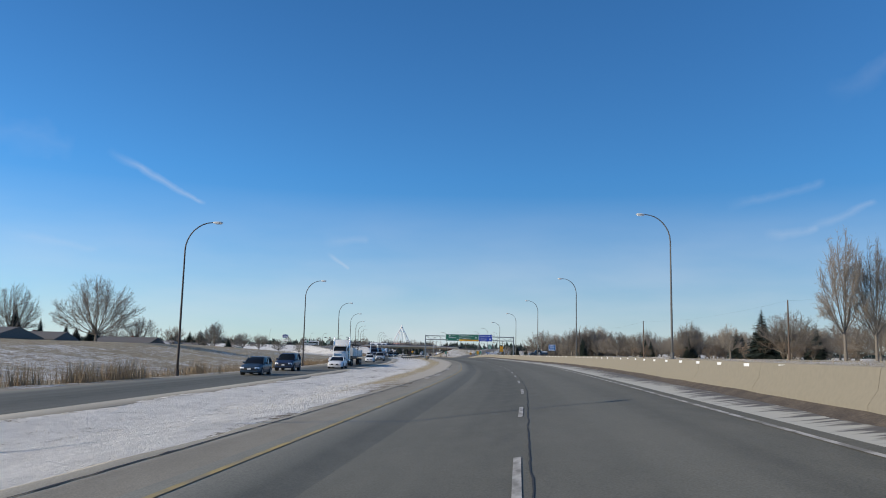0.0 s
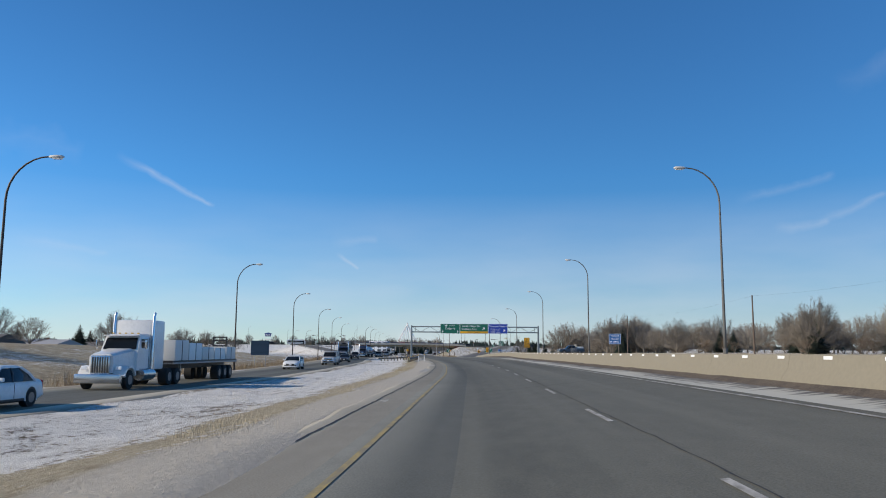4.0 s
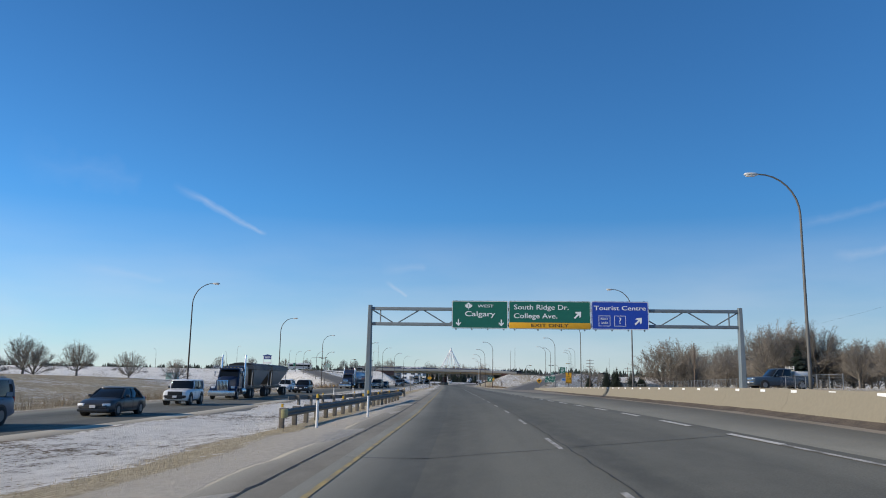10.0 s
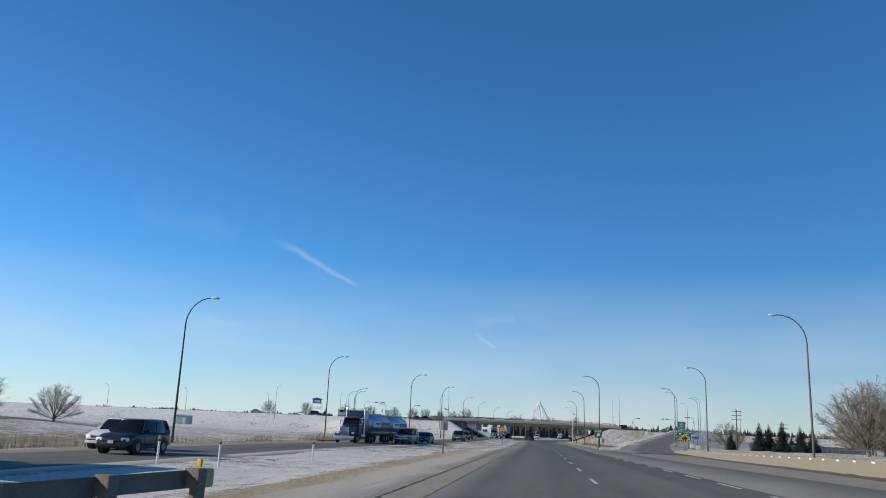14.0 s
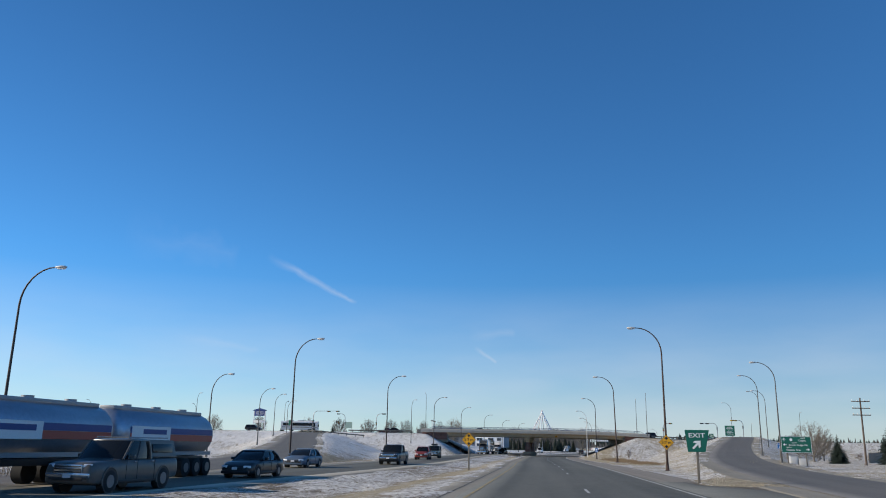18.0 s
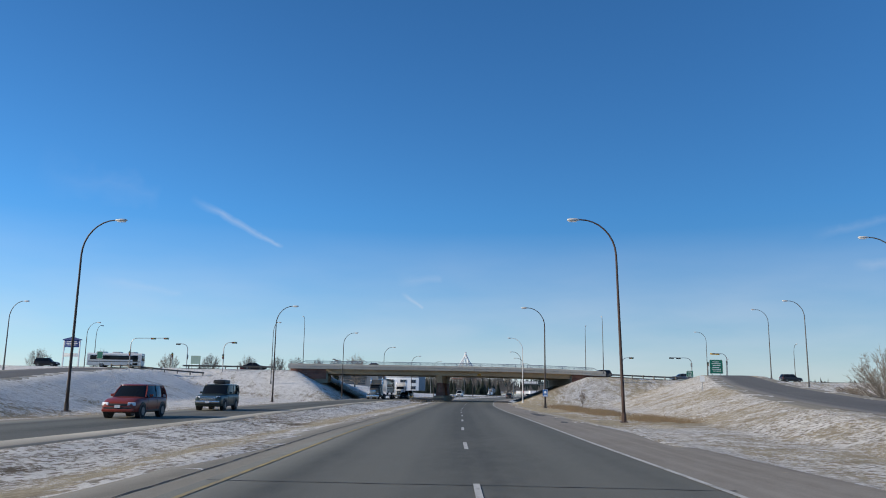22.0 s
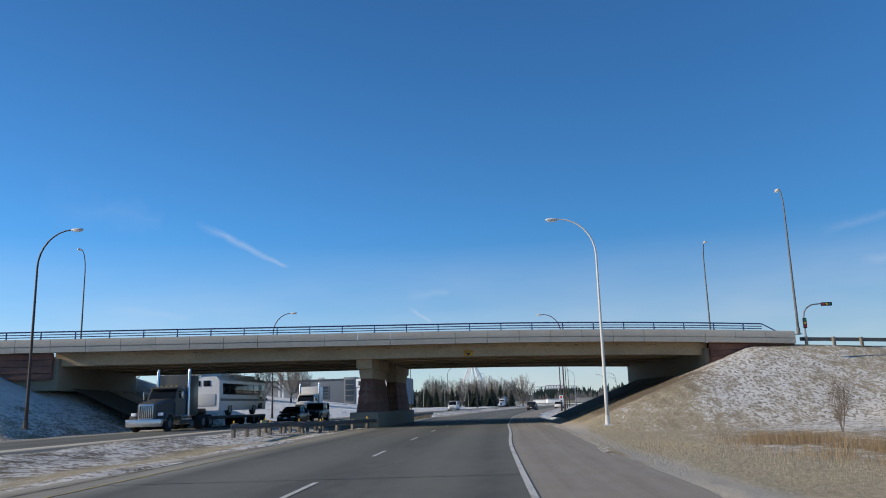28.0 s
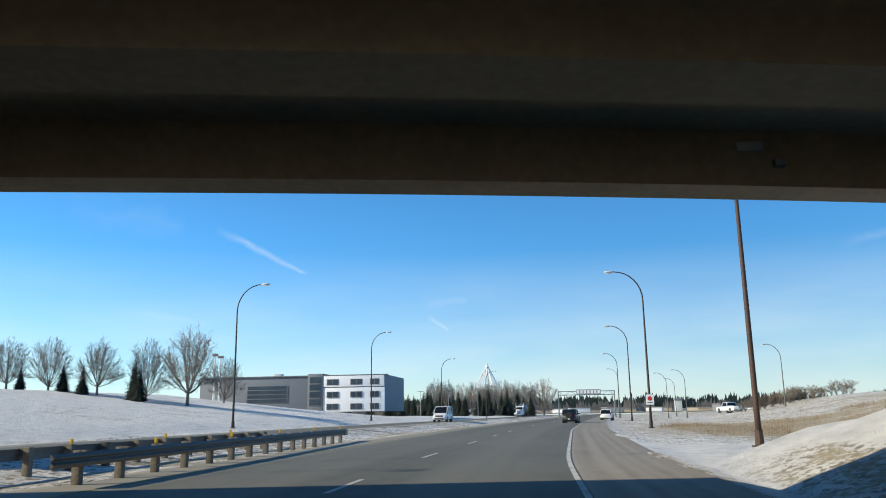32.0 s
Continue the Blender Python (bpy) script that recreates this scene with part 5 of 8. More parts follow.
b = guide_board("guide_sign", 1.90, 5.84, 5.74, 7.69, SIGN_GREEN, "green overhead guide sign for Calgary with two arrows")
leaf = [(0, 1), (0.14, 0.7), (0.36, 0.8), (0.3, 0.35), (0.62, 0.55), (0.66, 0.35), (0.95, 0.36), (0.8, 0.05), (0.9, -0.05), (0.5, -0.4), (0.55, -0.55), (0.08, -0.5), (0.06, -0.9)]
leaf = leaf + [(-u, v) for u, v in leaf[:0:-1]]
o = part("route_shield", prism([(u * 0.29, v * 0.27) for u, v in leaf], 0.008), SIGN_WHITE, b, "white maple leaf route shield")
o.matrix_local = pose(-0.8, -0.022, 0.6)
lettering("1", 0.3, SIGN_GREEN, b, (-0.8, -0.03, 0.6))
lettering("WEST", 0.28, SIGN_WHITE, b, (0.4, -0.022, 0.6), width=1.13)
lettering("Calgary", 0.5, SIGN_WHITE, b, (0.0, -0.022, 0.04), width=2.12)
for u in (-1.5, 1.5):
    arrow(b, (u, -0.022, -0.57), 0.48, 180, SIGN_WHITE)
b = guide_board("guide_sign", 5.88, 11.57, 5.74, 7.71, SIGN_GREEN, "green overhead exit guide sign with an amber strip")
lettering("South Ridge Dr.", 0.48, SIGN_WHITE, b, (-0.57, -0.022, 0.53), width=3.8)
lettering("College Ave.", 0.48, SIGN_WHITE, b, (-0.97, -0.022, -0.08), width=3.0)
arrow(b, (1.95, -0.022, 0.03), 0.66, 45, SIGN_WHITE)
p = part("exit_strip", box((5.62, 0.02, 0.40), (0, -0.028, -0.73), 0.004), SIGN_AMBER, b, "amber strip with black letters")
lettering("EXIT ONLY", 0.32, SIGN_BLACK, b, (0, -0.042, -0.73), width=2.58)
b = guide_board("guide_sign", 11.61, 15.53, 5.76, 7.72, SIGN_BLUE, "blue overhead tourist guide sign")
lettering("Tourist Centre", 0.42, SIGN_WHITE, b, (0, -0.022, 0.5), width=3.55)
for u, wd in ((-1.07, 0.76), (0.0, 0.76)):
    bm = bmesh.new()
    for sx, sz, px, pz in ((wd, 0.03, 0, 0.35), (wd, 0.03, 0, -0.35), (0.03, 0.73, -wd / 2, 0), (0.03, 0.73, wd / 2, 0)):
        box((sx, 0.006, sz), (px, 0, pz), bm=bm)
    o = part("symbol_frame", bm, SIGN_WHITE, b)
    o.matrix_local = pose(u, -0.02, -0.38)
lettering("REST", 0.2, SIGN_WHITE, b, (-1.07, -0.022, -0.24), width=0.52)
lettering("AREA", 0.2, SIGN_WHITE, b, (-1.07, -0.022, -0.52), width=0.52)
lettering("?", 0.6, SIGN_WHITE, b, (0, -0.022, -0.38))
arrow(b, (1.25, -0.022, -0.38), 0.66, 45, SIGN_WHITE)
# the far gantry beyond the bridge
ob, top, gz = gantry(-8.0, 9.0, 802, 6.9, "distant steel sign gantry beyond the bridge")
b = empty("guide_sign", pose(1.2, 801.6, 6.6), "distant overhead sign with pale panels", "road sign")
panel(b, 7.5, 1.5, (0, 0, 0), SIGN_BACK)
bars(b, tuple((-3.2 + k * 1.05, 0, 0.75, 1.0) for k in range(7)), SIGN_WHITE)

# ---- the bridge ----
def deck_pt(x, v, z):
    """A place on the bridge: x across the valley, v from its middle line, z at the deck's crown."""
    return Vector((x + v * CN.x, cross_y(x) + v * CN.y, z + sag(x)))


bridge = empty("road_bridge", pose(-18, 558, -0.6), "two-span concrete girder bridge with blue steel railing", "bridge")
binv = bridge.matrix_world.inverted()
BX0, BX1, VF = -47.2, 3.6, 9.7
SPAN = list(np.linspace(BX0, BX1, 24))


def bridge_loft(prof, xs=SPAN):
    """A beam along the bridge from a section (v, z)."""
    return loft([[binv @ deck_pt(x, v, z) for v, z in prof] for x in xs])


part("deck_slab", bridge_loft([(-12.0, 6.18), (VF, 6.18), (VF, 5.86), (VF - 1.6, 5.78), (-10.4, 5.78), (-12.0, 5.86)]), CONCRETE_TAN, bridge, "tan concrete deck slab")
for k in range(5):
    v = -10.4 + k * 4.65
    prof = [(v - 0.62, 5.79), (v + 0.62, 5.79), (v + 0.62, 5.6), (v + 0.5, 5.5), (v + 0.5, 4.9), (v + 0.62, 4.86), (v + 0.62, 4.78), (v - 0.62, 4.78), (v - 0.62, 4.86), (v - 0.5, 4.9), (v - 0.5, 5.5), (v - 0.62, 5.6)]
    if k in (0, 4):
        prof = [(v - 0.45, 5.79), (v + 0.45, 5.79), (v + 0.45, 4.78), (v - 0.45, 4.78)]
    part("girder", bridge_loft(prof), CONCRETE_TAN, bridge)
for side in (-1, 1):
    # precast parapet panels with a ledge, one by one
    for k in range(26):
        xa, xb = -54.57 + 2.5 * k, -54.57 + 2.5 * (k + 1)
        o = -12.0 if side < 0 else VF
        prof = [(o, 5.72), (o + side * 0.28, 5.74), (o + side * 0.28, 6.12), (o + side * 0.25, 6.15), (o + side * 0.30, 6.19), (o + side * 0.30, 6.50), (o + side * 0.22, 6.74), (o - side * 0.12, 6.74), (o - side * 0.12, 6.2), (o, 6.2)]
        part("parapet_panel", bridge_loft(prof, [xa + 0.015, (xa + xb) / 2, xb - 0.015]), CONCRETE_PALE, bridge)
    o = -12.05 if side < 0 else VF + 0.05
    xs = list(np.linspace(BX0 - 4, BX1 + 4.2, 24))
    for dz, r in ((7.30, 0.055), (7.09, 0.035), (6.9, 0.035)):
        part("railing_bar", tube([binv @ deck_pt(x, o, dz) for x in xs], r, 6), RAIL_BLUE, bridge)
    post = None
    for k in range(24):
        x = -50.33 + 2.46 * k
        p = binv @ deck_pt(x, o, 6.74)
        if post is None:
            bm = box((0.07, 0.10, 0.56), (0, 0, 0.27), 0.01)
            box((0.16, 0.2, 0.03), (0, 0, 0.015), bm=bm)
            post = part("railing_post", bm, RAIL_BLUE, bridge)
            q = post
        else:
            q = post.copy()
            scene.collection.objects.link(q)
        q.matrix_local = Matrix.Translation(p) @ Matrix.Rotation(math.atan(CROSS_SLOPE), 4, "Z")
    for x, s in ((BX0 - 4, -1), (BX1 + 4.2, 1)):
        part("railing_end", tube([binv @ deck_pt(x, o, 7.30), binv @ deck_pt(x + s * 1.1, o, 6.75)], 0.045, 6), RAIL_BLUE, bridge)
# abutments with red-brown wing walls
SKEW = Matrix.Rotation(math.atan(CROSS_SLOPE), 3, "Z")
for x, s in ((BX1, 1), (BX0, -1)):
    c = binv @ deck_pt(x + s * 1.6, 0, 4.3)
    part("abutment", box((4.2, 20.0, 2.4), c + SKEW @ Vector((0, -1.4, -0.15)), 0.03, turn=SKEW), CONCRETE, bridge, "plain concrete abutment seat")
    for v in (-11.6, VF - 0.4):
        c = binv @ deck_pt(x + s * 3.4, v, 5.0)
        for r in range(-1, 4):
            part("wing_block", box((7.2, 0.4, 0.48), c + Vector((0, 0, 0.48 - 0.5 * r)), 0.02, turn=SKEW), BRICK_RED, bridge, "red-brown masonry wing wall")


# flaked edge along the top of the outer girder
frg = random.Random(21)
bm = bmesh.new()
for k in range(90):
    x = frg.uniform(BX0 + 3, BX1 - 3)
    w, h, zz = frg.uniform(0.03, 0.2), frg.uniform(0.006, 0.022), frg.uniform(5.56, 5.62)
    pts = [(x - w, zz), (x - w * 0.4, zz - h * frg.random()), (x + w * 0.3, zz - h), (x + w, zz + h * 0.2), (x + w * 0.4, zz + h), (x - w * 0.5, zz + h * 0.6)]
    bm.faces.new([bm.verts.new(binv @ deck_pt(u, -10.853, q)) for u, q in pts])
part("flaked_edge", bm, STEEL_DARK, bridge, "dark flaked paint marks")


# pier columns on a plinth
def column(cxx, cyy):
    part("column_core", loft([[binv @ Vector((cxx + sx * a, cyy + sy * b, zz)) for sx, sy in ((-1, -1), (1, -1), (1, 1), (-1, 1))] for zz, a, b in ((0.5, 0.695, 3.575), (3.32, 0.43, 2.955))]), BRICK_RED, bridge)
    # courses of red-brown facing, each its own piece
    n = 9
    for k in range(n):
        za, zb = 0.55 + 2.75 * k / n, 0.55 + 2.75 * (k + 1) / n - 0.012
        rr = []
        for zz in (za, zb):
            u = (zz - 0.55) / 2.75
            hw, hd = 0.72 - 0.27 * u, 3.6 - 0.62 * u
            rr.append([binv @ Vector((cxx + sx * hw, cyy + sy * hd, zz)) for sx, sy in ((-1, -1), (1, -1), (1, 1), (-1, 1))])
        part("masonry_course", loft(rr), BRICK_RED, bridge)
    for za, zb, hw, hd, hw2, hd2 in ((3.3, 4.05, 0.50, 3.1, 0.55, 3.25), (4.07, 4.82, 0.62, 3.75, 0.66, 4.0)):
        rr = [[binv @ Vector((cxx + sx * a, cyy + sy * b, zz)) for sx, sy in ((-1, -1), (1, -1), (1, 1), (-1, 1))] for zz, a, b in ((za, hw, hd), (zb, hw2, hd2))]
        part("column_cap", loft(rr), CONCRETE_TAN, bridge, "stepped tan concrete column cap")
    # pale relief on the near face
    for pts, zc in (([(-0.36, -0.16), (0.36, -0.16), (0.24, 0.02), (0.08, 0.12), (0.06, 0.42), (0, 0.52), (-0.06, 0.42), (-0.08, 0.12), (-0.26, 0.02)], 2.55),
                    ([(-0.2, 0), (-0.26, 0.22), (-0.08, 0.34), (0, 0.6), (0.1, 0.34), (0.26, 0.22), (0.2, 0)], 1.85), ([(-0.2, 0), (-0.16, -0.3), (0, -0.55), (0.16, -0.3), (0.2, 0), (0, -0.12)], 1.78)):
        u = (zc - 0.55) / 2.75
        o = part("relief", prism(pts, 0.03), BRICK_PALE, bridge, "buff relief emblem")
        o.matrix_local = Matrix.Translation(binv @ Vector((cxx, cyy - (3.6 - 0.62 * u) - 0.01, zc))) @ Matrix.Rotation(radians(-12.7), 4, "X")


COLX = -22.1
column(COLX, 550.6)
column(COLX - 0.05, 562.6)
part("plinth", box((2.3, 19.7, 1.5), binv @ Vector((COLX - 0.05, 556.6, -0.11)), 0.08), CONCRETE, bridge, "long concrete plinth under the columns")
# clearance plate on the outer girder
p = deck_pt(-15.92, -10.9, 5.06)
ob = empty("clearance_plate", Matrix.Translation(p) @ Matrix.Rotation(math.atan(CROSS_SLOPE), 4, "Z"), "amber clearance plate on the bridge girder", "road sign")
panel(ob, 0.72, 0.47, (0, 0, 0), SIGN_AMBER, SIGN_BLACK)
lettering("5.9 m", 0.21, SIGN_BLACK, ob, (0, -0.022, 0.1), width=0.54)
o = part("arrow", prism([(-0.25, -0.03), (-0.05, 0.0), (-0.05, 0.03), (0.05, 0.03), (0.05, 0.0), (0.25, -0.03), (0, -0.19)], 0.008), SIGN_BLACK, ob)
o.matrix_local = pose(0, -0.022, 0)
# lamps slung under the deck
p = deck_pt(-6.4, 7.8, 5.6)
ob = empty("underpass_light", Matrix.Translation(p), "small floodlight slung under the bridge deck", "light fixture")
part("housing", box((0.45, 0.3, 0.16), (0, 0, -0.1), 0.02), LAMP_WHITE, ob)
part("bracket", tube([(0.5, 0.2, 0.15), (0.5, 0.2, -0.35)], 0.05, 6), STEEL_GREY, ob)
part("lamp_head", box((0.2, 0.3, 0.14), (0.5, 0.0, -0.42), 0.03), STEEL_GREY, ob)
# paved head slopes under the bridge ends, coloured darker for the deck's shade
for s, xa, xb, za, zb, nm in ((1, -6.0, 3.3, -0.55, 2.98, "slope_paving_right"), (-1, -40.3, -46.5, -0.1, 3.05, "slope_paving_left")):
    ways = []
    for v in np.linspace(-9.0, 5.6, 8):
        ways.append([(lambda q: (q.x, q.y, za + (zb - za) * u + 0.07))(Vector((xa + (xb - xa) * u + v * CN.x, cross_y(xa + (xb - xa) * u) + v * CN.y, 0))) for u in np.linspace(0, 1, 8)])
    o = strip(nm, ways if s > 0 else ways[::-1], SLOPE_SHADED, "soil-dark slope paving under the bridge end, with shade in its colour", "slope paving", "structure")

# ---- vehicles; built facing -y, standing on z = 0 ----
def body_ring(y, hw, z0, z1, crown=0.0):
    """A section of a car's body: rocker, bulging flank, shoulder and a crowned top."""
    h = z1 - z0
    pts = [(-hw * 0.86, z0), (-hw * 0.955, z0 + 0.03 * h), (-hw * 0.985, z0 + 0.14 * h), (-hw, z0 + 0.42 * h), (-hw * 0.992, z0 + 0.66 * h), (-hw * 0.97, z0 + 0.80 * h), (-hw * 0.925, z0 + 0.92 * h), (-hw * 0.82, z1), (-hw * 0.42, z1 + crown)]
    pts = pts + [(-u, v) for u, v in pts[::-1]]
    return [(u, y, v) for u, v in pts]


def smooth_stations(st, n=3):
    """Stations (y, half width, floor, top) filled in along a smooth way."""
    p = [Vector(q) for q in st]
    p = [p[0]] + p + [p[-1]]
    out = []
    for a, b, c, d in zip(p, p[1:], p[2:], p[3:]):
        for k in range(n):
            t = k / n
            q = 0.5 * (2 * b + (c - a) * t + (2 * a - 5 * b + 4 * c - d) * t * t + (3 * b - a - 3 * c + d) * t ** 3)
            q[0] = b[0] + (c[0] - b[0]) * t
            out.append(tuple(q))
    return out + [tuple(p[-1])]


def wheel(parent, x, y, r, w, rim=RIM, inner=0.62):
    s = 1 if x > 0 else -1
    o = part("wheel", tube([(-w / 2, 0, 0), (-w / 2 + 0.03, 0, 0), (w / 2 - 0.03, 0, 0), (w / 2, 0, 0)], [r * 0.9, r, r, r * 0.9], 20), TYRE, parent)
    o.matrix_local = pose(x, y, r)
    d = part("rim", tube([(s * w * 0.3, 0, 0), (s * (w / 2 + 0.012), 0, 0), (s * (w / 2 + 0.005), 0, 0)], [r * inner * 0.92, r * inner * 0.92, r * inner * 0.4], 14), rim, o)
    return o


def greenhouse(ob, mat, belt, roof, rows, wb, wt, solid_rear=False):
    """Glass between the belt line and a painted roof; rows: y at the belt front and rear and at the roof front and rear."""
    ya, yd, yb, yc = rows

    def ring(u, w):
        """Corners rounded in plan at a share u of the way from belt to roof."""
        y0, y1, z = ya + (yb - ya) * u, yd + (yc - yd) * u, belt - 0.03 + (roof - 0.045 - belt + 0.03) * u
        c = 0.16
        return [(-w + c, y0, z), (w - c, y0, z), (w - 0.03, y0 + 0.09, z), (w, y0 + 0.22, z), (w, y1 - 0.16, z), (w - 0.05, y1 - 0.05, z), (w - c, y1, z), (-w + c, y1, z), (-w + 0.05, y1 - 0.05, z), (-w, y1 - 0.16, z), (-w, y0 + 0.22, z), (-w + 0.03, y0 + 0.09, z)]

    mid = (wb + wt) / 2 + 0.025
    part("window_glass", loft([ring(0, wb), ring(0.5, mid), ring(1, wt)]), GLASS, ob, "dark tinted window glass")
    tops = []
    for inset, dz in ((-0.012, -0.065), (0.0, -0.02), (0.09, 0.008), (0.26, 0.028)):
        tops.append([(u * (1 - inset * 0.6), yb + (v - yb) * (1 - 2 * inset / (yc - yb)) + inset, roof + dz) for u, v, z in ring(1, wt + 0.012)])
    part("roof", loft(tops), mat, ob)
    for s in (-1, 1):
        for y0, y1, r, mm in ((ya + 0.12, yb + 0.12, 0.042, mat), ((ya + yd) / 2 - 0.06, (yb + yc) / 2 - 0.02, 0.036, TRIM_BLACK), (yd - 0.14, yc - 0.12, 0.06, mat)):
            part("pillar", tube([(s * (wb - 0.012), y0, belt - 0.05), (s * (mid - 0.012), (y0 + y1) / 2, (belt + roof) / 2), (s * (wt - 0.01), y1, roof - 0.05)], r, 6), mm, ob)
        if solid_rear:
            q = 0.20 * (yd - ya)
            part("quarter_panel", loft([[(s * (wb - 0.03), yd - q, belt - 0.04), (s * (wb - 0.03), yd - 0.1, belt - 0.04), (s * (wt - 0.03), yc - 0.1, roof - 0.06), (s * (wt - 0.03), yc - q * 0.5, roof - 0.06)],
                                        [(s * (wb + 0.014), yd - q, belt - 0.04), (s * (wb + 0.014), yd - 0.1, belt - 0.04), (s * (wt + 0.014), yc - 0.1, roof - 0.06), (s * (wt + 0.014), yc - q * 0.5, roof - 0.06)]]), mat, ob)


SHAPES = {  # length, width, height, belt, hood, wheel radius, track of wheels (front, rear), belt and roof rows as shares of length
    "sedan": (4.85, 1.84, 1.46, 0.95, 0.86, 0.33, (-0.30, 0.30), (-0.22, 0.40, -0.05, 0.24), 0.98),
    "hatch": (4.35, 1.80, 1.47, 0.97, 0.88, 0.33, (-0.31, 0.31), (-0.24, 0.49, -0.08, 0.38), 1.02),
    "wagon": (4.60, 1.75, 1.50, 0.95, 0.86, 0.32, (-0.30, 0.29), (-0.20, 0.49, -0.05, 0.44), 0.96),
    "suv": (4.75, 1.92, 1.76, 1.12, 1.04, 0.37, (-0.30, 0.30), (-0.22, 0.49, -0.10, 0.43), 1.12),
    "bigsuv": (5.2, 2.02, 1.90, 1.22, 1.14, 0.40, (-0.30, 0.28), (-0.20, 0.49, -0.11, 0.46), 1.22),
    "jeep": (4.5, 1.88, 1.82, 1.20, 1.12, 0.42, (-0.31, 0.30), (-0.16, 0.46, -0.12, 0.45), 1.20),
    "pickup": (5.9, 2.02, 1.92, 1.22, 1.14, 0.41, (-0.32, 0.30), (-0.20, 0.165, -0.095, 0.135), 1.18),
    "van": (5.4, 2.0, 2.15, 1.25, 1.05, 0.37, (-0.31, 0.27), (-0.36, 0.495, -0.20, 0.485), 1.25)}


def car(name, kind, color, x, y, turn=0, label="", category="car", extra="", z=None):
    L, W, H, belt, hood, r, axles, rows, tail = SHAPES[kind]
    ob = empty(name, pose(x, y, opp_z(y) + 0.025 if z is None else z, 0, 0, turn), label, category)
    mat, hw, f, b = PAINTS[color], W / 2, -L / 2, L / 2
    low = kind in ("sedan", "hatch", "wagon")
    zl = 0.22 if low else 0.32
    boxy = kind in ("jeep", "bigsuv", "van", "pickup")
    nose = hood - (0.10 if boxy else 0.20)
    st = [(f, hw * (0.80 if boxy else 0.62), zl + 0.16, nose - 0.16), (f + 0.05, hw * (0.90 if boxy else 0.78), zl + 0.05, nose - 0.04), (f + 0.18, hw * (0.96 if boxy else 0.90), zl + 0.01, nose + 0.03), (f + 0.55, hw * 0.985, zl, hood - 0.03),
          (rows[0] * L - 0.25, hw * 0.995, zl, belt - 0.07), (rows[0] * L + 0.1, hw, zl, belt - 0.02), (0.08 * L, hw, zl, belt)]
    if kind == "pickup":
        st += [(0.19 * L, hw, zl, belt), (b - 0.3, hw * 0.99, zl + 0.08, belt + 0.01), (b - 0.06, hw * 0.975, zl + 0.12, belt), (b, hw * 0.95, zl + 0.16, belt - 0.05)]
    else:
        st += [(min(rows[1] * L - 0.1, b - 0.55), hw * 0.995, zl, belt), (b - 0.28, hw * 0.97, zl + 0.04, tail - 0.01), (b - 0.08, hw * 0.92, zl + 0.08, tail - 0.05), (b, hw * (0.86 if not low else 0.80), zl + 0.16, tail - 0.16)]
    part("body", loft([body_ring(*q, 0.025) for q in smooth_stations(st)]), mat, ob, smooth=True)
    greenhouse(ob, mat, belt, H, [q * L for q in rows], hw * 0.93, hw * (0.86 if boxy else 0.74), kind in ("suv", "bigsuv", "hatch", "wagon"))
    for s in (-1, 1):
        for k, a in enumerate(axles):
            part("wheel_arch", tube([(s * (hw - 0.26), a * L, r + 0.02), (s * (hw + 0.004), a * L, r + 0.02)], r * 1.14, 20), TRIM_BLACK, ob)
            lip = [(s * (hw - 0.005), a * L + r * 1.17 * math.cos(t), r + 0.02 + r * 1.17 * math.sin(t)) for t in np.linspace(-0.35, math.pi + 0.35, 13)]
            part("arch_lip", tube(lip, 0.028, 5), TRIM_BLACK if kind in ("jeep", "suv") else mat, ob)
            wheel(ob, s * (hw - 0.10), a * L, r, 0.24)
        part("headlight", box((0.40 if not boxy else 0.32, 0.16, 0.13 if low else 0.18), (s * hw * 0.70, f + 0.13, nose - (0.06 if low else 0.10)), 0.04, turn=Matrix.Rotation(s * 0.35, 3, "Z")), LENS, ob, "clear headlight")
        part("fog_lamp", box((0.16, 0.05, 0.09), (s * hw * 0.68, f + 0.02, zl + 0.22), 0.02), TRIM_BLACK, ob)
        part("tail_light", box((0.18, 0.10, 0.30), (s * hw * 0.80, b - 0.06, tail - 0.20), 0.03), LENS_RED, ob, "red tail light")
        part("mirror", box((0.20, 0.13, 0.15), (s * (hw + 0.09), rows[0] * L + 0.46, belt + 0.07), 0.04), mat if kind != "jeep" else TRIM_BLACK, ob)
        for q in (0.5 * (rows[0] + rows[1]) * L - 0.05, rows[0] * L + 0.28):
            part("door_seam", box((0.012, 0.014, belt - zl - 0.2), (s * (hw - 0.001), q, (belt + zl) / 2 + 0.02)), TRIM_BLACK, ob)
        for q in (0.0, 0.21 * L):
            part("door_handle", box((0.03, 0.17, 0.03), (s * (hw - 0.004), 0.5 * (rows[0] + rows[1]) * L - 0.22 + q, belt - 0.13), 0.008), CHROME if kind == "pickup" else mat, ob)
        part("rocker_trim", box((0.05, (axles[1] - axles[0]) * L - 2.4 * r, 0.10), (s * hw * 0.965, (axles[0] + axles[1]) / 2 * L, zl + 0.06), 0.02), TRIM_BLACK, ob)
    part("grille", box((W * (0.56 if boxy else 0.5), 0.06, 0.30 if boxy else 0.13), (0, f + 0.015, nose - (0.18 if boxy else 0.14)), 0.02), TRIM_BLACK if kind not in ("pickup", "bigsuv") else CHROME, ob)
    if boxy:
        for k in range(3):
            part("grille_bar", box((W * 0.52, 0.03, 0.035), (0, f - 0.02, nose - 0.28 + 0.09 * k)), TRIM_BLACK, ob)
    part("air_intake", box((W * 0.6, 0.05, 0.13), (0, f + 0.0, zl + 0.20), 0.02), TRIM_BLACK, ob)
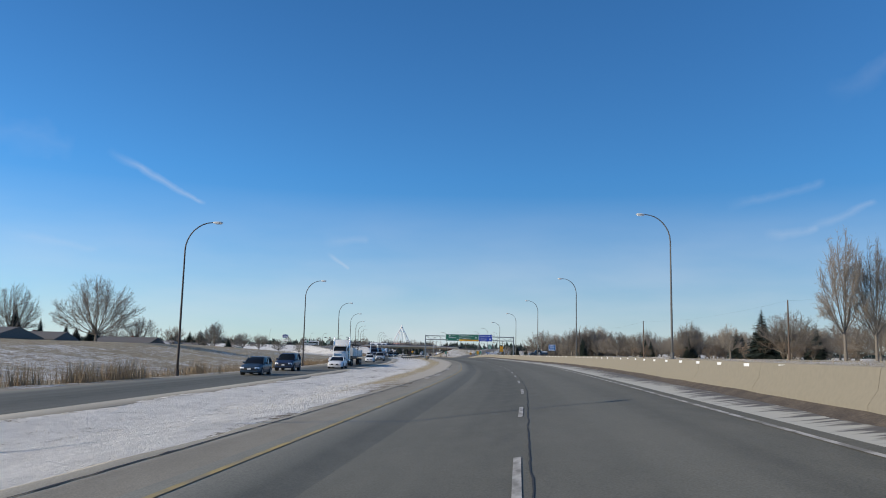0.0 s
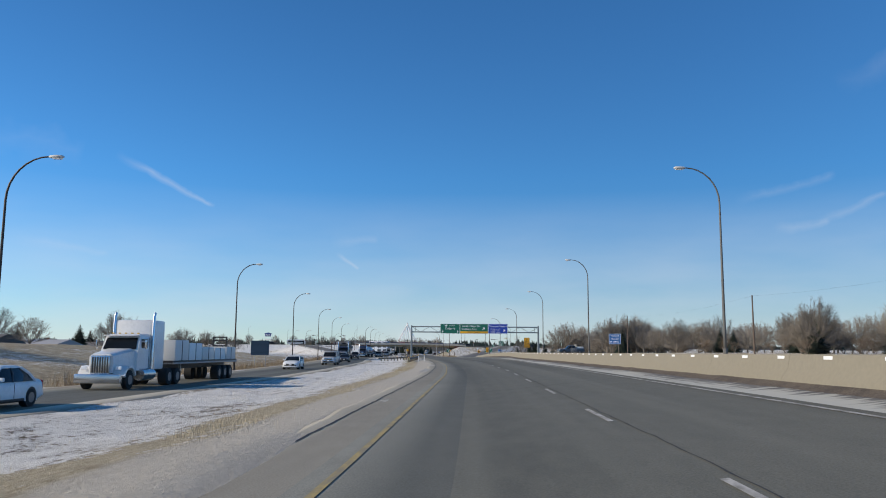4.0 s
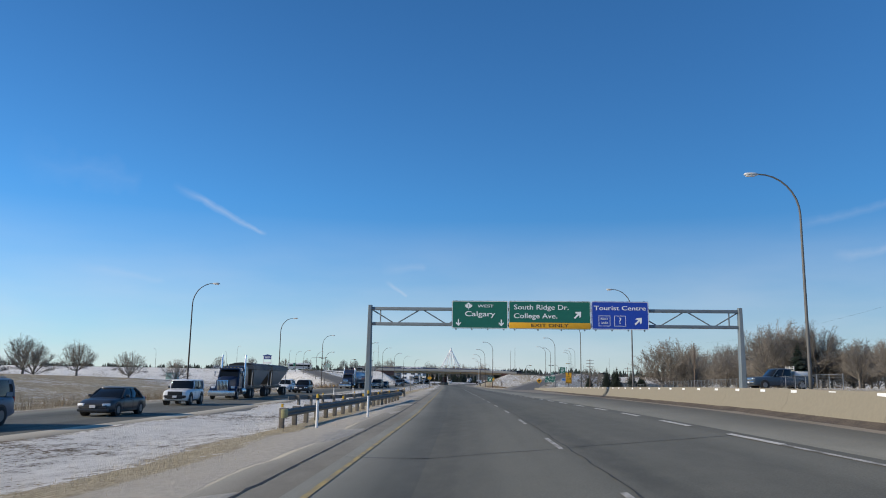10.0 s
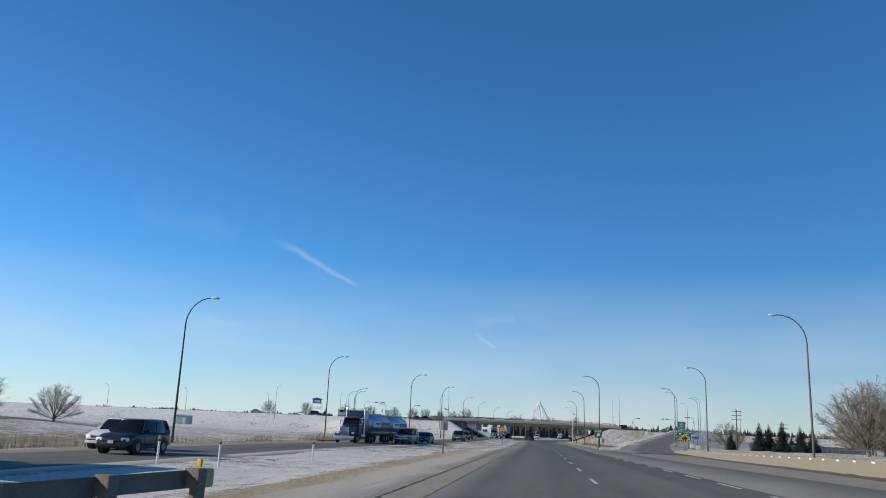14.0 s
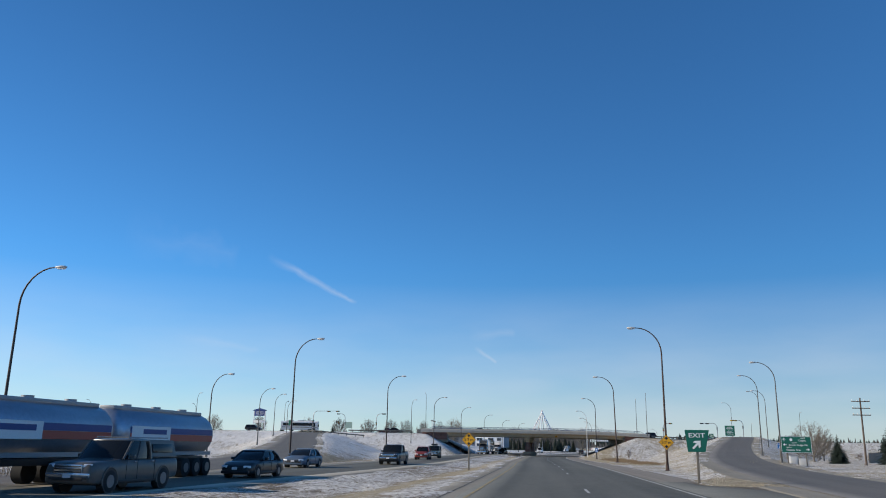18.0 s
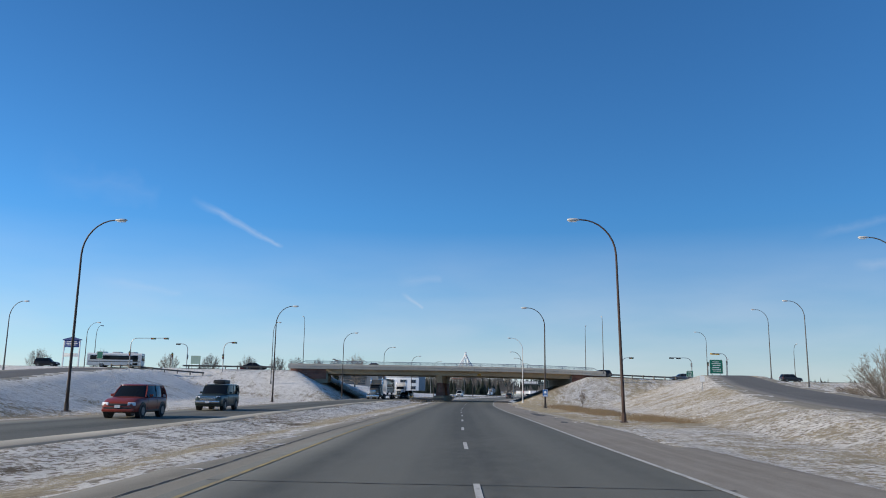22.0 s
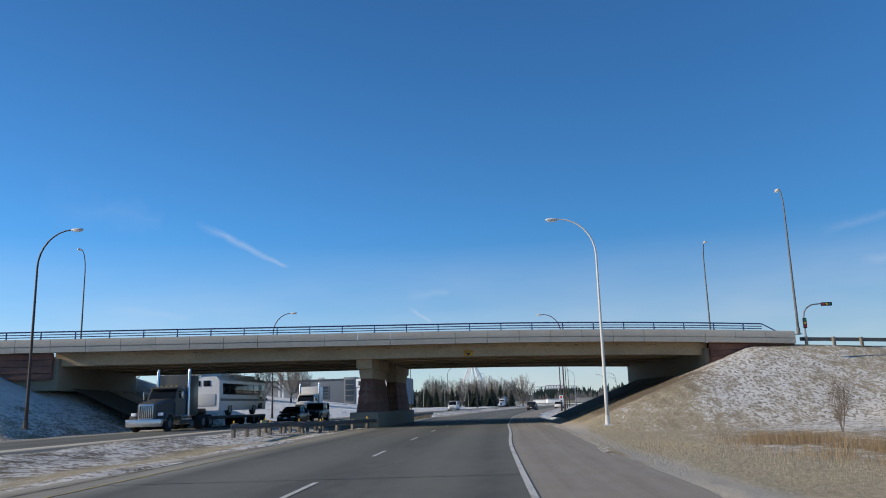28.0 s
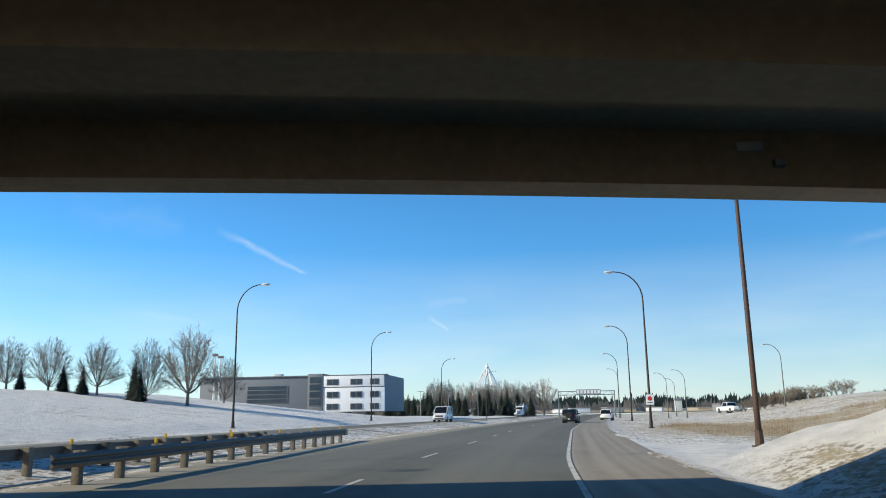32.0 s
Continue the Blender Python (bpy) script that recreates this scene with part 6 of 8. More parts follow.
    part("front_bumper", box((W * 0.86, 0.20, 0.17), (0, f + 0.06, zl + (0.32 if boxy else 0.10)), 0.06), CHROME if kind in ("pickup", "bigsuv") else (TRIM_BLACK if kind == "jeep" else mat), ob)
    part("rear_bumper", box((W * 0.9, 0.2, 0.2), (0, b - 0.05, zl + 0.22), 0.06), CHROME if kind == "pickup" else (TRIM_BLACK if kind == "jeep" else mat), ob)
    for yy in (f - 0.055, b + 0.06):
        part("number_plate", box((0.3, 0.012, 0.15), (0, yy, zl + 0.30)), PLATE, ob)
    part("wiper", tube([(-0.1, rows[0] * L + 0.03, belt - 0.005), (hw * 0.6, rows[0] * L + 0.10, belt + 0.02)], 0.012, 4), TRIM_BLACK, ob)
    part("underbody", box((W * 0.8, L * 0.84, 0.16), (0, 0, zl + 0.04)), TRIM_BLACK, ob)
    if kind == "pickup":
        part("cargo_bed", box((W * 0.80, L * 0.29, 0.04), (0, 0.335 * L, belt + 0.022), 0.01), TRIM_BLACK, ob, "dark open cargo bed")
        for s in (-1, 1):
            part("bed_rail", box((0.10, L * 0.31, 0.05), (s * hw * 0.88, 0.335 * L, belt + 0.03), 0.02), mat, ob)
            part("bed_gap", box((0.014, 0.03, belt - zl - 0.1), (s * (hw - 0.001), 0.182 * L, (belt + zl) / 2)), TRIM_BLACK, ob)
    if "canopy" in extra:
        part("canopy", loft([[(-0.93, 0.13 * L, belt), (0.93, 0.13 * L, belt), (0.93, 0.49 * L, belt), (-0.93, 0.49 * L, belt)], [(-0.8, 0.13 * L, H), (0.8, 0.13 * L, H), (0.8, 0.46 * L, H - 0.02), (-0.8, 0.46 * L, H - 0.02)]]), mat, ob, "matching hard canopy with tinted side windows")
        for s in (-1, 1):
            part("canopy_window", box((0.02, 0.26 * L, 0.34), (s * 0.885, 0.30 * L, belt + 0.36), 0.01, turn=Matrix.Rotation(-s * 0.17, 3, "Y")), GLASS, ob)
    if "rack" in extra:
        for s in (-1, 1):
            part("roof_bar", tube([(s * 0.66, -0.08 * L, H + 0.07), (s * 0.66, 0.42 * L, H + 0.07)], 0.025, 6), STEEL_GREY, ob)
        for a in (0.0, 0.2, 0.38):
            part("cross_bar", tube([(-0.66, a * L, H + 0.07), (0.66, a * L, H + 0.07)], 0.02, 6), STEEL_GREY, ob)
    if "box" in extra:
        part("roof_box", box((0.9, 1.6, 0.3), (0, 0.15 * L, H + 0.2), 0.1), TRIM_BLACK, ob, "black roof box")
    if "spare" in extra:
        o = part("spare_wheel", tube([(0, 0, 0), (0, 0.2, 0)], 0.38, 18), TYRE, ob)
        o.matrix_local = pose(0, b - 0.02, belt - 0.12)
    if "crate" in extra:
        part("crate", box((1.5, 1.6, 0.5), (0, 0.34 * L, belt + 0.24), 0.03), POST_WHITE, ob, "white crate in the bed")
        bm = bmesh.new()
        for v in (0.6, 0.75, 0.9):
            box((1.5, 0.04, 0.04), (0, 0.2 * L, belt + v), bm=bm)
        for u in (-0.73, 0.0, 0.73):
            box((0.04, 0.04, 0.5), (u, 0.2 * L, belt + 0.7), bm=bm)
        part("headache_rack", bm, POST_WHITE, ob, "white steel rack")
    return ob


CARS = (("station_wagon", "wagon", "teal", -14.9, 65.6, "old teal station wagon in the oncoming lane", "car", ""),
        ("suv", "suv", "navy", -15.2, 81.0, "dark blue crossover with its lights on", "car", ""),
        ("sports_coupe", "sedan", "white", -12.0, 96.0, "low white sedan in the oncoming lane", "car", ""),
        ("hatchback", "hatch", "white", -13.6, 157.6, "white hatchback with dark windows", "car", ""),
        ("pickup_truck", "pickup", "silver", -13.8, 185.8, "silver crew-cab pickup truck with chrome bumper", "pickup truck", ""),
        ("suv", "bigsuv", "steel", -16.0, 202.6, "grey-blue sport utility vehicle with a roof rack", "car", "rack"),
        ("sedan", "sedan", "charcoal", -15.6, 214.6, "dark grey four-door sedan", "car", ""),
        ("off_roader", "jeep", "white", -18.4, 231.0, "white boxy off-roader with black trim", "car", "spare"),
        ("suv", "suv", "black", -21.9, 281.0, "black crossover behind the grain truck", "car", ""),
        ("suv", "suv", "white", -25.6, 285.5, "white crossover in the outer oncoming lane", "car", ""),
        ("pickup_truck", "pickup", "pewter", -21.1, 341.3, "pewter pickup truck with a canopy and roof rack", "pickup truck", "canopy rack"),
        ("sedan", "sedan", "black", -21.7, 355.6, "black four-door sedan with a mesh grille", "car", ""),
        ("suv", "suv", "red", -26.6, 424.0, "dark red crossover in the outer lane", "car", ""),
        ("pickup_truck", "pickup", "charcoal", -22.9, 392.6, "dark crew-cab pickup truck with chrome grille", "pickup truck", ""),
        ("sedan", "sedan", "steel", -26.4, 376.0, "grey-blue sedan in the outer lane", "car", ""),
        ("suv", "bigsuv", "green", -28.4, 440.6, "dark green sport utility vehicle with a roof box", "car", "box"),
        ("off_roader", "jeep", "charcoal", -31.0, 565.0, "dark off-roader behind the trucks", "car", "spare"),
        ("sedan", "sedan", "black", -30.5, 555.4, "black sedan under the bridge", "car", ""),
        ("cargo_van", "van", "white", -26.6, 668.0, "white cargo van beyond the bridge", "van", ""))
for nm, kind, col, x, y, lab, cat, ex in CARS:
    t = math.degrees(math.atan2(opp_near(y + 3) - opp_near(y - 3), 6))
    car(nm, kind, col, x, y, -t, lab, cat, ex)
car("suv", "jeep", "charcoal", -8.6, 660, 172, "dark boxy sport utility vehicle ahead in the lane", "car", "spare rack", z=-0.75)
car("hatchback", "suv", "white", -1.6, 692, 170, "white crossover on the merging lane", "car", z=-0.75)
car("pickup_truck", "pickup", "white", 22, 708, 200, "white pickup truck on the side road", "pickup truck", z=ground_z(22, 708) + 0.02)
car("pickup_truck", "pickup", "teal", 31.6, 250, -80, "parked dark grey-blue pickup truck with a white crate in its bed", "pickup truck", "crate", z=ground_z(31.6, 250) + 0.02)


def over_z(x):
    return 5.45 + sag(x) * 0.55 + 0.55 * (1 - step(0, 40, abs(x + 18)))


for x, v, kind, col, lab, face in ((-62, -5, "sedan", "black", "black car at the bridge end", 100), (-37, -5.5, "sedan", "charcoal", "dark car crossing the bridge", 100), (14, 3, "suv", "black", "black car beyond the railing", -80),
                                   (30, -4, "sedan", "steel", "grey car at the junction", -80), (56, -3, "suv", "charcoal", "dark car on the road over the bridge", 100), (-104, -3, "suv", "black", "black van-like car on the upper road", 100),
                                   (-128, 3, "sedan", "silver", "silver car on the upper road", 100), (-66, 22, "pickup", "maroon", "dark red pickup truck on the bank road", 100)):
    car("car" if kind != "pickup" else "pickup_truck", kind, col, x + v * CN.x, cross_y(x) + v * CN.y, face, lab, "car", z=max(over_z(x), ground_z(x + v * CN.x, cross_y(x) + v * CN.y)) + 0.02)


def axle(ob, y, hw=1.22, r=0.5, dual=True):
    for s in (-1, 1):
        wheel(ob, s * (hw - (0.28 if dual else 0.15)), y, r, 0.55 if dual else 0.3, RIM, 0.56)


def tractor(x, y, turn, color, label, z=None, tall=True):
    """A long-nosed highway tractor: nose at -y, fifth wheel at the rear."""
    ob = empty("semi_tractor", pose(x, y, opp_z(y) + 0.025 if z is None else z, 0, 0, turn), label, "truck")
    mat = PAINTS[color]
    # hood narrows to a tall grille
    part("hood", loft([[(-0.62, 0.15, 0.85), (0.62, 0.15, 0.85), (0.62, 0.15, 1.72), (0.45, 0.15, 1.84), (-0.45, 0.15, 1.84), (-0.62, 0.15, 1.72)],
                       [(-0.85, 2.3, 0.85), (0.85, 2.3, 0.85), (0.85, 2.3, 2.0), (0.65, 2.3, 2.14), (-0.65, 2.3, 2.14), (-0.85, 2.3, 2.0)]]), mat, ob)
    part("grille", box((1.0, 0.12, 0.98), (0, 0.1, 1.28), 0.04), CHROME, ob, "tall chrome grille")
    for k in range(7):
        part("grille_bar", box((0.05, 0.04, 0.8), (-0.39 + k * 0.13, 0.03, 1.28)), TRIM_BLACK, ob)
    part("bumper", box((2.4, 0.3, 0.48), (0, -0.1, 0.58), 0.06), CHROME, ob, "chrome bumper")
    part("cab", loft([[(-1.0, 2.2, 0.95), (1.0, 2.2, 0.95), (1.0, 3.9, 0.95), (-1.0, 3.9, 0.95)], [(-1.02, 2.25, 2.05), (1.02, 2.25, 2.05), (1.02, 3.9, 2.05), (-1.02, 3.9, 2.05)],
                      [(-0.95, 2.62, 2.78), (0.95, 2.62, 2.78), (0.98, 3.9, 2.82), (-0.98, 3.9, 2.82)], [(-0.8, 2.85, 2.92), (0.8, 2.85, 2.92), (0.9, 3.9, 2.95), (-0.9, 3.9, 2.95)]]), mat, ob)
    part("windscreen", loft([[(-0.9, 2.2, 2.1), (0.9, 2.2, 2.1), (0.84, 2.56, 2.72), (-0.84, 2.56, 2.72)], [(-0.9, 2.3, 2.1), (0.9, 2.3, 2.1), (0.84, 2.66, 2.72), (-0.84, 2.66, 2.72)]]), GLASS, ob, "dark windscreen")
    part("sun_visor", box((1.9, 0.34, 0.05), (0, 2.46, 2.84), 0.015), mat, ob)
    top = 3.75 if tall else 3.1
    part("sleeper", box((2.15, 1.9, top - 0.95), (0, 4.9, (top + 0.95) / 2), 0.14), mat, ob)
    for s in (-1, 1):
        part("side_window", box((0.03, 0.8, 0.5), (s * 1.01, 3.1, 2.4), 0.01), GLASS, ob)
        part("door_seam", box((0.02, 0.02, 1.7), (s * 1.02, 3.75, 1.9)), TRIM_BLACK, ob)
        part("fender", loft([[(s * (0.62 + 0.62 * a), 0.95 - 0.72 * math.cos(t), 0.62 + 0.62 * math.sin(t)) for a in (0, 1)] + [(s * (0.62 + 0.62 * a), 0.95 - 0.62 * math.cos(t), 0.55 + 0.58 * math.sin(t)) for a in (1, 0)] for t in np.linspace(0.15, 2.9, 8)]), mat, ob)
        part("exhaust_stack", tube([(s * 1.12, 4.0, 1.0), (s * 1.12, 4.0, 3.9), (s * 1.12, 4.12, 4.15)], [0.1, 0.085, 0.08], 10), CHROME, ob, "chrome exhaust stack")
        part("fuel_tank", tube([(s * 0.98, 2.6, 0.72), (s * 0.98, 4.2, 0.72)], 0.33, 14), CHROME, ob, "polished fuel tank")
        part("mirror", box((0.06, 0.16, 0.5), (s * 1.36, 2.45, 2.35), 0.02), CHROME, ob)
        part("mirror_arm", tube([(s * 1.02, 2.5, 2.5), (s * 1.36, 2.45, 2.5)], 0.02, 6), CHROME, ob)
        part("headlight", box((0.34, 0.14, 0.2), (s * 0.9, 0.25, 1.12), 0.04), LENS, ob, "clear headlight")
        part("mud_flap", box((0.6, 0.03, 0.6), (s * 0.9, 8.35, 0.5)), TRIM_BLACK, ob)
    for k in range(5):
        part("marker_lamp", box((0.12, 0.1, 0.06), (-0.7 + 0.35 * k, 2.95, 2.97), 0.02), LAMP_AMBER, ob)
    part("chassis", box((0.9, 7.6, 0.26), (0, 4.4, 0.85), 0.02), TRIM_BLACK, ob)
    part("fifth_wheel", box((1.1, 1.2, 0.14), (0, 7.1, 1.15), 0.04), TRIM_BLACK, ob)
    axle(ob, 0.95, dual=False)
    axle(ob, 6.5)
    axle(ob, 7.8)
    return ob


def trailer(name, x, y, turn, label, build, z=None):
    ob = empty(name, pose(x, y, opp_z(y) + 0.025 if z is None else z, 0, 0, turn), label, "trailer")
    build(ob)
    return ob


def way_at(y0, dist, off, z=None):
    """A place on the oncoming carriageway dist metres behind y0, and the road's turn there."""
    y = y0 + dist
    return opp_near(y) + off, y, -math.degrees(math.atan2(opp_near(y + 3) - opp_near(y - 3), 6))


def flatbed(ob):
    part("deck", box((2.5, 13.2, 0.18), (0, 6.6, 1.32), 0.02), TRIM_BLACK, ob)
    part("side_rail", box((2.56, 13.2, 0.1), (0, 6.6, 1.26), 0.01), STEEL_GREY, ob)
    part("beam", box((0.8, 12.6, 0.36), (0, 6.6, 1.05), 0.02), TRIM_BLACK, ob)
    for k, (yy, l, h) in enumerate(((1.5, 2.3, 1.25), (4.0, 2.4, 1.1), (6.6, 2.4, 0.85), (9.2, 2.4, 0.8), (11.8, 2.2, 0.9))):
        for u in (-0.62, 0.62):
            part("lumber_pack", box((1.2, l, h), (u, yy, 1.42 + h / 2), 0.02), POST_WHITE if k % 2 else LAMP_WHITE, ob, "white-wrapped bundle of boards")
            part("strap", box((1.24, 0.06, h + 0.04), (u, yy, 1.42 + h / 2)), TRIM_BLACK, ob)
    bm = bmesh.new()
    for u in (-0.5, 0.5):
        box((0.12, 0.12, 1.2), (u, 12.9, 2.5), bm=bm)
    for v in (2.4, 2.8, 3.05):
        box((1.1, 0.1, 0.1), (0, 12.9, v), bm=bm)
    part("forklift_mast", bm, TRIM_BLACK, ob, "black forklift mast carried at the rear")
    for yy in (9.2, 10.5, 11.8):
        axle(ob, yy)
    for s in (-1, 1):
        part("landing_leg", box((0.14, 0.14, 0.8), (s * 0.7, 2.6, 0.8), 0.01), STEEL_GREY, ob)


def hopper(ob):
    w = 1.28
    part("hopper_body", loft([[(-w * 0.55, 3.0, 1.2), (w * 0.55, 3.0, 1.2), (w * 0.55, 6.2, 1.2), (-w * 0.55, 6.2, 1.2)], [(-w, 0.3, 2.9), (w, 0.3, 2.9), (w, 8.9, 2.9), (-w, 8.9, 2.9)], [(-w, 0.2, 3.3), (w, 0.2, 3.3), (w, 9.0, 3.3), (-w, 9.0, 3.3)]]), TANK_GREY, ob, "dark ribbed hopper body")
    for k in range(16):
        for s in (-1, 1):
            part("rib", box((0.05, 0.07, 0.5), (s * (w + 0.005), 0.5 + k * 0.55, 3.05), 0.01), TANK_GREY, ob)
    part("tarpaulin", loft([[(-w, yy, 3.3), (-w * 0.5, yy, 3.48), (0, yy, 3.54), (w * 0.5, yy, 3.48), (w, yy, 3.3), (w, yy, 3.27), (-w, yy, 3.27)] for yy in (0.2, 4.5, 9.0)]), TARP, ob, "black rolled tarpaulin cover")
    part("frame", box((1.0, 8.8, 0.3), (0, 4.6, 1.0), 0.02), TRIM_BLACK, ob)
    for yy in (0.5, 8.7):
        for s in (-1, 1):
            part("end_strut", tube([(s * 1.05, yy, 1.1), (s * 1.15, yy, 3.2)], 0.05, 6), STEEL_GREY, ob)
    for yy in (7.1, 8.35):
        axle(ob, yy)


def barrel(ob, length, r, zc, mat, flat=1.0):
    rings = []
    for u, k in ((0.0, 0.55), (0.12, 0.86), (0.35, 1.0), (length - 0.35, 1.0), (length - 0.12, 0.86), (length, 0.55)):
        rings.append([(r * k * math.cos(a), u, zc + r * k * flat * math.sin(a)) for a in (2 * math.pi * j / 20 for j in range(20))])
    return part("tank", loft(rings), mat, ob, smooth=False)


def bulk_tank(ob):
    barrel(ob, 7.2, 1.28, 2.4, TANK_GREY)
    part("cone", loft([[(-0.3, 3.2, 0.7), (0.3, 3.2, 0.7), (0.3, 4.0, 0.7), (-0.3, 4.0, 0.7)], [(-1.0, 1.2, 1.75), (1.0, 1.2, 1.75), (1.0, 6.0, 1.75), (-1.0, 6.0, 1.75)]]), TANK_GREY, ob)
    part("catwalk", box((0.6, 5.8, 0.05), (0, 3.6, 3.74)), STEEL_GREY, ob)
    for k in range(8):
        part("rail_post", tube([(0.4 * (1 if k % 2 else -1), 0.8 + 0.8 * k, 3.7), (0.4 * (1 if k % 2 else -1), 0.8 + 0.8 * k, 3.98)], 0.02, 5), STEEL_GREY, ob)
    part("hose", tube([(-0.5, 0.1, 1.6), (-0.5, -0.12, 2.4), (0, -0.14, 2.9), (0.5, -0.12, 2.4), (0.5, 0.1, 1.6)], 0.07, 8), POST_WHITE, ob, "white discharge hose")
    part("frame", box((1.0, 7.4, 0.26), (0, 3.7, 0.95), 0.02), TRIM_BLACK, ob)
    for yy in (5.4, 6.6):
        axle(ob, yy)


def fuel_tank(ob):
    barrel(ob, 9.6, 1.22, 2.25, TANK_STEEL, 0.95)
    for s in (-1, 1):
        part("blue_band", box((0.02, 8.4, 0.3), (s * 1.225, 4.9, 2.38)), SIGN_NAVY, ob)
        part("red_band", box((0.02, 8.4, 0.34), (s * 1.225, 4.9, 2.05)), TANK_RED, ob)
        part("name_panel", box((0.03, 3.6, 0.72), (s * 1.225, 2.6, 2.22)), POST_WHITE, ob, "white panel with dark bars")
        part("name_bar", box((0.04, 2.2, 0.24), (s * 1.227, 2.9, 2.32)), SIGN_NAVY, ob)
        part("side_skirt", box((0.03, 9.0, 0.2), (s * 1.1, 4.8, 1.25)), STEEL_GREY, ob)
    part("catwalk", box((0.8, 8.8, 0.18), (0, 4.8, 3.44), 0.03), STEEL_GREY, ob)
    for yy in (2.0, 4.8, 7.6):
        part("hatch", tube([(0, yy, 3.5), (0, yy, 3.64)], 0.26, 12), STEEL_GREY, ob)
    part("frame", box((1.0, 9.6, 0.3), (0, 4.8, 0.95), 0.02), TRIM_BLACK, ob)
    for yy in (6.4, 7.6, 8.8):
        axle(ob, yy)


def city_bus(ob, z=0.0, backwards=False):
    """The body of a white city bus; nose at y 0, 11 m long."""
    part("body", loft([[(-1.2, yy, z + 0.4), (1.2, yy, z + 0.4), (1.25, yy, z + 1.0), (1.22, yy, z + 2.7), (1.0, yy, z + 2.95), (-1.0, yy, z + 2.95), (-1.22, yy, z + 2.7), (-1.25, yy, z + 1.0)] for yy in (0.06, 0.3, 5.5, 10.8, 11.0)]), PAINTS["white"], ob)
    for s in (-1, 1):
        part("side_window", box((0.05, 9.6, 0.85), (s * 1.222, 5.6, z + 2.02), 0.02), GLASS, ob, "dark window band")
        for k in range(6):
            part("window_post", box((0.06, 0.05, 0.85), (s * 1.224, 2.2 + 1.38 * k, z + 2.02)), TRIM_BLACK, ob)
        part("door", box((0.05, 1.0, 2.0), (s * 1.222, 1.3 if not backwards else 9.6, z + 1.5), 0.02), GLASS, ob, "dark glazed door")
        part("skirt_band", box((0.02, 10.4, 0.18), (s * 1.25, 5.5, z + 1.2)), TANK_GREY, ob)
    for yy in (0.04, 11.02):
        if backwards and yy < 1:
            for u in (-0.55, 0.25):
                part("rear_window", box((0.55, 0.04, 0.42), (u, yy, z + 2.45), 0.03), GLASS, ob)
            part("engine_hatch", box((1.9, 0.04, 0.9), (0, yy, z + 1.2), 0.03), LAMP_WHITE, ob)
            continue
        part("end_window", box((2.1, 0.04, 1.1), (0, yy, z + 1.95), 0.04), GLASS, ob)
    for k in range(3):
        part("roof_unit", box((1.7, 1.7, 0.3), (0, 2.2 + 3.1 * k, z + 3.08), 0.08), LAMP_WHITE, ob)
    for yy in (2.4, 8.0):
        for s in (-1, 1):
            wheel(ob, s * 1.08, yy, 0.48, 0.3)


def lowbed(ob):
    part("deck", box((2.5, 13, 0.22), (0, 6.8, 0.75), 0.02), TRIM_BLACK, ob)
    part("gooseneck", box((1.1, 2.6, 0.3), (0, 0.2, 1.3), 0.03), TRIM_BLACK, ob)
    part("gooseneck_riser", box((1.1, 0.3, 0.7), (0, 1.4, 1.05), 0.03), TRIM_BLACK, ob)
    for yy in (10.4, 11.7, 13.0):
        axle(ob, yy, r=0.42)


def truck(y0, off, color, label, loads, tall=True):
    x, y, t = way_at(y0, 0, off)
    tractor(x, y, t, color, label, tall=tall)
    run = 6.9
    for nm, lab, fn, length in loads:
        x, y, t = way_at(y0, run, off)
        trailer(nm, x, y, t, lab, fn)
        run += length


truck(109.0, -4.6, "white", "white long-nosed highway tractor with chrome stacks", (("flatbed_trailer", "black flatbed trailer loaded with wrapped boards", flatbed, 13),))
truck(244.0, -6.2, "navy", "dark blue long-nosed tractor with chrome bumper", (("hopper_trailer", "dark grain hopper trailer with a tarpaulin", hopper, 9.3), ("hopper_trailer", "second dark grain hopper trailer with a tarpaulin", hopper, 9)), tall=False)
truck(330.0, -7.2, "navy", "dark blue long-nosed tractor with a chrome grille", (("fuel_trailer", "steel fuel tank trailer with blue and red bands", fuel_tank, 10.0), ("fuel_trailer", "second steel fuel tank trailer with blue and red bands", fuel_tank, 9)), tall=True)
truck(533.6, -6.0, "pewter", "grey-brown long-nosed tractor with a wide chrome bumper", (("lowbed_trailer", "black lowbed trailer carrying a bus", lowbed, 13),))
x, y, t = way_at(533.6, 9.2, -6.0)
ob = empty("city_bus", pose(x, y, opp_z(y) + 0.91, 0, 0, t), "white city bus standing on a lowbed trailer", "bus")
city_bus(ob, backwards=True)
truck(569.0, -6.0, "white", "white highway tractor with a tall sleeper behind the pier", ())
truck(790.0, -6.0, "white", "white tractor far down the road", (("tank_trailer", "polished tank trailer far down the road", bulk_tank, 8),), tall=False)
# the bus on the upper road
ob = empty("city_bus", pose(-84, cross_y(-84) - 4, over_z(-84) + 0.05, 0, 0, 101), "white city bus on the road over the bridge", "bus")
city_bus(ob)

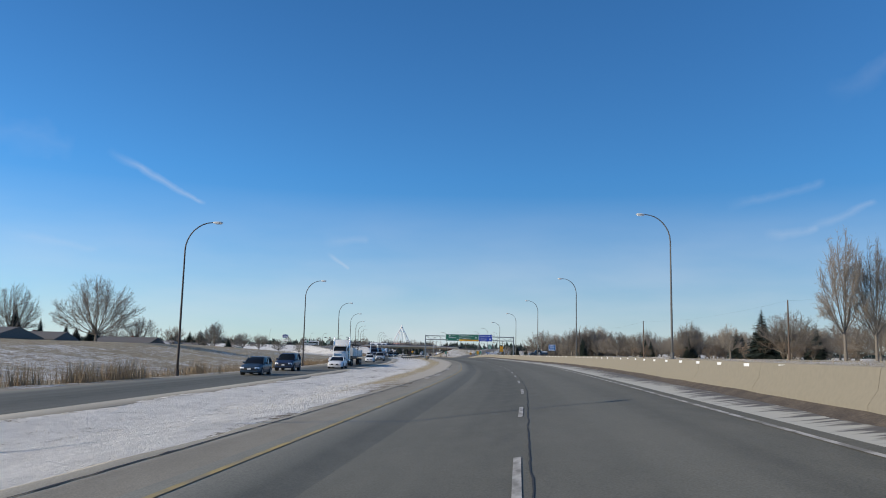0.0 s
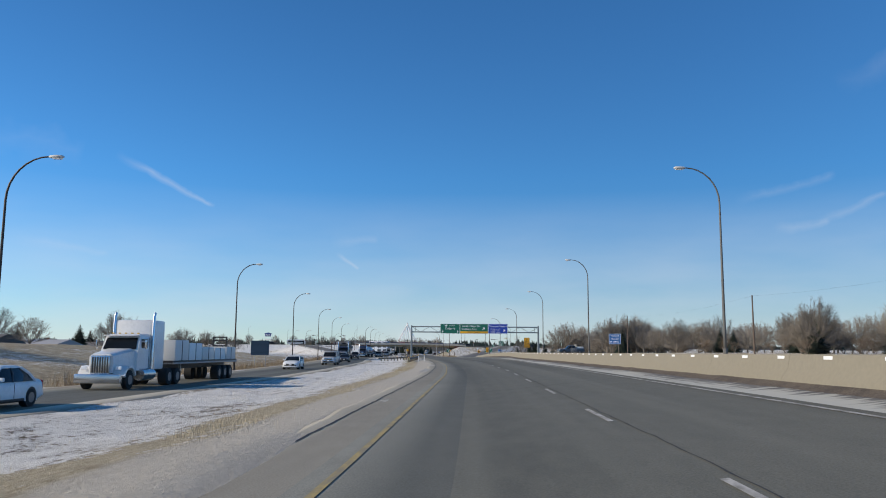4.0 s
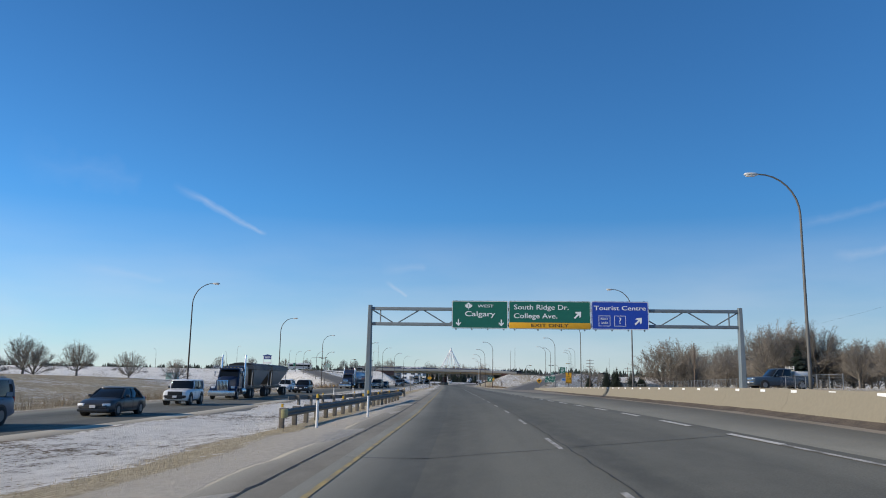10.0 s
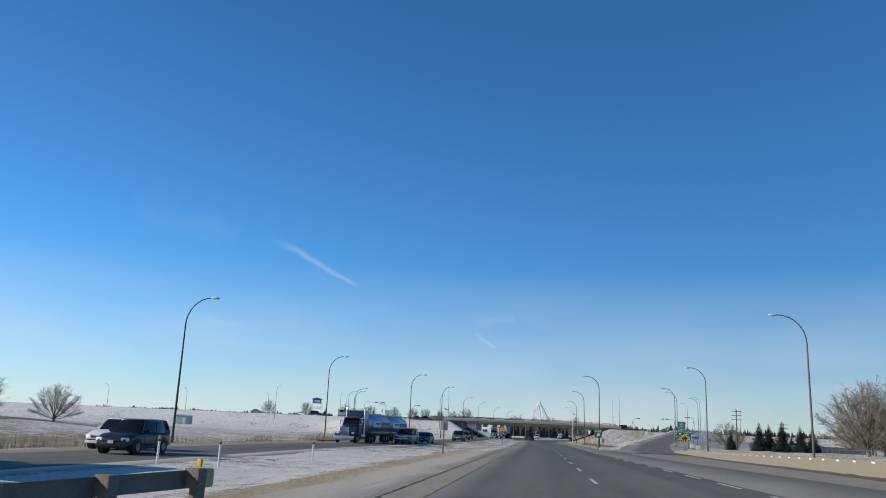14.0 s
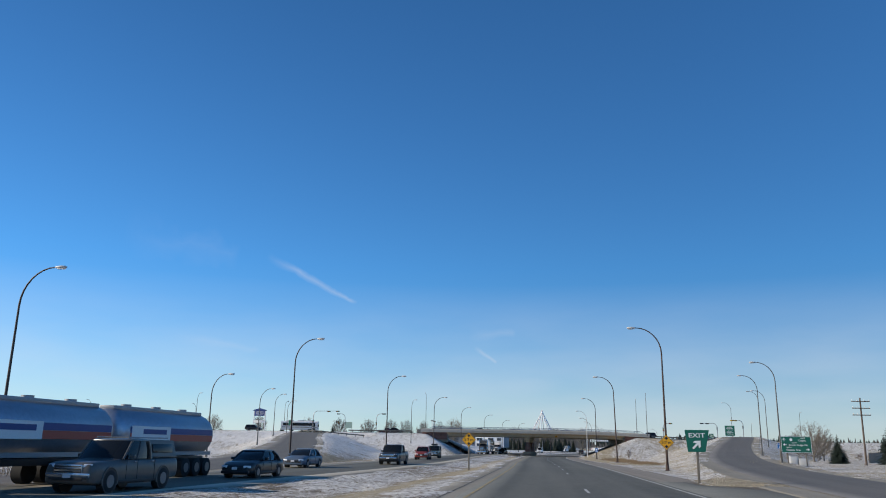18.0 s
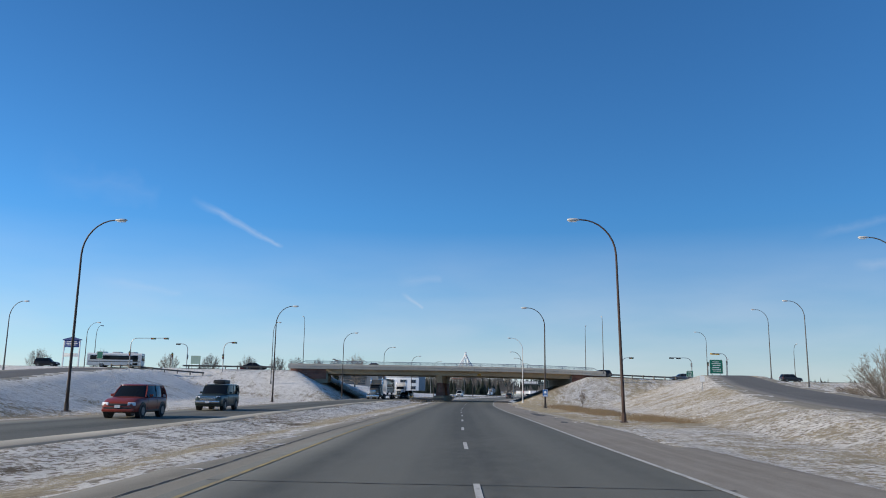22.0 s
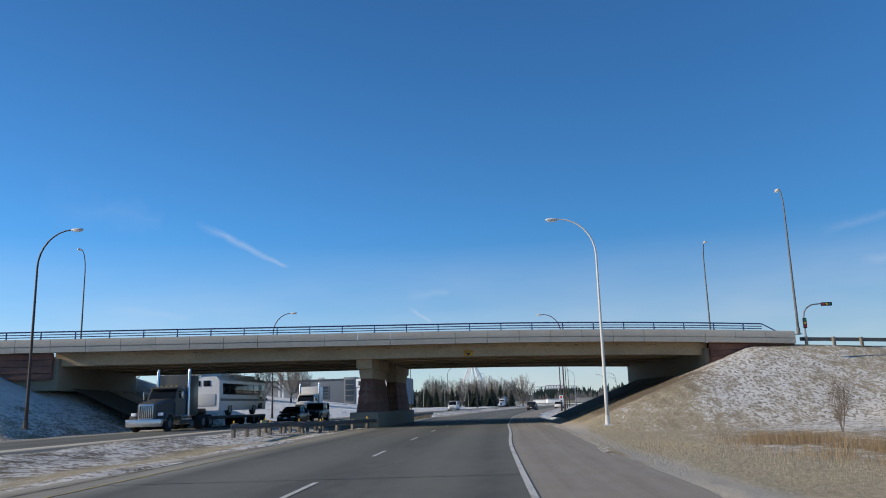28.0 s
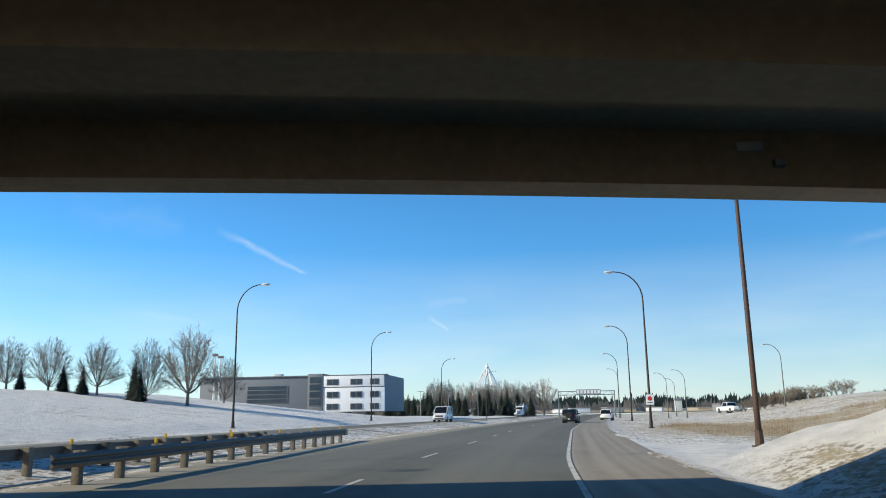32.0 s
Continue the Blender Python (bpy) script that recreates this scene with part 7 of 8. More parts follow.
# ---- trees, brush and grass ----
def bare_tree_mesh(seed, h, wide, stems=1, limbs_n=11, low=0.22, fine=6, spread=0.35):
    """Trunk and limbs as tapered bars (one mesh) and the fine twigs (another): a rounded crown, wide across for its height h."""
    r = random.Random(seed)
    limbs = bmesh.new()
    tw_v, tw_f = [], []

    def bend(p, d, length, rad, n, wob, tip=0.35):
        pts, rs = [p], [rad]
        for k in range(n):
            d = (d + Vector((r.uniform(-1, 1), r.uniform(-1, 1), r.uniform(-0.3, 0.8))) * wob).normalized()
            p = p + d * (length / n)
            pts.append(p)
            rs.append(rad * (1 - (1 - tip) * (k + 1) / n))
        return pts, rs, d

    def at(pts, u):
        j = min(int(u * (len(pts) - 1)), len(pts) - 2)
        return pts[j].lerp(pts[j + 1], u * (len(pts) - 1) - j)

    def twig(a, b, ra):
        d = (b - a).normalized()
        s = d.orthogonal().normalized() * ra
        i = len(tw_v)
        s2 = d.cross(s)
        tw_v.extend([a + s, a - s * 0.5 + s2 * 0.87, a - s * 0.5 - s2 * 0.87, b])
        tw_f.extend([(i, i + 1, i + 3), (i + 1, i + 2, i + 3), (i + 2, i, i + 3)])

    def sideways(d, a, lean):
        o = d.orthogonal().normalized()
        o = o * math.cos(a) + d.cross(o) * math.sin(a)
        return (d * (1 - lean) + o * lean + Vector((0, 0, 0.22))).normalized()

    for st in range(stems):
        a0 = 2 * math.pi * st / stems
        lean = 0.0 if stems == 1 else spread * (1.0 if stems < 7 else (0.15, 0.55, 1.0)[st % 3])
        pts, rs, d = bend(Vector((0, 0, -0.1)), Vector((math.cos(a0) * lean, math.sin(a0) * lean, 1)).normalized(), h * 0.72, h * (0.021 if stems == 1 else 0.012), 6, 0.10, 0.25)
        tube(pts, rs, 6, limbs, caps=False)
        for k in range(limbs_n):
            u = low + (0.98 - low) * (k + r.random() * 0.6) / limbs_n
            q = at(pts, u)
            a = 2.4 * k + r.uniform(-0.5, 0.5)
            out = 0.72 - 0.32 * u
            dd = Vector((math.cos(a) * out, math.sin(a) * out, 0.55 + 0.5 * u)).normalized()
            L = h * wide * (0.30 + 0.42 * math.sin(math.pi * min(1, 0.25 + 0.72 * (1 - u)))) * r.uniform(0.8, 1.1)
            p1, r1, d1 = bend(q, dd, L, rs[3] * (0.5 - 0.25 * u) + 0.0022 * h, 5, 0.14, 0.2)
            tube(p1, r1, 5, limbs, caps=False)
            for j in range(7):
                v = 0.25 + 0.75 * (j + r.random() * 0.7) / 7
                q2 = at(p1, min(v, 0.99))
                p2, r2, d2 = bend(q2, sideways(d1, r.uniform(0, 6.28), r.uniform(0.35, 0.6)), L * r.uniform(0.34, 0.52) * (1.15 - 0.45 * v), r1[2] * 0.42, 3, 0.18, 0.2)
                for m, n in zip(p2, p2[1:]):
                    twig(m, n, 0.0034 * h)
                for i in range(fine):
                    q3 = at(p2, min(0.2 + 0.8 * (i + r.random()) / fine, 0.99))
                    p3, r3, d3 = bend(q3, sideways(d2, r.uniform(0, 6.28), r.uniform(0.3, 0.6)), L * r.uniform(0.14, 0.24), 0.01, 2, 0.2)
                    for m, n in zip(p3, p3[1:]):
                        twig(m, n, 0.0021 * h)
                    for _ in range(4):
                        twig(at(p3, r.uniform(0.2, 0.9)), at(p3, 0.8) + sideways(d3, r.uniform(0, 6.28), 0.5) * (L * r.uniform(0.08, 0.19)), 0.0015 * h)
    tall = max(v.z for v in tw_v)
    sc = h / tall
    for v in limbs.verts:
        v.co = v.co * sc
    tw_v = [v * sc for v in tw_v]
    m1 = bpy.data.meshes.new("limbs")
    limbs.to_mesh(m1)
    limbs.free()
    m2 = bpy.data.meshes.new("twigs")
    m2.from_pydata(tw_v, [], tw_f)
    m1.materials.append(BARK)
    m2.materials.append(TWIG if h > 5 else BRUSH)
    return m1, m2


def dome_tree_mesh(seed, h, wide, fork=0.12, mains=13, seconds=6):
    """A bare tree whose limbs fan out from a low fork to a rounded, finely twigged dome; wide: its crown's width for a height of 1."""
    r = random.Random(seed)
    limbs = bmesh.new()
    tw_v, tw_f = [], []
    rx, base = wide * h / 2, Vector((0, 0, h * fork))

    def rim(th, az):
        """A place on the dome, th from upright and az round it, with an uneven outline."""
        k = 1 + 0.10 * noise.noise((3 * th + seed, 2 * az, 1.3))
        low = max(0.0, math.cos(th))
        return Vector((rx * math.sin(th) * math.cos(az) * k, rx * math.sin(th) * math.sin(az) * k, h * (fork + 0.10) + h * (0.9 - fork) * (low ** 0.8) * k))

    def bow(a, b, lift, n):
        out = []
        for i in range(n + 1):
            u = i / n
            out.append(a.lerp(b, u) + Vector((r.uniform(-1, 1), r.uniform(-1, 1), 0)) * (0.012 * h * math.sin(math.pi * u)) + Vector((0, 0, -lift * math.sin(math.pi * u))))
        return out

    def twig(a, b, ra):
        d = (b - a).normalized()
        s = d.orthogonal().normalized() * ra
        i, s2 = len(tw_v), d.cross(s)
        tw_v.extend([a + s, a - s * 0.5 + s2 * 0.87, a - s * 0.5 - s2 * 0.87, b])
        tw_f.extend([(i, i + 1, i + 3), (i + 1, i + 2, i + 3), (i + 2, i, i + 3)])

    tube([(0, 0, -0.1), (0, 0, h * fork * 0.5), base + Vector((0, 0, 0.05 * h))], [h * 0.026, h * 0.021, h * 0.017], 8, limbs, caps=False)
    for m in range(mains):
        th = math.acos(1 - 0.93 * (m + 0.5) / mains)
        az = 2.39996 * m + r.uniform(-0.25, 0.25)
        tip = rim(th, az)
        main = bow(base, base.lerp(tip, 0.72), 0.04 * h * math.sin(th), 5)
        tube(main, [h * 0.0085 * (1 - 0.14 * i) for i in range(6)], 5, limbs, caps=False)
        for q in range(seconds):
            th2, az2 = th + r.gauss(0, 0.2), az + r.gauss(0, 0.3) / max(0.35, math.sin(th))
            end = rim(min(max(th2, 0.02), 1.5), az2) * r.uniform(0.93, 1.03)
            start = main[1 + q % 4].lerp(main[2 + q % 4], r.random())
            sec = bow(start, end, 0.02 * h, 4)
            tube(sec, [h * 0.0030 * (1 - 0.2 * i) for i in range(5)], 4, limbs, caps=False)
            out = (end - start).normalized()
            for k in range(17):
                u = 0.25 + 0.75 * (k + r.random()) / 17
                j = min(int(u * 4), 3)
                p = sec[j].lerp(sec[j + 1], u * 4 - j)
                d = (out + Vector((r.gauss(0, 0.55), r.gauss(0, 0.55), r.gauss(0.15, 0.45)))).normalized()
                L = h * r.uniform(0.07, 0.15) * (1.25 - 0.5 * u)
                e = p + d * L
                twig(p, e, 0.0019 * h)
                for _ in range(5):
                    w = r.uniform(0.15, 0.9)
                    d2 = (d + Vector((r.gauss(0, 0.6), r.gauss(0, 0.6), r.gauss(0.1, 0.5)))).normalized()
                    twig(p.lerp(e, w), p.lerp(e, w) + d2 * (L * r.uniform(0.35, 0.65)), 0.0013 * h)
    m1 = bpy.data.meshes.new("limbs")
    limbs.to_mesh(m1)
    limbs.free()
    m1.shade_smooth()
    m2 = bpy.data.meshes.new("twigs")
    m2.from_pydata(tw_v, [], tw_f)
    m1.materials.append(BARK)
    m2.materials.append(TWIG)
    return m1, m2


def spruce_mesh(seed, h):
    """A trunk and whorls of drooping boughs, each a fan of small needle sprays."""
    r = random.Random(seed)
    bm = tube([(0, 0, -0.1), (0, 0, h * 0.5), (0, 0, h)], [h * 0.018, h * 0.01, 0.01], 6)
    m1 = bpy.data.meshes.new("trunk")
    bm.to_mesh(m1)
    bm.free()
    v, f = [], []
    z = h * 0.04
    while z < h * 0.985:
        u = z / h
        reach = h * 0.26 * (1 - u) ** 0.9 * r.uniform(0.85, 1.1) + 0.05
        n = max(5, int(11 * (1 - u) + 5))
        for k in range(n):
            a = 2 * math.pi * (k + r.random()) / n
            L = reach * r.uniform(0.65, 1.15)
            d = Vector((math.cos(a), math.sin(a), 0))
            side = Vector((-d.y, d.x, 0))
            droop = -0.25 - 0.25 * (1 - u)
            zb = z + r.uniform(-0.012, 0.012) * h
            for s in range(6):
                t0 = 0.12 + 0.88 * s / 6
                p = Vector((0, 0, zb)) + d * (L * t0) + Vector((0, 0, droop * L * t0 * t0 + 0.16 * L * t0))
                w = L * 0.30 * (1.2 - t0) + 0.016 * h * (1.1 - u)
                for q in (-1, 1):
                    i = len(v)
                    tip = p + side * (q * w * r.uniform(0.7, 1.2)) + d * (w * 0.9) + Vector((0, 0, -0.45 * w * r.uniform(0.3, 1.4)))
                    v.extend([p - d * (w * 0.45) + Vector((0, 0, 0.16 * w)), p + d * (w * 0.6) - Vector((0, 0, 0.2 * w)), tip])
                    f.append((i, i + 1, i + 2))
        z += h * 0.019
    m2 = bpy.data.meshes.new("needles")
    m2.from_pydata(v, [], f)
    m1.materials.append(BARK)
    m2.materials.append(NEEDLE)
    return m1, m2


BARE = [dome_tree_mesh(3, 10, 1.0), dome_tree_mesh(8, 10, 0.78, 0.16), dome_tree_mesh(15, 10, 0.62, 0.22, 11, 6), dome_tree_mesh(23, 10, 0.88, 0.08, 15, 5)]
BROAD = [dome_tree_mesh(41, 10, 1.38, 0.12, 17, 7)]
BUSH = [bare_tree_mesh(31, 3.2, 0.72, 4, 6, 0.15, 4), bare_tree_mesh(37, 3.2, 0.6, 5, 5, 0.12, 4)]
SPRUCE = [spruce_mesh(5, 10), spruce_mesh(9, 10), spruce_mesh(14, 10)]
prng = random.Random(77)


def tree(kind, i, x, y, h, label, wide=1.0, group="", z=None):
    meshes = {"bare": BARE, "broad": BROAD, "bush": BUSH, "spruce": SPRUCE}[kind][i]
    base = 3.2 if kind == "bush" else 10.0
    s = h / base
    nm, cat = {"bare": ("bare_tree", "tree"), "broad": ("bare_tree", "tree"), "bush": ("bare_shrub", "shrub"), "spruce": ("spruce_tree", "tree")}[kind]
    ob = empty(nm, Matrix.Translation((x, y, (ground_z(x, y) if z is None else z) - 0.05)) @ Matrix.Rotation(prng.uniform(0, 6.28), 4, "Z") @ Matrix.Diagonal((s * wide, s * wide, s, 1)), label, cat, group)
    for n, m in zip(("trunk", "crown"), meshes):
        o = new(n, m)
        o.parent = ob
    return ob


# left: behind the bank
tree("broad", 0, -63.5, 144.5, 11.6, "broad round-crowned bare tree behind the bank", 1.0)
tree("bare", 0, -89.5, 163, 11.5, "bare tree behind the house roofs", 0.95)
tree("bare", 3, -82, 214, 7.6, "broad bare tree among the roofs", 1.6)
tree("spruce", 1, -84, 164, 5.2, "small dark conifer by the roofs", 1.0)
tree("spruce", 2, -78.5, 164, 3.9, "small round conifer by the roofs", 1.5)
tree("spruce", 0, -90.5, 166, 8.4, "dark conifer behind the bank", 1.2)
tree("bare", 1, -67, 233, 7.4, "bare tree on the crest of the bank", 1.15)
tree("bare", 3, -78, 268, 8.0, "spreading bare tree on the bank")
for x, y, h, k in ((-95, 215, 6, 1), (-108, 232, 5.5, 0), (-97, 250, 5, 2), (-88, 262, 6.2, 0), (-92, 300, 7.5, 1), (-97, 303, 7.0, 2), (-103, 300, 6.0, 0), (-80, 296, 4.5, 1), (-92, 205, 4, 2)):
    tree("spruce", k, x, y, h, "dark conifer among the houses behind the bank", 1.9, "conifers behind the bank")
for x, y, h in ((-76, 302, 6.5), (-72, 312, 6.2), (-84, 318, 6), (-66, 320, 5), (-112, 262, 6), (-118, 285, 6), (-75, 246, 5), (-100, 330, 4.5), (-70, 206, 5), (-58, 323, 4.2)):
    tree("bare", prng.choice((0, 1, 3)), x, y, h, "small bare tree behind the bank", 1.5, "small bare trees behind the bank")
# right: the wood beyond the field
tree("bare", 2, 52.2, 98.5, 16, "tall slender bare poplar", 0.6)
tree("bare", 2, 56.2, 98.5, 15, "tall slender bare poplar beside another", 0.6)
tree("spruce", 0, 61, 146, 9.6, "dark green spruce at the edge of the wood", 1.5)
for k in range(120):
    y = 74 + k * 3.15 + prng.uniform(-3, 3)
    x = 70 + prng.uniform(-8, 22) - 0.02 * max(0, y - 200)
    tree("bare", prng.choice((0, 1, 2, 3)), x, y, prng.uniform(6.0, 9.0), "bare tree in the wood beyond the field", prng.uniform(1.05, 1.45), "bare trees of the wood")
for k in range(70):
    y = 90 + k * 4.2 + prng.uniform(-3, 3)
    x = 63 + prng.uniform(-4, 12) + 0.04 * max(0, y - 200)
    tree("bush", k % 2, x, y, prng.uniform(2.6, 4.2), "leafless brush at the edge of the wood", 1.4, "brush along the wood")
for x, y, h in ((63, 196, 6.4), (66, 203, 5.4), (68, 214, 6.8), (72, 188, 7.6), (75, 193, 7), (70, 172, 6), (80, 166, 7.6), (77, 158, 7), (64, 236, 5), (58, 317, 8.5), (66, 250, 6), (79, 180, 7), (72, 163, 7.5)):
    tree("spruce", prng.randrange(3), x, y, h, "dark spruce standing in the bare wood", 1.5, "spruces in the wood")
for x, y, h, wd in ((50, 396, 12.5, 1.15), (54, 399, 13.6, 1.2), (57.5, 394, 12, 1.1), (55, 326, 11.5, 1.1), (60, 329, 12.6, 1.2), (64.5, 326, 12, 1.1), (68, 332, 11, 1.1), (78, 385, 15.5, 1.1), (84, 400, 15, 1.0), (66, 352, 11, 1.1), (72, 360, 12, 1.1), (62, 345, 10, 1.1), (61, 372, 10, 1.1), (68, 382, 12, 1.0), (63, 412, 11, 1.0), (80, 440, 14.5, 1.1), (72, 452, 13, 1.0), (88, 470, 15, 1.0), (62, 430, 8, 1.1), (64, 410, 7, 1.1)):
    tree("bare", prng.choice((1, 2, 3)), x, y, h, "tall bare cottonwood with pale upper twigs", wd * 1.3, "tall bare cottonwoods")
for x, y, h in ((41, 443, 7.0), (44, 447, 6.6), (41, 420, 6.6), (47, 430, 6.0), (36.2, 453.5, 4.8), (52, 440, 6), (60, 505, 6), (64, 512, 5)):
    tree("spruce", prng.randrange(3), x, y, h, "dark spruce near the exit ramp", 1.5, "spruces near the ramp")
tree("bare", 0, 40.5, 486, 7.6, "gnarled bare tree beside the ramp", 1.2)
tree("bare", 1, 46, 500, 6, "bare tree beside the ramp")
for k in range(14):
    tree("bush", k % 2, 36 + 3.2 * k + prng.uniform(-1, 1), 492 + 3 * k + prng.uniform(-3, 3), prng.uniform(1.8, 3.0), "leafless brush on the bank beside the ramp", 1.4, "brush beside the ramp")
tree("bush", 0, 5.7, 524.8, 2.9, "leafless young tree at the foot of the bank", 0.8)
# beyond the bridge, left
for x, y, h, wd, k in ((-94, 666, 8.0, 1.0, 1), (-87, 666, 8.0, 1.0, 3), (-79, 666, 8.2, 1.05, 1), (-72.2, 668, 9.2, 0.8, 3), (-65, 667, 11.4, 1.05, 1), (-103, 660, 8, 1.1, 3), (-114, 652, 8, 1.1, 1), (-126, 645, 8, 1.1, 3),
                       (-141, 628, 8, 1.1, 1), (-158, 620, 8, 1.1, 3), (-69, 690, 8, 1.0, 3)):
    tree("bare", k, x, y, h, "bare park tree on the snowy rise", wd, "bare park trees")
for x, y, h, wd in ((-91, 665, 4.2, 1.0), (-84, 665, 4.4, 1.15), (-80.2, 664, 4.4, 1.1), (-72.0, 664, 6.8, 0.8), (-70.6, 663, 5.2, 1.0), (-100, 655, 4.5, 1.1), (-113, 640, 5, 1.1), (-131, 628, 5.5, 1.1)):
    tree("spruce", prng.randrange(3), x, y, h, "small spruce on the snowy rise", wd, "park spruces")
for k in range(34):
    x = -62 + 1.9 * k + prng.uniform(-1.5, 1.5)
    tree("spruce", prng.randrange(3), x - 20, 905 + prng.uniform(-40, 30), prng.uniform(8, 13), "dark spruce in a far row", 1.1, "far row of spruces", z=-1)
for k in range(12):
    tree("bare", k % 4, -70 + 5 * k + prng.uniform(-2, 2), 960 + prng.uniform(-20, 20), prng.uniform(14, 19), "large bare tree far beyond the bridge", 1.0, "far bare trees", z=-1)
for k in range(28):
    tree("bush", k % 2, 21 + 0.62 * k + prng.uniform(-0.5, 0.5), 692 + prng.uniform(-3, 5), prng.uniform(1.7, 2.9), "leafless brown brush on the far crest", 1.3, "brush on the far crest")
tree("bare", 2, 58, 672, 4.5, "round bare bush on the far bank", 1.5, "bushes on the far bank")


def thicket(name, spots, mat, label, category):
    """Very many thin blades or twigs as one mesh: (x, y, height, lean)."""
    v, f = [], []
    r = random.Random(len(spots))
    for x, y, h in spots:
        z = ground_z(x, y) - 0.03
        a = r.uniform(0, 6.28)
        dx, dy = math.cos(a), math.sin(a)
        w = 0.005 + 0.008 * h
        lean = r.uniform(0.05, 0.45) * h
        b = r.uniform(0, 6.28)
        i = len(v)
        v.extend([(x - dx * w, y - dy * w, z), (x + dx * w, y + dy * w, z), (x + math.cos(b) * lean, y + math.sin(b) * lean, z + h)])
        f.append((i, i + 1, i + 2))
    mesh = bpy.data.meshes.new(name)
    mesh.from_pydata(v, [], f)
    tagged(linked(name, mesh, mat), label, category, kind="stuff")


g = random.Random(12)
spots = []
for _ in range(30000):
    y = -10 + 400 * g.random() ** 1.15
    a, b = yellow(y) - 1.4, opp_near(y)
    u = g.gauss(0.27, 0.05) if g.random() < 0.75 else g.uniform(0.1, 0.98)
    if y < 60 and g.random() > (y - 15) / 60:
        continue
    x = a + (b - a) * u
    if noise.noise((x * 0.35, y * 0.2, 0)) > -0.12:
        spots.append((x, y, g.uniform(0.03, 0.16)))
for _ in range(3600):
    y = 8 + 330 * g.random() ** 1.1
    a, b = yellow(y) - 1.4, opp_near(y)
    x = a + (b - a) * g.uniform(0.32, 0.97)
    if noise.noise((x * 0.5, y * 0.25, 33)) > (0.05 if y > 60 else 0.22):
        for _ in range(5):
            spots.append((x + g.gauss(0, 0.09), y + g.gauss(0, 0.12), g.uniform(0.04, 0.14)))
thicket("median_grass", spots, STRAW, "dead straw-coloured grass on the median", "grass")
spots = []
for _ in range(15000):
    y = 30 + 330 * g.random()
    x = opp_far(y) - g.gauss(4.6, 1.5)
    if noise.noise((x * 0.2, y * 0.07, 4)) > -0.05:
        spots.append((x, y, g.uniform(0.5, 1.25)))
for x, y, n in ((-22.5, 37.5, 420), (-21.3, 40.5, 260), (-20.9, 46, 420), (-20.6, 50, 360), (-20.3, 52.5, 300), (-20.1, 66, 220), (-20.9, 101, 320), (-20.4, 104.5, 300), (-20.6, 109, 260), (-20.0, 121, 220)):
    for _ in range(n):
        spots.append((x + g.gauss(0, 0.55), y + g.gauss(0, 0.9), g.uniform(0.6, 1.75)))
thicket("ditch_reeds", spots, REED, "tall russet reeds and dead grass in the ditch", "reeds")
spots = []
for _ in range(42000):
    y = g.uniform(430, 575)
    x = yellow(y) + white_off(y) + 3 + abs(g.gauss(4.2, 2.4))
    if noise.noise((x * 0.22, y * 0.09, 9)) > -0.05 and ground_z(x, y) < 1.0:
        spots.append((x, y, g.uniform(0.04, 0.14)))
thicket("roadside_grass", spots, STRAW, "pale dead grass at the foot of the bank", "grass")
spots = []
for _ in range(52000):
    y = g.uniform(440, 520)
    x = yellow(y) + white_off(y) + 3 + g.gauss(8.2, 1.15)
    lush = noise.noise((x * 0.3, y * 0.12, 19)) + 0.5 * noise.noise((x * 0.9, y * 0.7, 5))
    if lush > -0.12 and ground_z(x, y) < 1.2:
        spots.append((x, y, g.uniform(0.2, 0.58) * (0.8 + 0.9 * min(max(lush, 0.0), 0.6))))
for _ in range(26000):
    x, y = g.uniform(-1, 24), g.uniform(608, 650)
    if noise.noise((x * 0.16, y * 0.16, 9)) + 0.4 * noise.noise((x * 0.8, y * 0.8, 2)) > -0.1 + 0.012 * abs(y - 628):
        spots.append((x, y, g.uniform(0.15, 0.6)))
thicket("roadside_reeds", spots, REED, "russet reeds at the foot of the snowy bank", "reeds")
spots = []
for _ in range(14000):
    y = g.uniform(10, 420)
    x = barrier(y) + g.uniform(1.5, 45)
    if noise.noise((x * 0.15, y * 0.1, 14)) > 0.0:
        spots.append((x, y, g.uniform(0.12, 0.5)))
thicket("field_grass", spots, STRAW, "sparse dead grass in the field beside the road", "grass")
spots = []
for _ in range(9000):
    y = g.uniform(395, 640)
    x = opp_far(y) - g.uniform(1.5, 22)
    if noise.noise((x * 0.15, y * 0.1, 24)) > 0.05:
        spots.append((x, y, g.uniform(0.1, 0.35)))
thicket("bank_grass", spots, STRAW, "sparse dead grass on the snowy bank", "grass")

# ---- poles, signals, houses, far things ----
def utility_pole(x, y, h, label, arms=1, z=None):
    ob = empty("utility_pole", pose(x, y, (ground_z(x, y) if z is None else z) - 0.1, 0, prng.uniform(-0.6, 0.6), 0), label, "utility pole")
    part("pole", tube([(0, 0, 0), (0, 0, h)], [0.15, 0.10], 8), WOOD_POLE, ob)
    for k in range(arms):
        v = h - 0.5 - 0.95 * k
        part("cross_arm", box((2.4, 0.1, 0.12), (0, -0.12, v), 0.01), WOOD_POLE, ob)
        for u in (-1.1, -0.5, 0.5, 1.1):
            part("insulator", tube([(u, -0.12, v + 0.06), (u, -0.12, v + 0.24)], [0.035, 0.05], 6), POST_WHITE, ob)
    return ob


for x, y, h in ((53.9, 118.6, 9.3), (48.6, 184.4, 8.9), (45.2, 252.4, 8.9), (43, 330, 9), (57, 52, 9)):
    utility_pole(x, y, h, "brown timber utility pole in the field", 0)
utility_pole(34.4, 434.2, 9.4, "timber utility pole with three cross arms", 3)
utility_pole(52, 468, 7.5, "timber utility pole with two cross arms", 2)


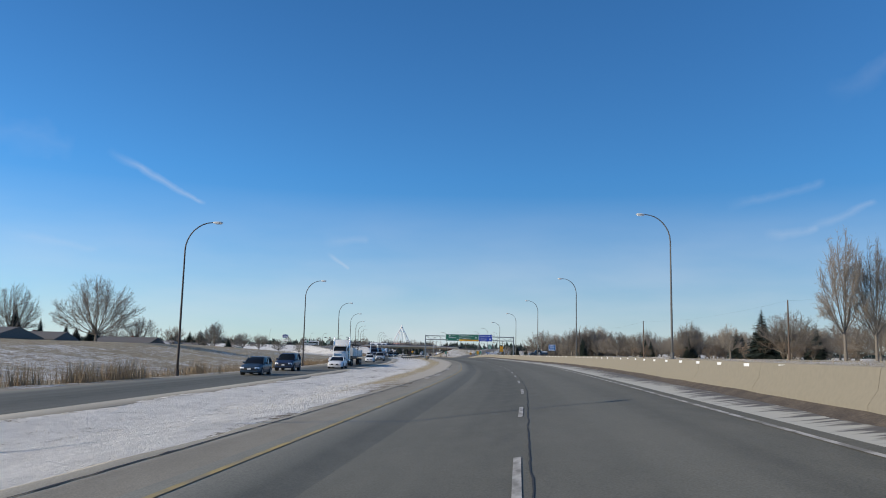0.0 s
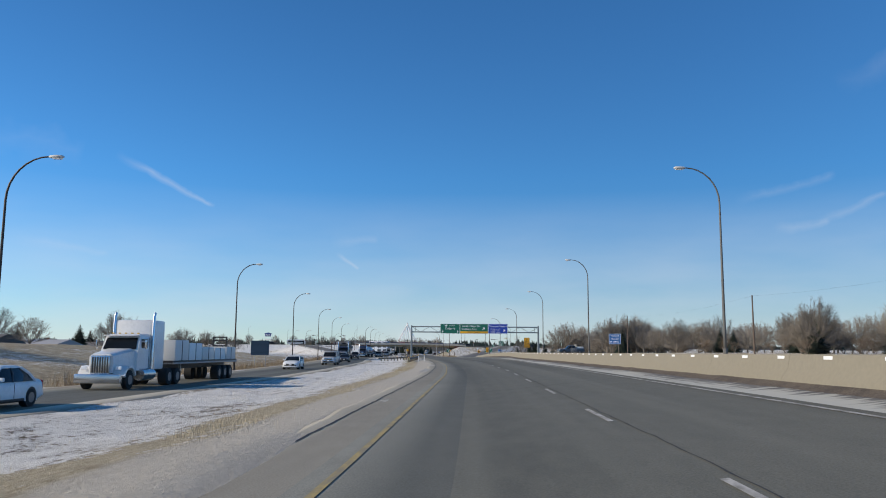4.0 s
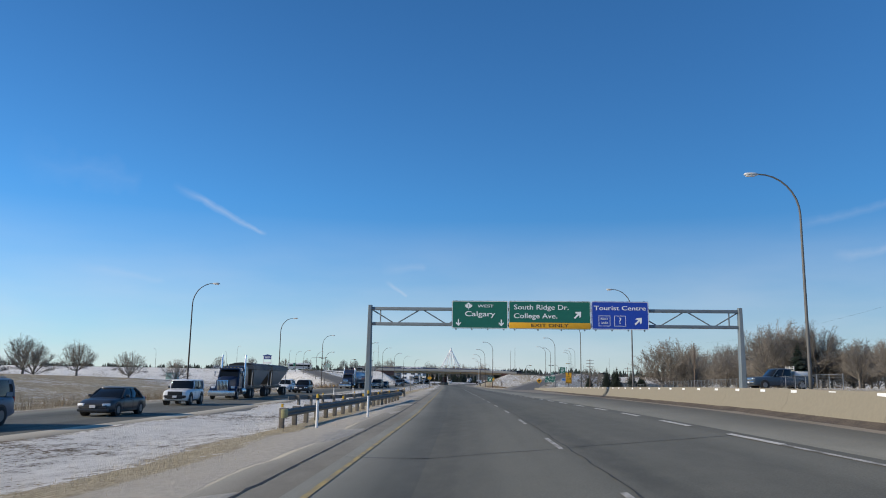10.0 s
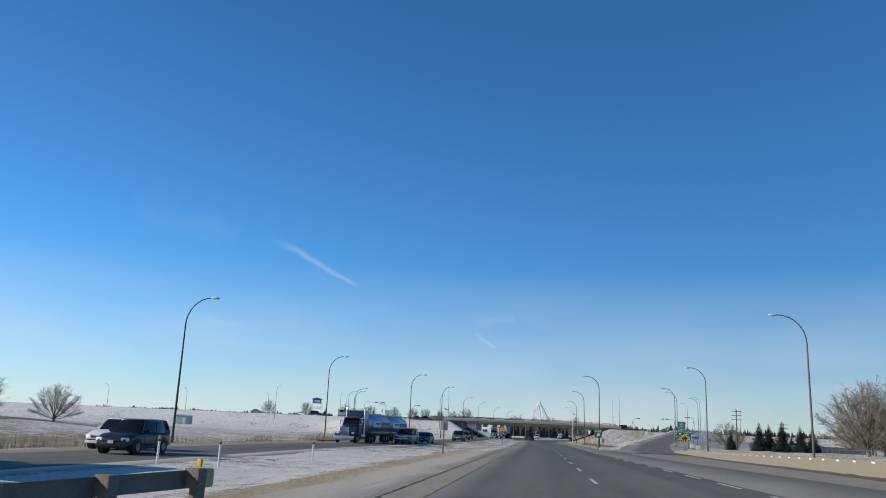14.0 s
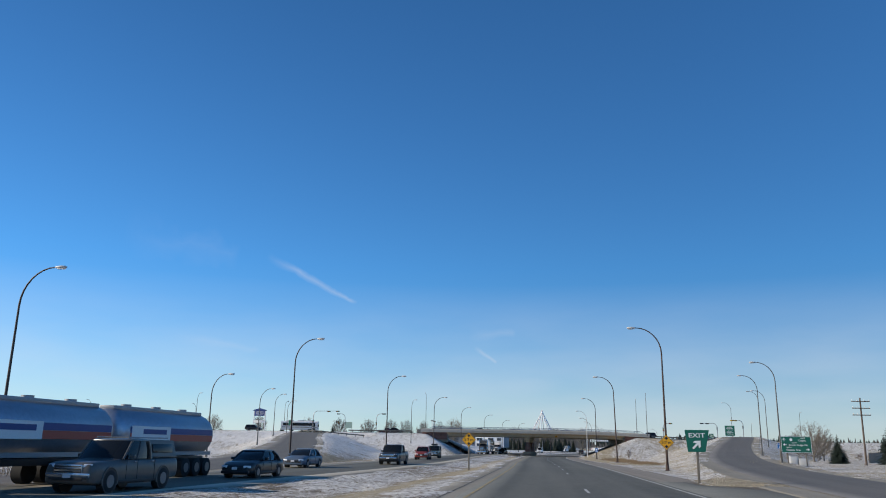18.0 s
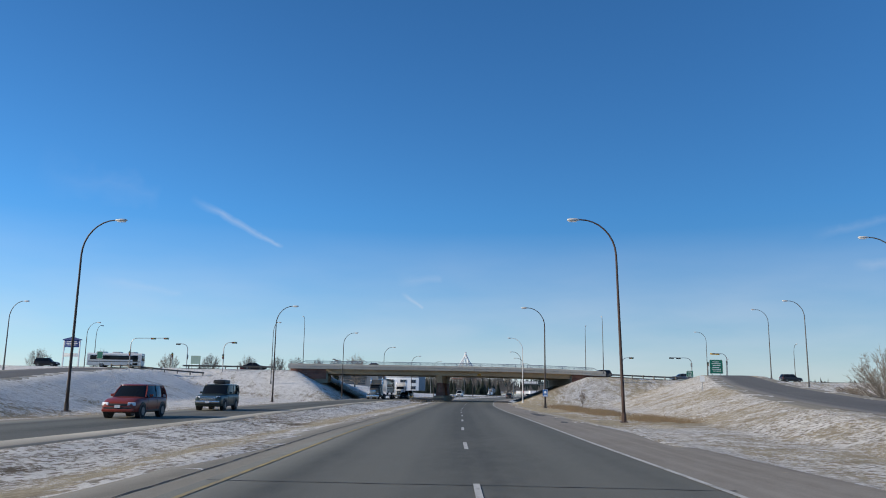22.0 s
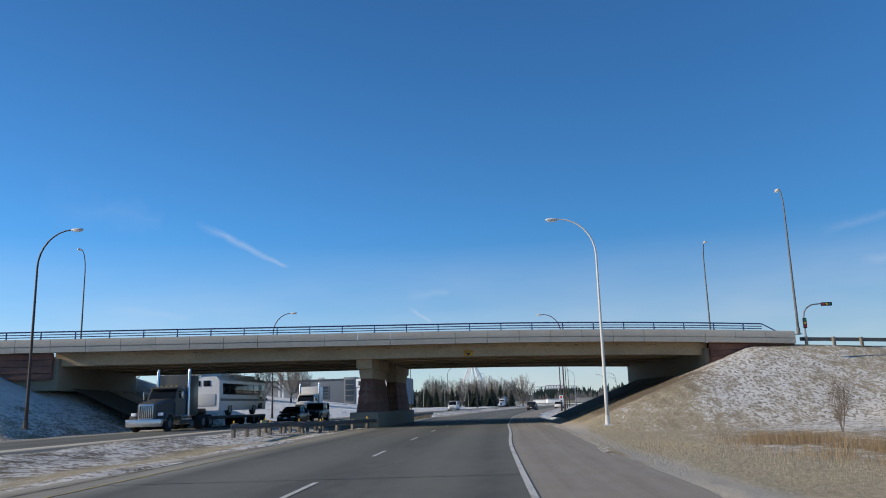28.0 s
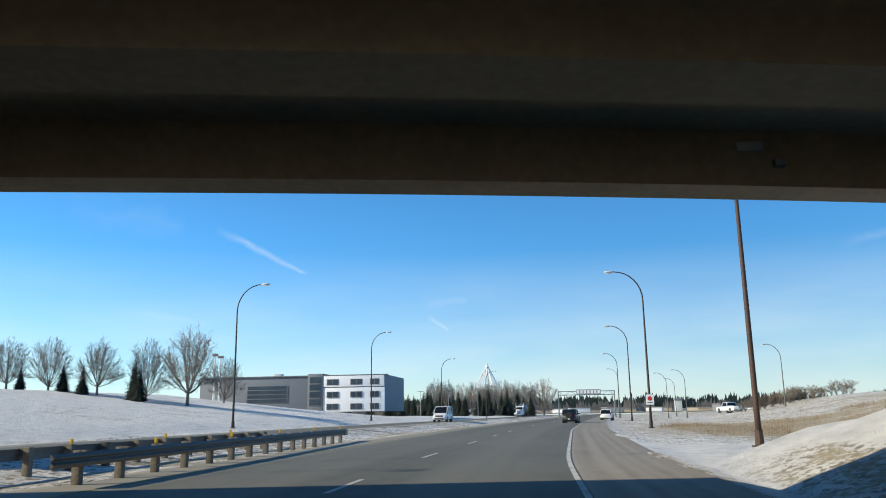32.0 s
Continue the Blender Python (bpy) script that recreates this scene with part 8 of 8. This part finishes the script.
def wire(points, label):
    bm = bmesh.new()
    for (a, b) in zip(points, points[1:]):
        pts = []
        for k in range(9):
            u = k / 8
            p = Vector(a).lerp(Vector(b), u)
            p.z -= 0.9 * 4 * u * (1 - u)
            pts.append(p)
        tube(pts, 0.006, 4, bm, caps=False)
    tagged(part("overhead_wire", bm, TRIM_BLACK), label, "wire", kind="structure")


wire([(57, 52, ground_z(57, 52) + 8.9), (53.9, 118.6, ground_z(53.9, 118.6) + 9.1), (48.6, 184.4, ground_z(48.6, 184.4) + 8.7), (45.2, 252.4, ground_z(45.2, 252.4) + 8.7), (43, 330, ground_z(43, 330) + 8.8)], "thin overhead wire between the utility poles")


def traffic_signal(x, y, turn, arm, label, h=5.6, amber=False):
    """A mast with a bowed arm and signal heads; the arm reaches along +x."""
    ob = empty("traffic_signal", pose(x, y, max(ground_z(x, y), over_z(x) - 0.2 if abs((y - cross_y(x))) < 12 else -9) - 0.05, 0, 0, turn), label, "traffic light", "traffic lights at the junctions")
    if arm:
        pts = [(0, 0, 0), (0, 0, h - 1.2)] + [(1.2 * (1 - math.cos(a)), 0, h - 1.2 + 1.2 * math.sin(a)) for a in (0.4, 0.8, 1.2, 1.57)] + [(arm, 0, h + 0.05)]
        part("mast", tube(pts, [0.11, 0.09, 0.08, 0.075, 0.07, 0.065, 0.05], 8), STEEL_GREY, ob)
        spots = [(arm - 0.2, h - 0.05), (arm * 0.62, h - 0.08)] if arm > 2.5 else [(arm - 0.1, h - 0.05)]
    else:
        part("mast", tube([(0, 0, 0), (0, 0, h - 1.6)], [0.09, 0.08], 8), STEEL_GREY, ob)
        spots = []
    for k, (u, v) in enumerate(spots + [(0.0, 3.0)]):
        side = k < len(spots)
        head = part("signal_head", box((1.0, 0.22, 0.34) if side else (0.32, 0.22, 0.95), (u, -0.16, v), 0.03), LAMP_AMBER if amber and side else TRIM_BLACK, ob, "amber signal head" if amber and side else "black signal head")
        for j in range(3):
            o = ((u + (j - 1) * 0.3, v) if side else (u, v + (j - 1) * 0.29))
            part("signal_lens", tube([(o[0], -0.28, o[1]), (o[0], -0.26, o[1])], 0.1, 10), (LENS_RED, LAMP_AMBER, SIGN_GREEN)[j], head)
    return ob


traffic_signal(-82.5, 532, 0, 7.5, "traffic light on a long bowed arm", 6.0)
traffic_signal(-79.3, 551.8, 180, 2.4, "traffic light on a short arm", 5.9)
traffic_signal(-64.4, 534.8, 0, 2.3, "traffic light on a short arm beside the bridge", 5.8)
traffic_signal(-78, 541.5, 0, 0, "traffic light on a plain post", 5.0)
traffic_signal(33.8, 566.5, 180, 4.6, "traffic light on a bowed arm at the ramp top", 4.6)
traffic_signal(17.7, 563.6, 0, 2.3, "traffic light on a short arm near the bridge", 4.8)
traffic_signal(40.5, 562, 180, 3.2, "amber traffic light on a bowed arm", 5.0, True)
traffic_signal(38, 569, 0, 0, "traffic light on a plain post at the ramp", 5.0)
# signs up on the overpass
for x, y, w, h, zc, mat, lab in ((34.1, 545.4, 2.6, 2.8, 6.65, SIGN_GREEN, "green guide sign at the head of the ramp"), (29.4, 548, 1.35, 1.25, 5.45, SIGN_GREEN, "small green sign at the head of the ramp")):
    ob = empty("guide_sign", pose(x, y, ground_z(x, y) - 0.05), lab, "road sign")
    zz = zc - ground_z(x, y)
    zz = max(zz, h / 2 + 0.5)
    for u in (-w * 0.3, w * 0.3):
        part("post", tube([(u, 0.06, 0), (u, 0.06, zz + h / 2)], 0.05, 6), STEEL_GREY, ob)
    panel(ob, w, h, (0, 0, zz), mat, SIGN_WHITE)
    bars(ob, tuple((w * (0.04 * (k % 3) - 0.04), zz + h * (0.34 - 0.13 * k), w * (0.5 + 0.09 * (k * 2 % 3)), h * 0.035) for k in range(6)), SIGN_WHITE)
ob = empty("blank_sign", pose(-80.3, 559, over_z(-80)), "plain grey-green back of a sign on the upper road", "road sign")
for u in (-0.9, 0.9):
    part("post", tube([(u, 0.06, 0), (u, 0.06, 3.3)], 0.05, 6), STEEL_GREY, ob)
panel(ob, 2.3, 1.9, (0, 0, 2.5), SHED_GREEN)
ob = empty("guide_sign", pose(-91, 536, ground_z(-91, 536) - 0.05), "small green sign near the bus", "road sign")
part("post", tube([(0, 0.06, 0), (0, 0.06, 3.2)], 0.05, 6), STEEL_GREY, ob)
panel(ob, 1.3, 1.5, (0, 0, 2.6), SIGN_GREEN, SIGN_WHITE)
z0 = ground_z(17.7, 485.5)
ob = empty("small_sign", pose(17.7, 485.5, z0 - 0.05), "small white sign on a steel post on the bank", "road sign")
part("post", tube([(0, 0.06, 0), (0, 0.06, 4.0 - z0)], 0.035, 6), STEEL_GREY, ob)
panel(ob, 0.6, 0.75, (0, 0, 3.65 - z0), SIGN_WHITE)
for x, w in ((24.4, 1.0), (25.6, 1.2)):
    ob = empty("utility_cabinet", pose(x, 432, ground_z(x, 432) - 0.05), "white metal utility cabinet in the snowy field", "cabinet", "utility cabinets")
    part("body", box((w, 0.7, 1.0), (0, 0, 0.55), 0.02), LAMP_WHITE, ob)
    part("lid", box((w + 0.08, 0.78, 0.06), (0, 0, 1.07), 0.015), LAMP_WHITE, ob)
    part("door", box((w * 0.8, 0.03, 0.78), (0, -0.36, 0.54), 0.008), LAMP_WHITE, ob)
# roofed notice board on the upper bank
bx, by = -111.2, 559.5
bz = 5.3
ob = empty("notice_board", pose(bx, by, bz - 0.1), "tall white-framed notice board with blue panel and gable roof", "notice board")
for u in (-1.95, 1.95):
    part("post", box((0.26, 0.26, 7.2), (u, 0, 3.6), 0.02), POST_WHITE, ob)
part("blue_panel", box((3.7, 0.2, 1.75), (0, 0, 6.3), 0.02), SIGN_NAVY, ob, "navy panel with white bars")
part("lower_panel", box((3.7, 0.2, 0.8), (0, 0, 3.6), 0.02), POST_WHITE, ob)
part("roof", prism([(-2.4, 7.1), (2.4, 7.1), (2.3, 7.3), (0, 7.9), (-2.3, 7.3)], 0.5), SIGN_NAVY, ob, "navy gable roof")
bars(ob, ((0, 6.7, 2.4, 0.16), (0, 6.3, 2.8, 0.14), (0, 5.95, 2.2, 0.12)), POST_WHITE, front=-0.11)
# guard rails on the bridge approaches
for pts, lab in (([(11, 0), (16, 0), (22, 0), (27, 0)], "guard rail on the bank beside the bridge"), ([(-57, 0), (-62, 0), (-69, 0), (-75, 0)], "guard rail on the bank beyond the bridge")):
    guard_rail([(x - 12.1 * CN.x, cross_y(x) - 12.1 * CN.y, ground_z(x - 12.1 * CN.x, cross_y(x) - 12.1 * CN.y)) for x, _ in pts], lab, -1, 2.4, False, False)
guard_rail(rail_way([(-86, 531), (-80, 529), (-74, 529.5), (-67, 532)]), "guard rail at the corner of the entry ramp", -1, 2.4, False)


def house(x, y, w, d, h, turn, roofmat, label):
    z = ground_z(x, y) - 2.2
    ob = empty("house", pose(x, y, z - 0.1, 0, 0, turn), label, "house", "houses behind the bank")
    part("wall", box((w, d, h), (0, 0, h / 2), 0.02), WALL_SIDING, ob)
    r = h + w * 0.13
    part("roof", prism([(-w / 2 - 0.5, h - 0.05), (w / 2 + 0.5, h - 0.05), (w / 2 + 0.45, h + 0.12), (0, r + 0.15), (-w / 2 - 0.45, h + 0.12)], d + 0.9), roofmat, ob)
    for u in (-w * 0.25, w * 0.2):
        wi = part("window", box((1.5, 0.1, 1.1), (u, -d / 2 - 0.02, h * 0.58), 0.02), POST_WHITE, ob)
        part("pane", box((1.3, 0.04, 0.92), (u, -d / 2 - 0.06, h * 0.58)), WINDOW, wi)
    part("chimney", box((0.6, 0.6, 1.2), (w * 0.18, 0, r - 0.1), 0.02), BRICK_RED, ob)


for x, y, w, turn, rf in ((-76, 128, 13, 84, ROOF_DARK), (-84, 160, 12, 95, ROOF_DARK), (-82, 207, 12, 92, ROOF_DARK), (-94, 283, 12, 90, ROOF_DARK), (-80, 104, 12, 85, ROOF_DARK), (-92, 252, 12, 80, ROOF_SNOW)):
    house(x, y, w, 14, 2.6, turn, rf, "low bungalow with a shingle roof behind the bank")
# timber fence on the far right
ob = empty("board_fence", pose(0, 0, 0), "weathered board fence beside the ramp", "fence")
bm_v = None
for k in range(60):
    x, y = 46 + 0.9 * k * 0.75, 470 + 0.9 * k * 0.66
    b = box((0.86, 0.06, 1.8)) if bm_v is None else None
    if bm_v is None:
        bm_v = part("board", b, FENCE, ob)
        o = bm_v
    else:
        o = bm_v.copy()
        scene.collection.objects.link(o)
    o.matrix_local = pose(x, y, ground_z(x, y) + 0.85, 0, 0, 41)
# chain-link fence behind the barrier
ob = empty("chain_link_fence", pose(0, 0, 0), "low chain-link fence in the field", "fence")
prev = None
fence_post = None
for k in range(46):
    y = 232 + 3.0 * k
    x = 30 + 0.08 * (y - 232) - 6 * step(300, 370, y)
    z = ground_z(x, y)
    if fence_post is None:
        fence_post = part("post", tube([(0, 0, -0.05), (0, 0, 1.25)], 0.03, 6), STEEL_GREY, ob)
        o = fence_post
    else:
        o = fence_post.copy()
        scene.collection.objects.link(o)
    o.matrix_local = pose(x, y, z)
    if prev:
        bm = bmesh.new()
        for j in range(11):
            tube([Vector(prev) + Vector((0, 0, 0.05 + 0.115 * j)), Vector((x, y, z + 0.05 + 0.115 * j))], 0.007 if j < 10 else 0.02, 4, bm, caps=False)
        part("wire_mesh", bm, STEEL_GREY, ob)
    prev = (x, y, z)
# equipment cabinet and fenced valves in the left field
ob = empty("equipment_cabinet", pose(-118.9, 464.3, ground_z(-118.9, 464.3) - 0.05, 0, 0, 10), "pale green equipment cabinet in the snowy field", "cabinet")
part("body", box((4.2, 3, 2.6), (0, 0, 1.3), 0.03), SHED_GREEN, ob)
part("roof", prism([(-2.4, 2.6), (2.4, 2.6), (2.3, 2.75), (0, 2.95), (-2.3, 2.75)], 3.4), LAMP_WHITE, ob)
part("door", box((1.0, 0.06, 2.0), (0.6, -1.53, 1.1), 0.01), LAMP_WHITE, ob)
ob = empty("pipe_yard", pose(-126, 462, ground_z(-126, 462) - 0.05), "low white pipe rails beside the cabinet", "pipework")
for k in range(6):
    part("pipe_post", tube([(k * 1.3 - 3, 0, 0), (k * 1.3 - 3, 0, 1.3)], 0.06, 6), POST_WHITE, ob)
for v in (0.6, 1.25):
    part("pipe_rail", tube([(-3, 0, v), (3.5, 0, v)], 0.05, 6), POST_WHITE, ob)


# ---- the three-storey building beyond the bridge ----
bz = ground_z(-80, 752)
bld = empty("office_building", pose(-71.6, 749, bz) @ Matrix.Diagonal((0.9, 0.9, 0.78, 1)), "grey and white flat-roofed three-storey building", "building")


def block(x0, x1, y0, y1, h, mat, nm="wall"):
    return part(nm, box((x1 - x0, y1 - y0, h), ((x0 + x1) / 2, (y0 + y1) / 2, h / 2), 0.03), mat, bld)


block(-32, 0, 0, 40, 11.4, WALL_GREY)
block(0, 4.4, -0.5, 38, 12.2, WALL_GREY)
block(4.4, 16, 0.2, 36, 11.6, WALL_GREY)
block(4.5, 22, -0.3, 0.2, 7.6, WALL_WHITE, "facade_panel")
part("facade_panel", box((17.4, 0.5, 3.6), (13.2, -0.15, 9.7), 0.02), WALL_WHITE, bld, "white upper facade panel")
block(16, 22, 0.2, 30, 11.7, WALL_GREY)
part("roof_edge", box((55, 0.6, 0.35), (-4.5, -0.1, 11.55), 0.02), TANK_GREY, bld)
part("roof_unit", box((2.2, 2, 1.2), (-10, 4, 12), 0.03), LAMP_WHITE, bld)
for u, v, w, h in [(-12, 5.8, 12.5, 5.6), (2.2, 6.6, 3.4, 9.4)]:
    o = part("window", box((w, 0.12, h), (u, -0.06 if u < 0 else -0.58, v), 0.02), TANK_GREY, bld, "dark curtain window")
    for k in range(4):
        part("pane", box((w * 0.92, 0.04, h * 0.2), (u, -0.13 if u < 0 else -0.66, v - h / 2 + h * (0.13 + 0.25 * k))), WINDOW, o)
for u in (7.2, 14.0, 19.2):
    for v in (1.6, 5.4, 9.4):
        o = part("window", box((3.4 if u < 19 else 2.6, 0.14, 1.9), (u, -0.42, v), 0.02), TANK_GREY, bld)
        for q in (-0.8, 0.8):
            part("pane", box((1.35 if u < 19 else 1.05, 0.04, 1.6), (u + q * (1 if u < 19 else 0.78), -0.5, v)), WINDOW, o)
# floodlight masts and a lift
for x, y, h in ((-87.5, 728, 11.5), (-86.2, 728, 11.0)):
    ob = empty("floodlight_mast", pose(x, y, ground_z(x, y) - 0.05), "white floodlight mast near the building", "light mast")
    part("mast", tube([(0, 0, 0), (0, 0, h)], [0.3, 0.2], 8), POST_WHITE, ob)
    part("lamp_bank", box((1.3, 0.4, 0.6), (0, 0, h), 0.04), TANK_GREY, ob)
for x, y in ((-47, 840), (-38, 860), (-54, 820)):
    ob = empty("parking_lamp", pose(x, y, -0.8), "twin-headed lamp of a far car park", "street lamp", "car park lamps")
    part("mast", tube([(0, 0, 0), (0, 0, 9)], [0.12, 0.08], 6), STEEL_GREY, ob)
    part("lamp_head", box((2.4, 0.35, 0.15), (0, 0, 9), 0.03), STEEL_GREY, ob)
# ---- the tall steel tepee ----
TX, TY, TH, TR = -66.0, 1294.0, 47.5, 25.0
tp = empty("steel_tepee", pose(TX, TY, -1.5), "tall open white steel tepee frame with red bands", "monument")
for k in range(10):
    a = 2 * math.pi * k / 10 + 0.2
    top = Vector((0.9 * math.cos(a + 2.6), 0.9 * math.sin(a + 2.6), TH))
    foot = Vector((TR * math.cos(a), TR * math.sin(a), 0))
    part("pole", tube([foot, foot.lerp(top, 1.0)], [0.5, 0.42], 8), TEPEE, tp)
for v, rr in ((0.36, 1.0), (0.12, 1.0)):
    ring = [(TR * (1 - v) * math.cos(2 * math.pi * (k + 0.5) / 10 + 0.2), TR * (1 - v) * math.sin(2 * math.pi * (k + 0.5) / 10 + 0.2), TH * v) for k in range(11)]
    part("ring_band", tube(ring, 0.6, 6), TEPEE_RED if v > 0.2 else TEPEE, tp, "red ring band" if v > 0.2 else "")
part("crown_ring", tube([(1.7 * math.cos(a), 1.7 * math.sin(a), TH * 0.93) for a in np.linspace(0, 6.2832, 13)], 0.4, 6), TEPEE, tp)
# ---- far town and woods along the horizon ----
frng = random.Random(5)


def far_woods(name, y, x0, x1, n, h0, h1, mat, label, z=-2):
    """A far belt of trees: each a cluster of thin uneven spikes."""
    v, f = [], []
    for _ in range(n):
        x, yy, h = frng.uniform(x0, x1), y + frng.uniform(-60, 60), frng.uniform(h0, h1)
        for k in range(9):
            a = frng.uniform(-0.45, 0.45) * h
            w = 0.2 * h * frng.uniform(0.6, 1.3)
            i = len(v)
            hh = h * (1 - (a / h) ** 2) * frng.uniform(0.75, 1.0)
            dy = frng.uniform(-2, 2)
            v.extend([(x + a - w, yy + dy, z), (x + a + w, yy + dy + 1, z), (x + a + frng.uniform(-w, w), yy + dy, z + hh)])
            f.append((i, i + 1, i + 2))
    mesh = bpy.data.meshes.new(name)
    mesh.from_pydata(v, [], f)
    tagged(linked(name, mesh, mat), label, "trees", kind="stuff")


far_woods("far_woods", 1500, -900, 900, 420, 8, 18, TWIG, "grey bare woods along the horizon")
far_woods("far_conifers", 1560, -900, 900, 150, 9, 20, NEEDLE, "dark conifers along the horizon", 2)
far_woods("far_ridge_woods", 2100, -1300, 1300, 420, 14, 30, NEEDLE, "dark wooded ridge on the horizon", 6)
far_woods("far_brush", 780, -330, -140, 120, 3, 7, BRUSH, "brush beyond the left field", 0)
far_woods("far_brush_right", 720, 80, 330, 140, 4, 9, BRUSH, "brush beyond the right field", 0)
for k in range(26):
    x, y = -60 + k * 9 + frng.uniform(-4, 4), frng.uniform(1000, 1450)
    w, h = frng.uniform(9, 20), frng.uniform(2.6, 4.6)
    ob = empty("far_building", pose(x + 20, y, -1.2, 0, 0, frng.uniform(-15, 15)), "low pale building of the far town", "building", "buildings of the far town")
    part("wall", box((w, 12, h), (0, 0, h / 2), 0.05), frng.choice((WALL_WHITE, WALL_SIDING, WALL_GREY, LAMP_WHITE)), ob)
    part("roof", box((w + 0.6, 12.6, 0.5), (0, 0, h + 0.2), 0.05), frng.choice((ROOF_DARK, ROOF_SNOW)), ob)
ob = empty("far_building", pose(88, 1180, -1.2), "pale silo tower of the far town", "building")
part("wall", box((5, 5, 9), (0, 0, 4.5), 0.05), LAMP_WHITE, ob)
part("roof", box((6, 6, 1.5), (0, 0, 9.7), 0.05), WALL_GREY, ob)
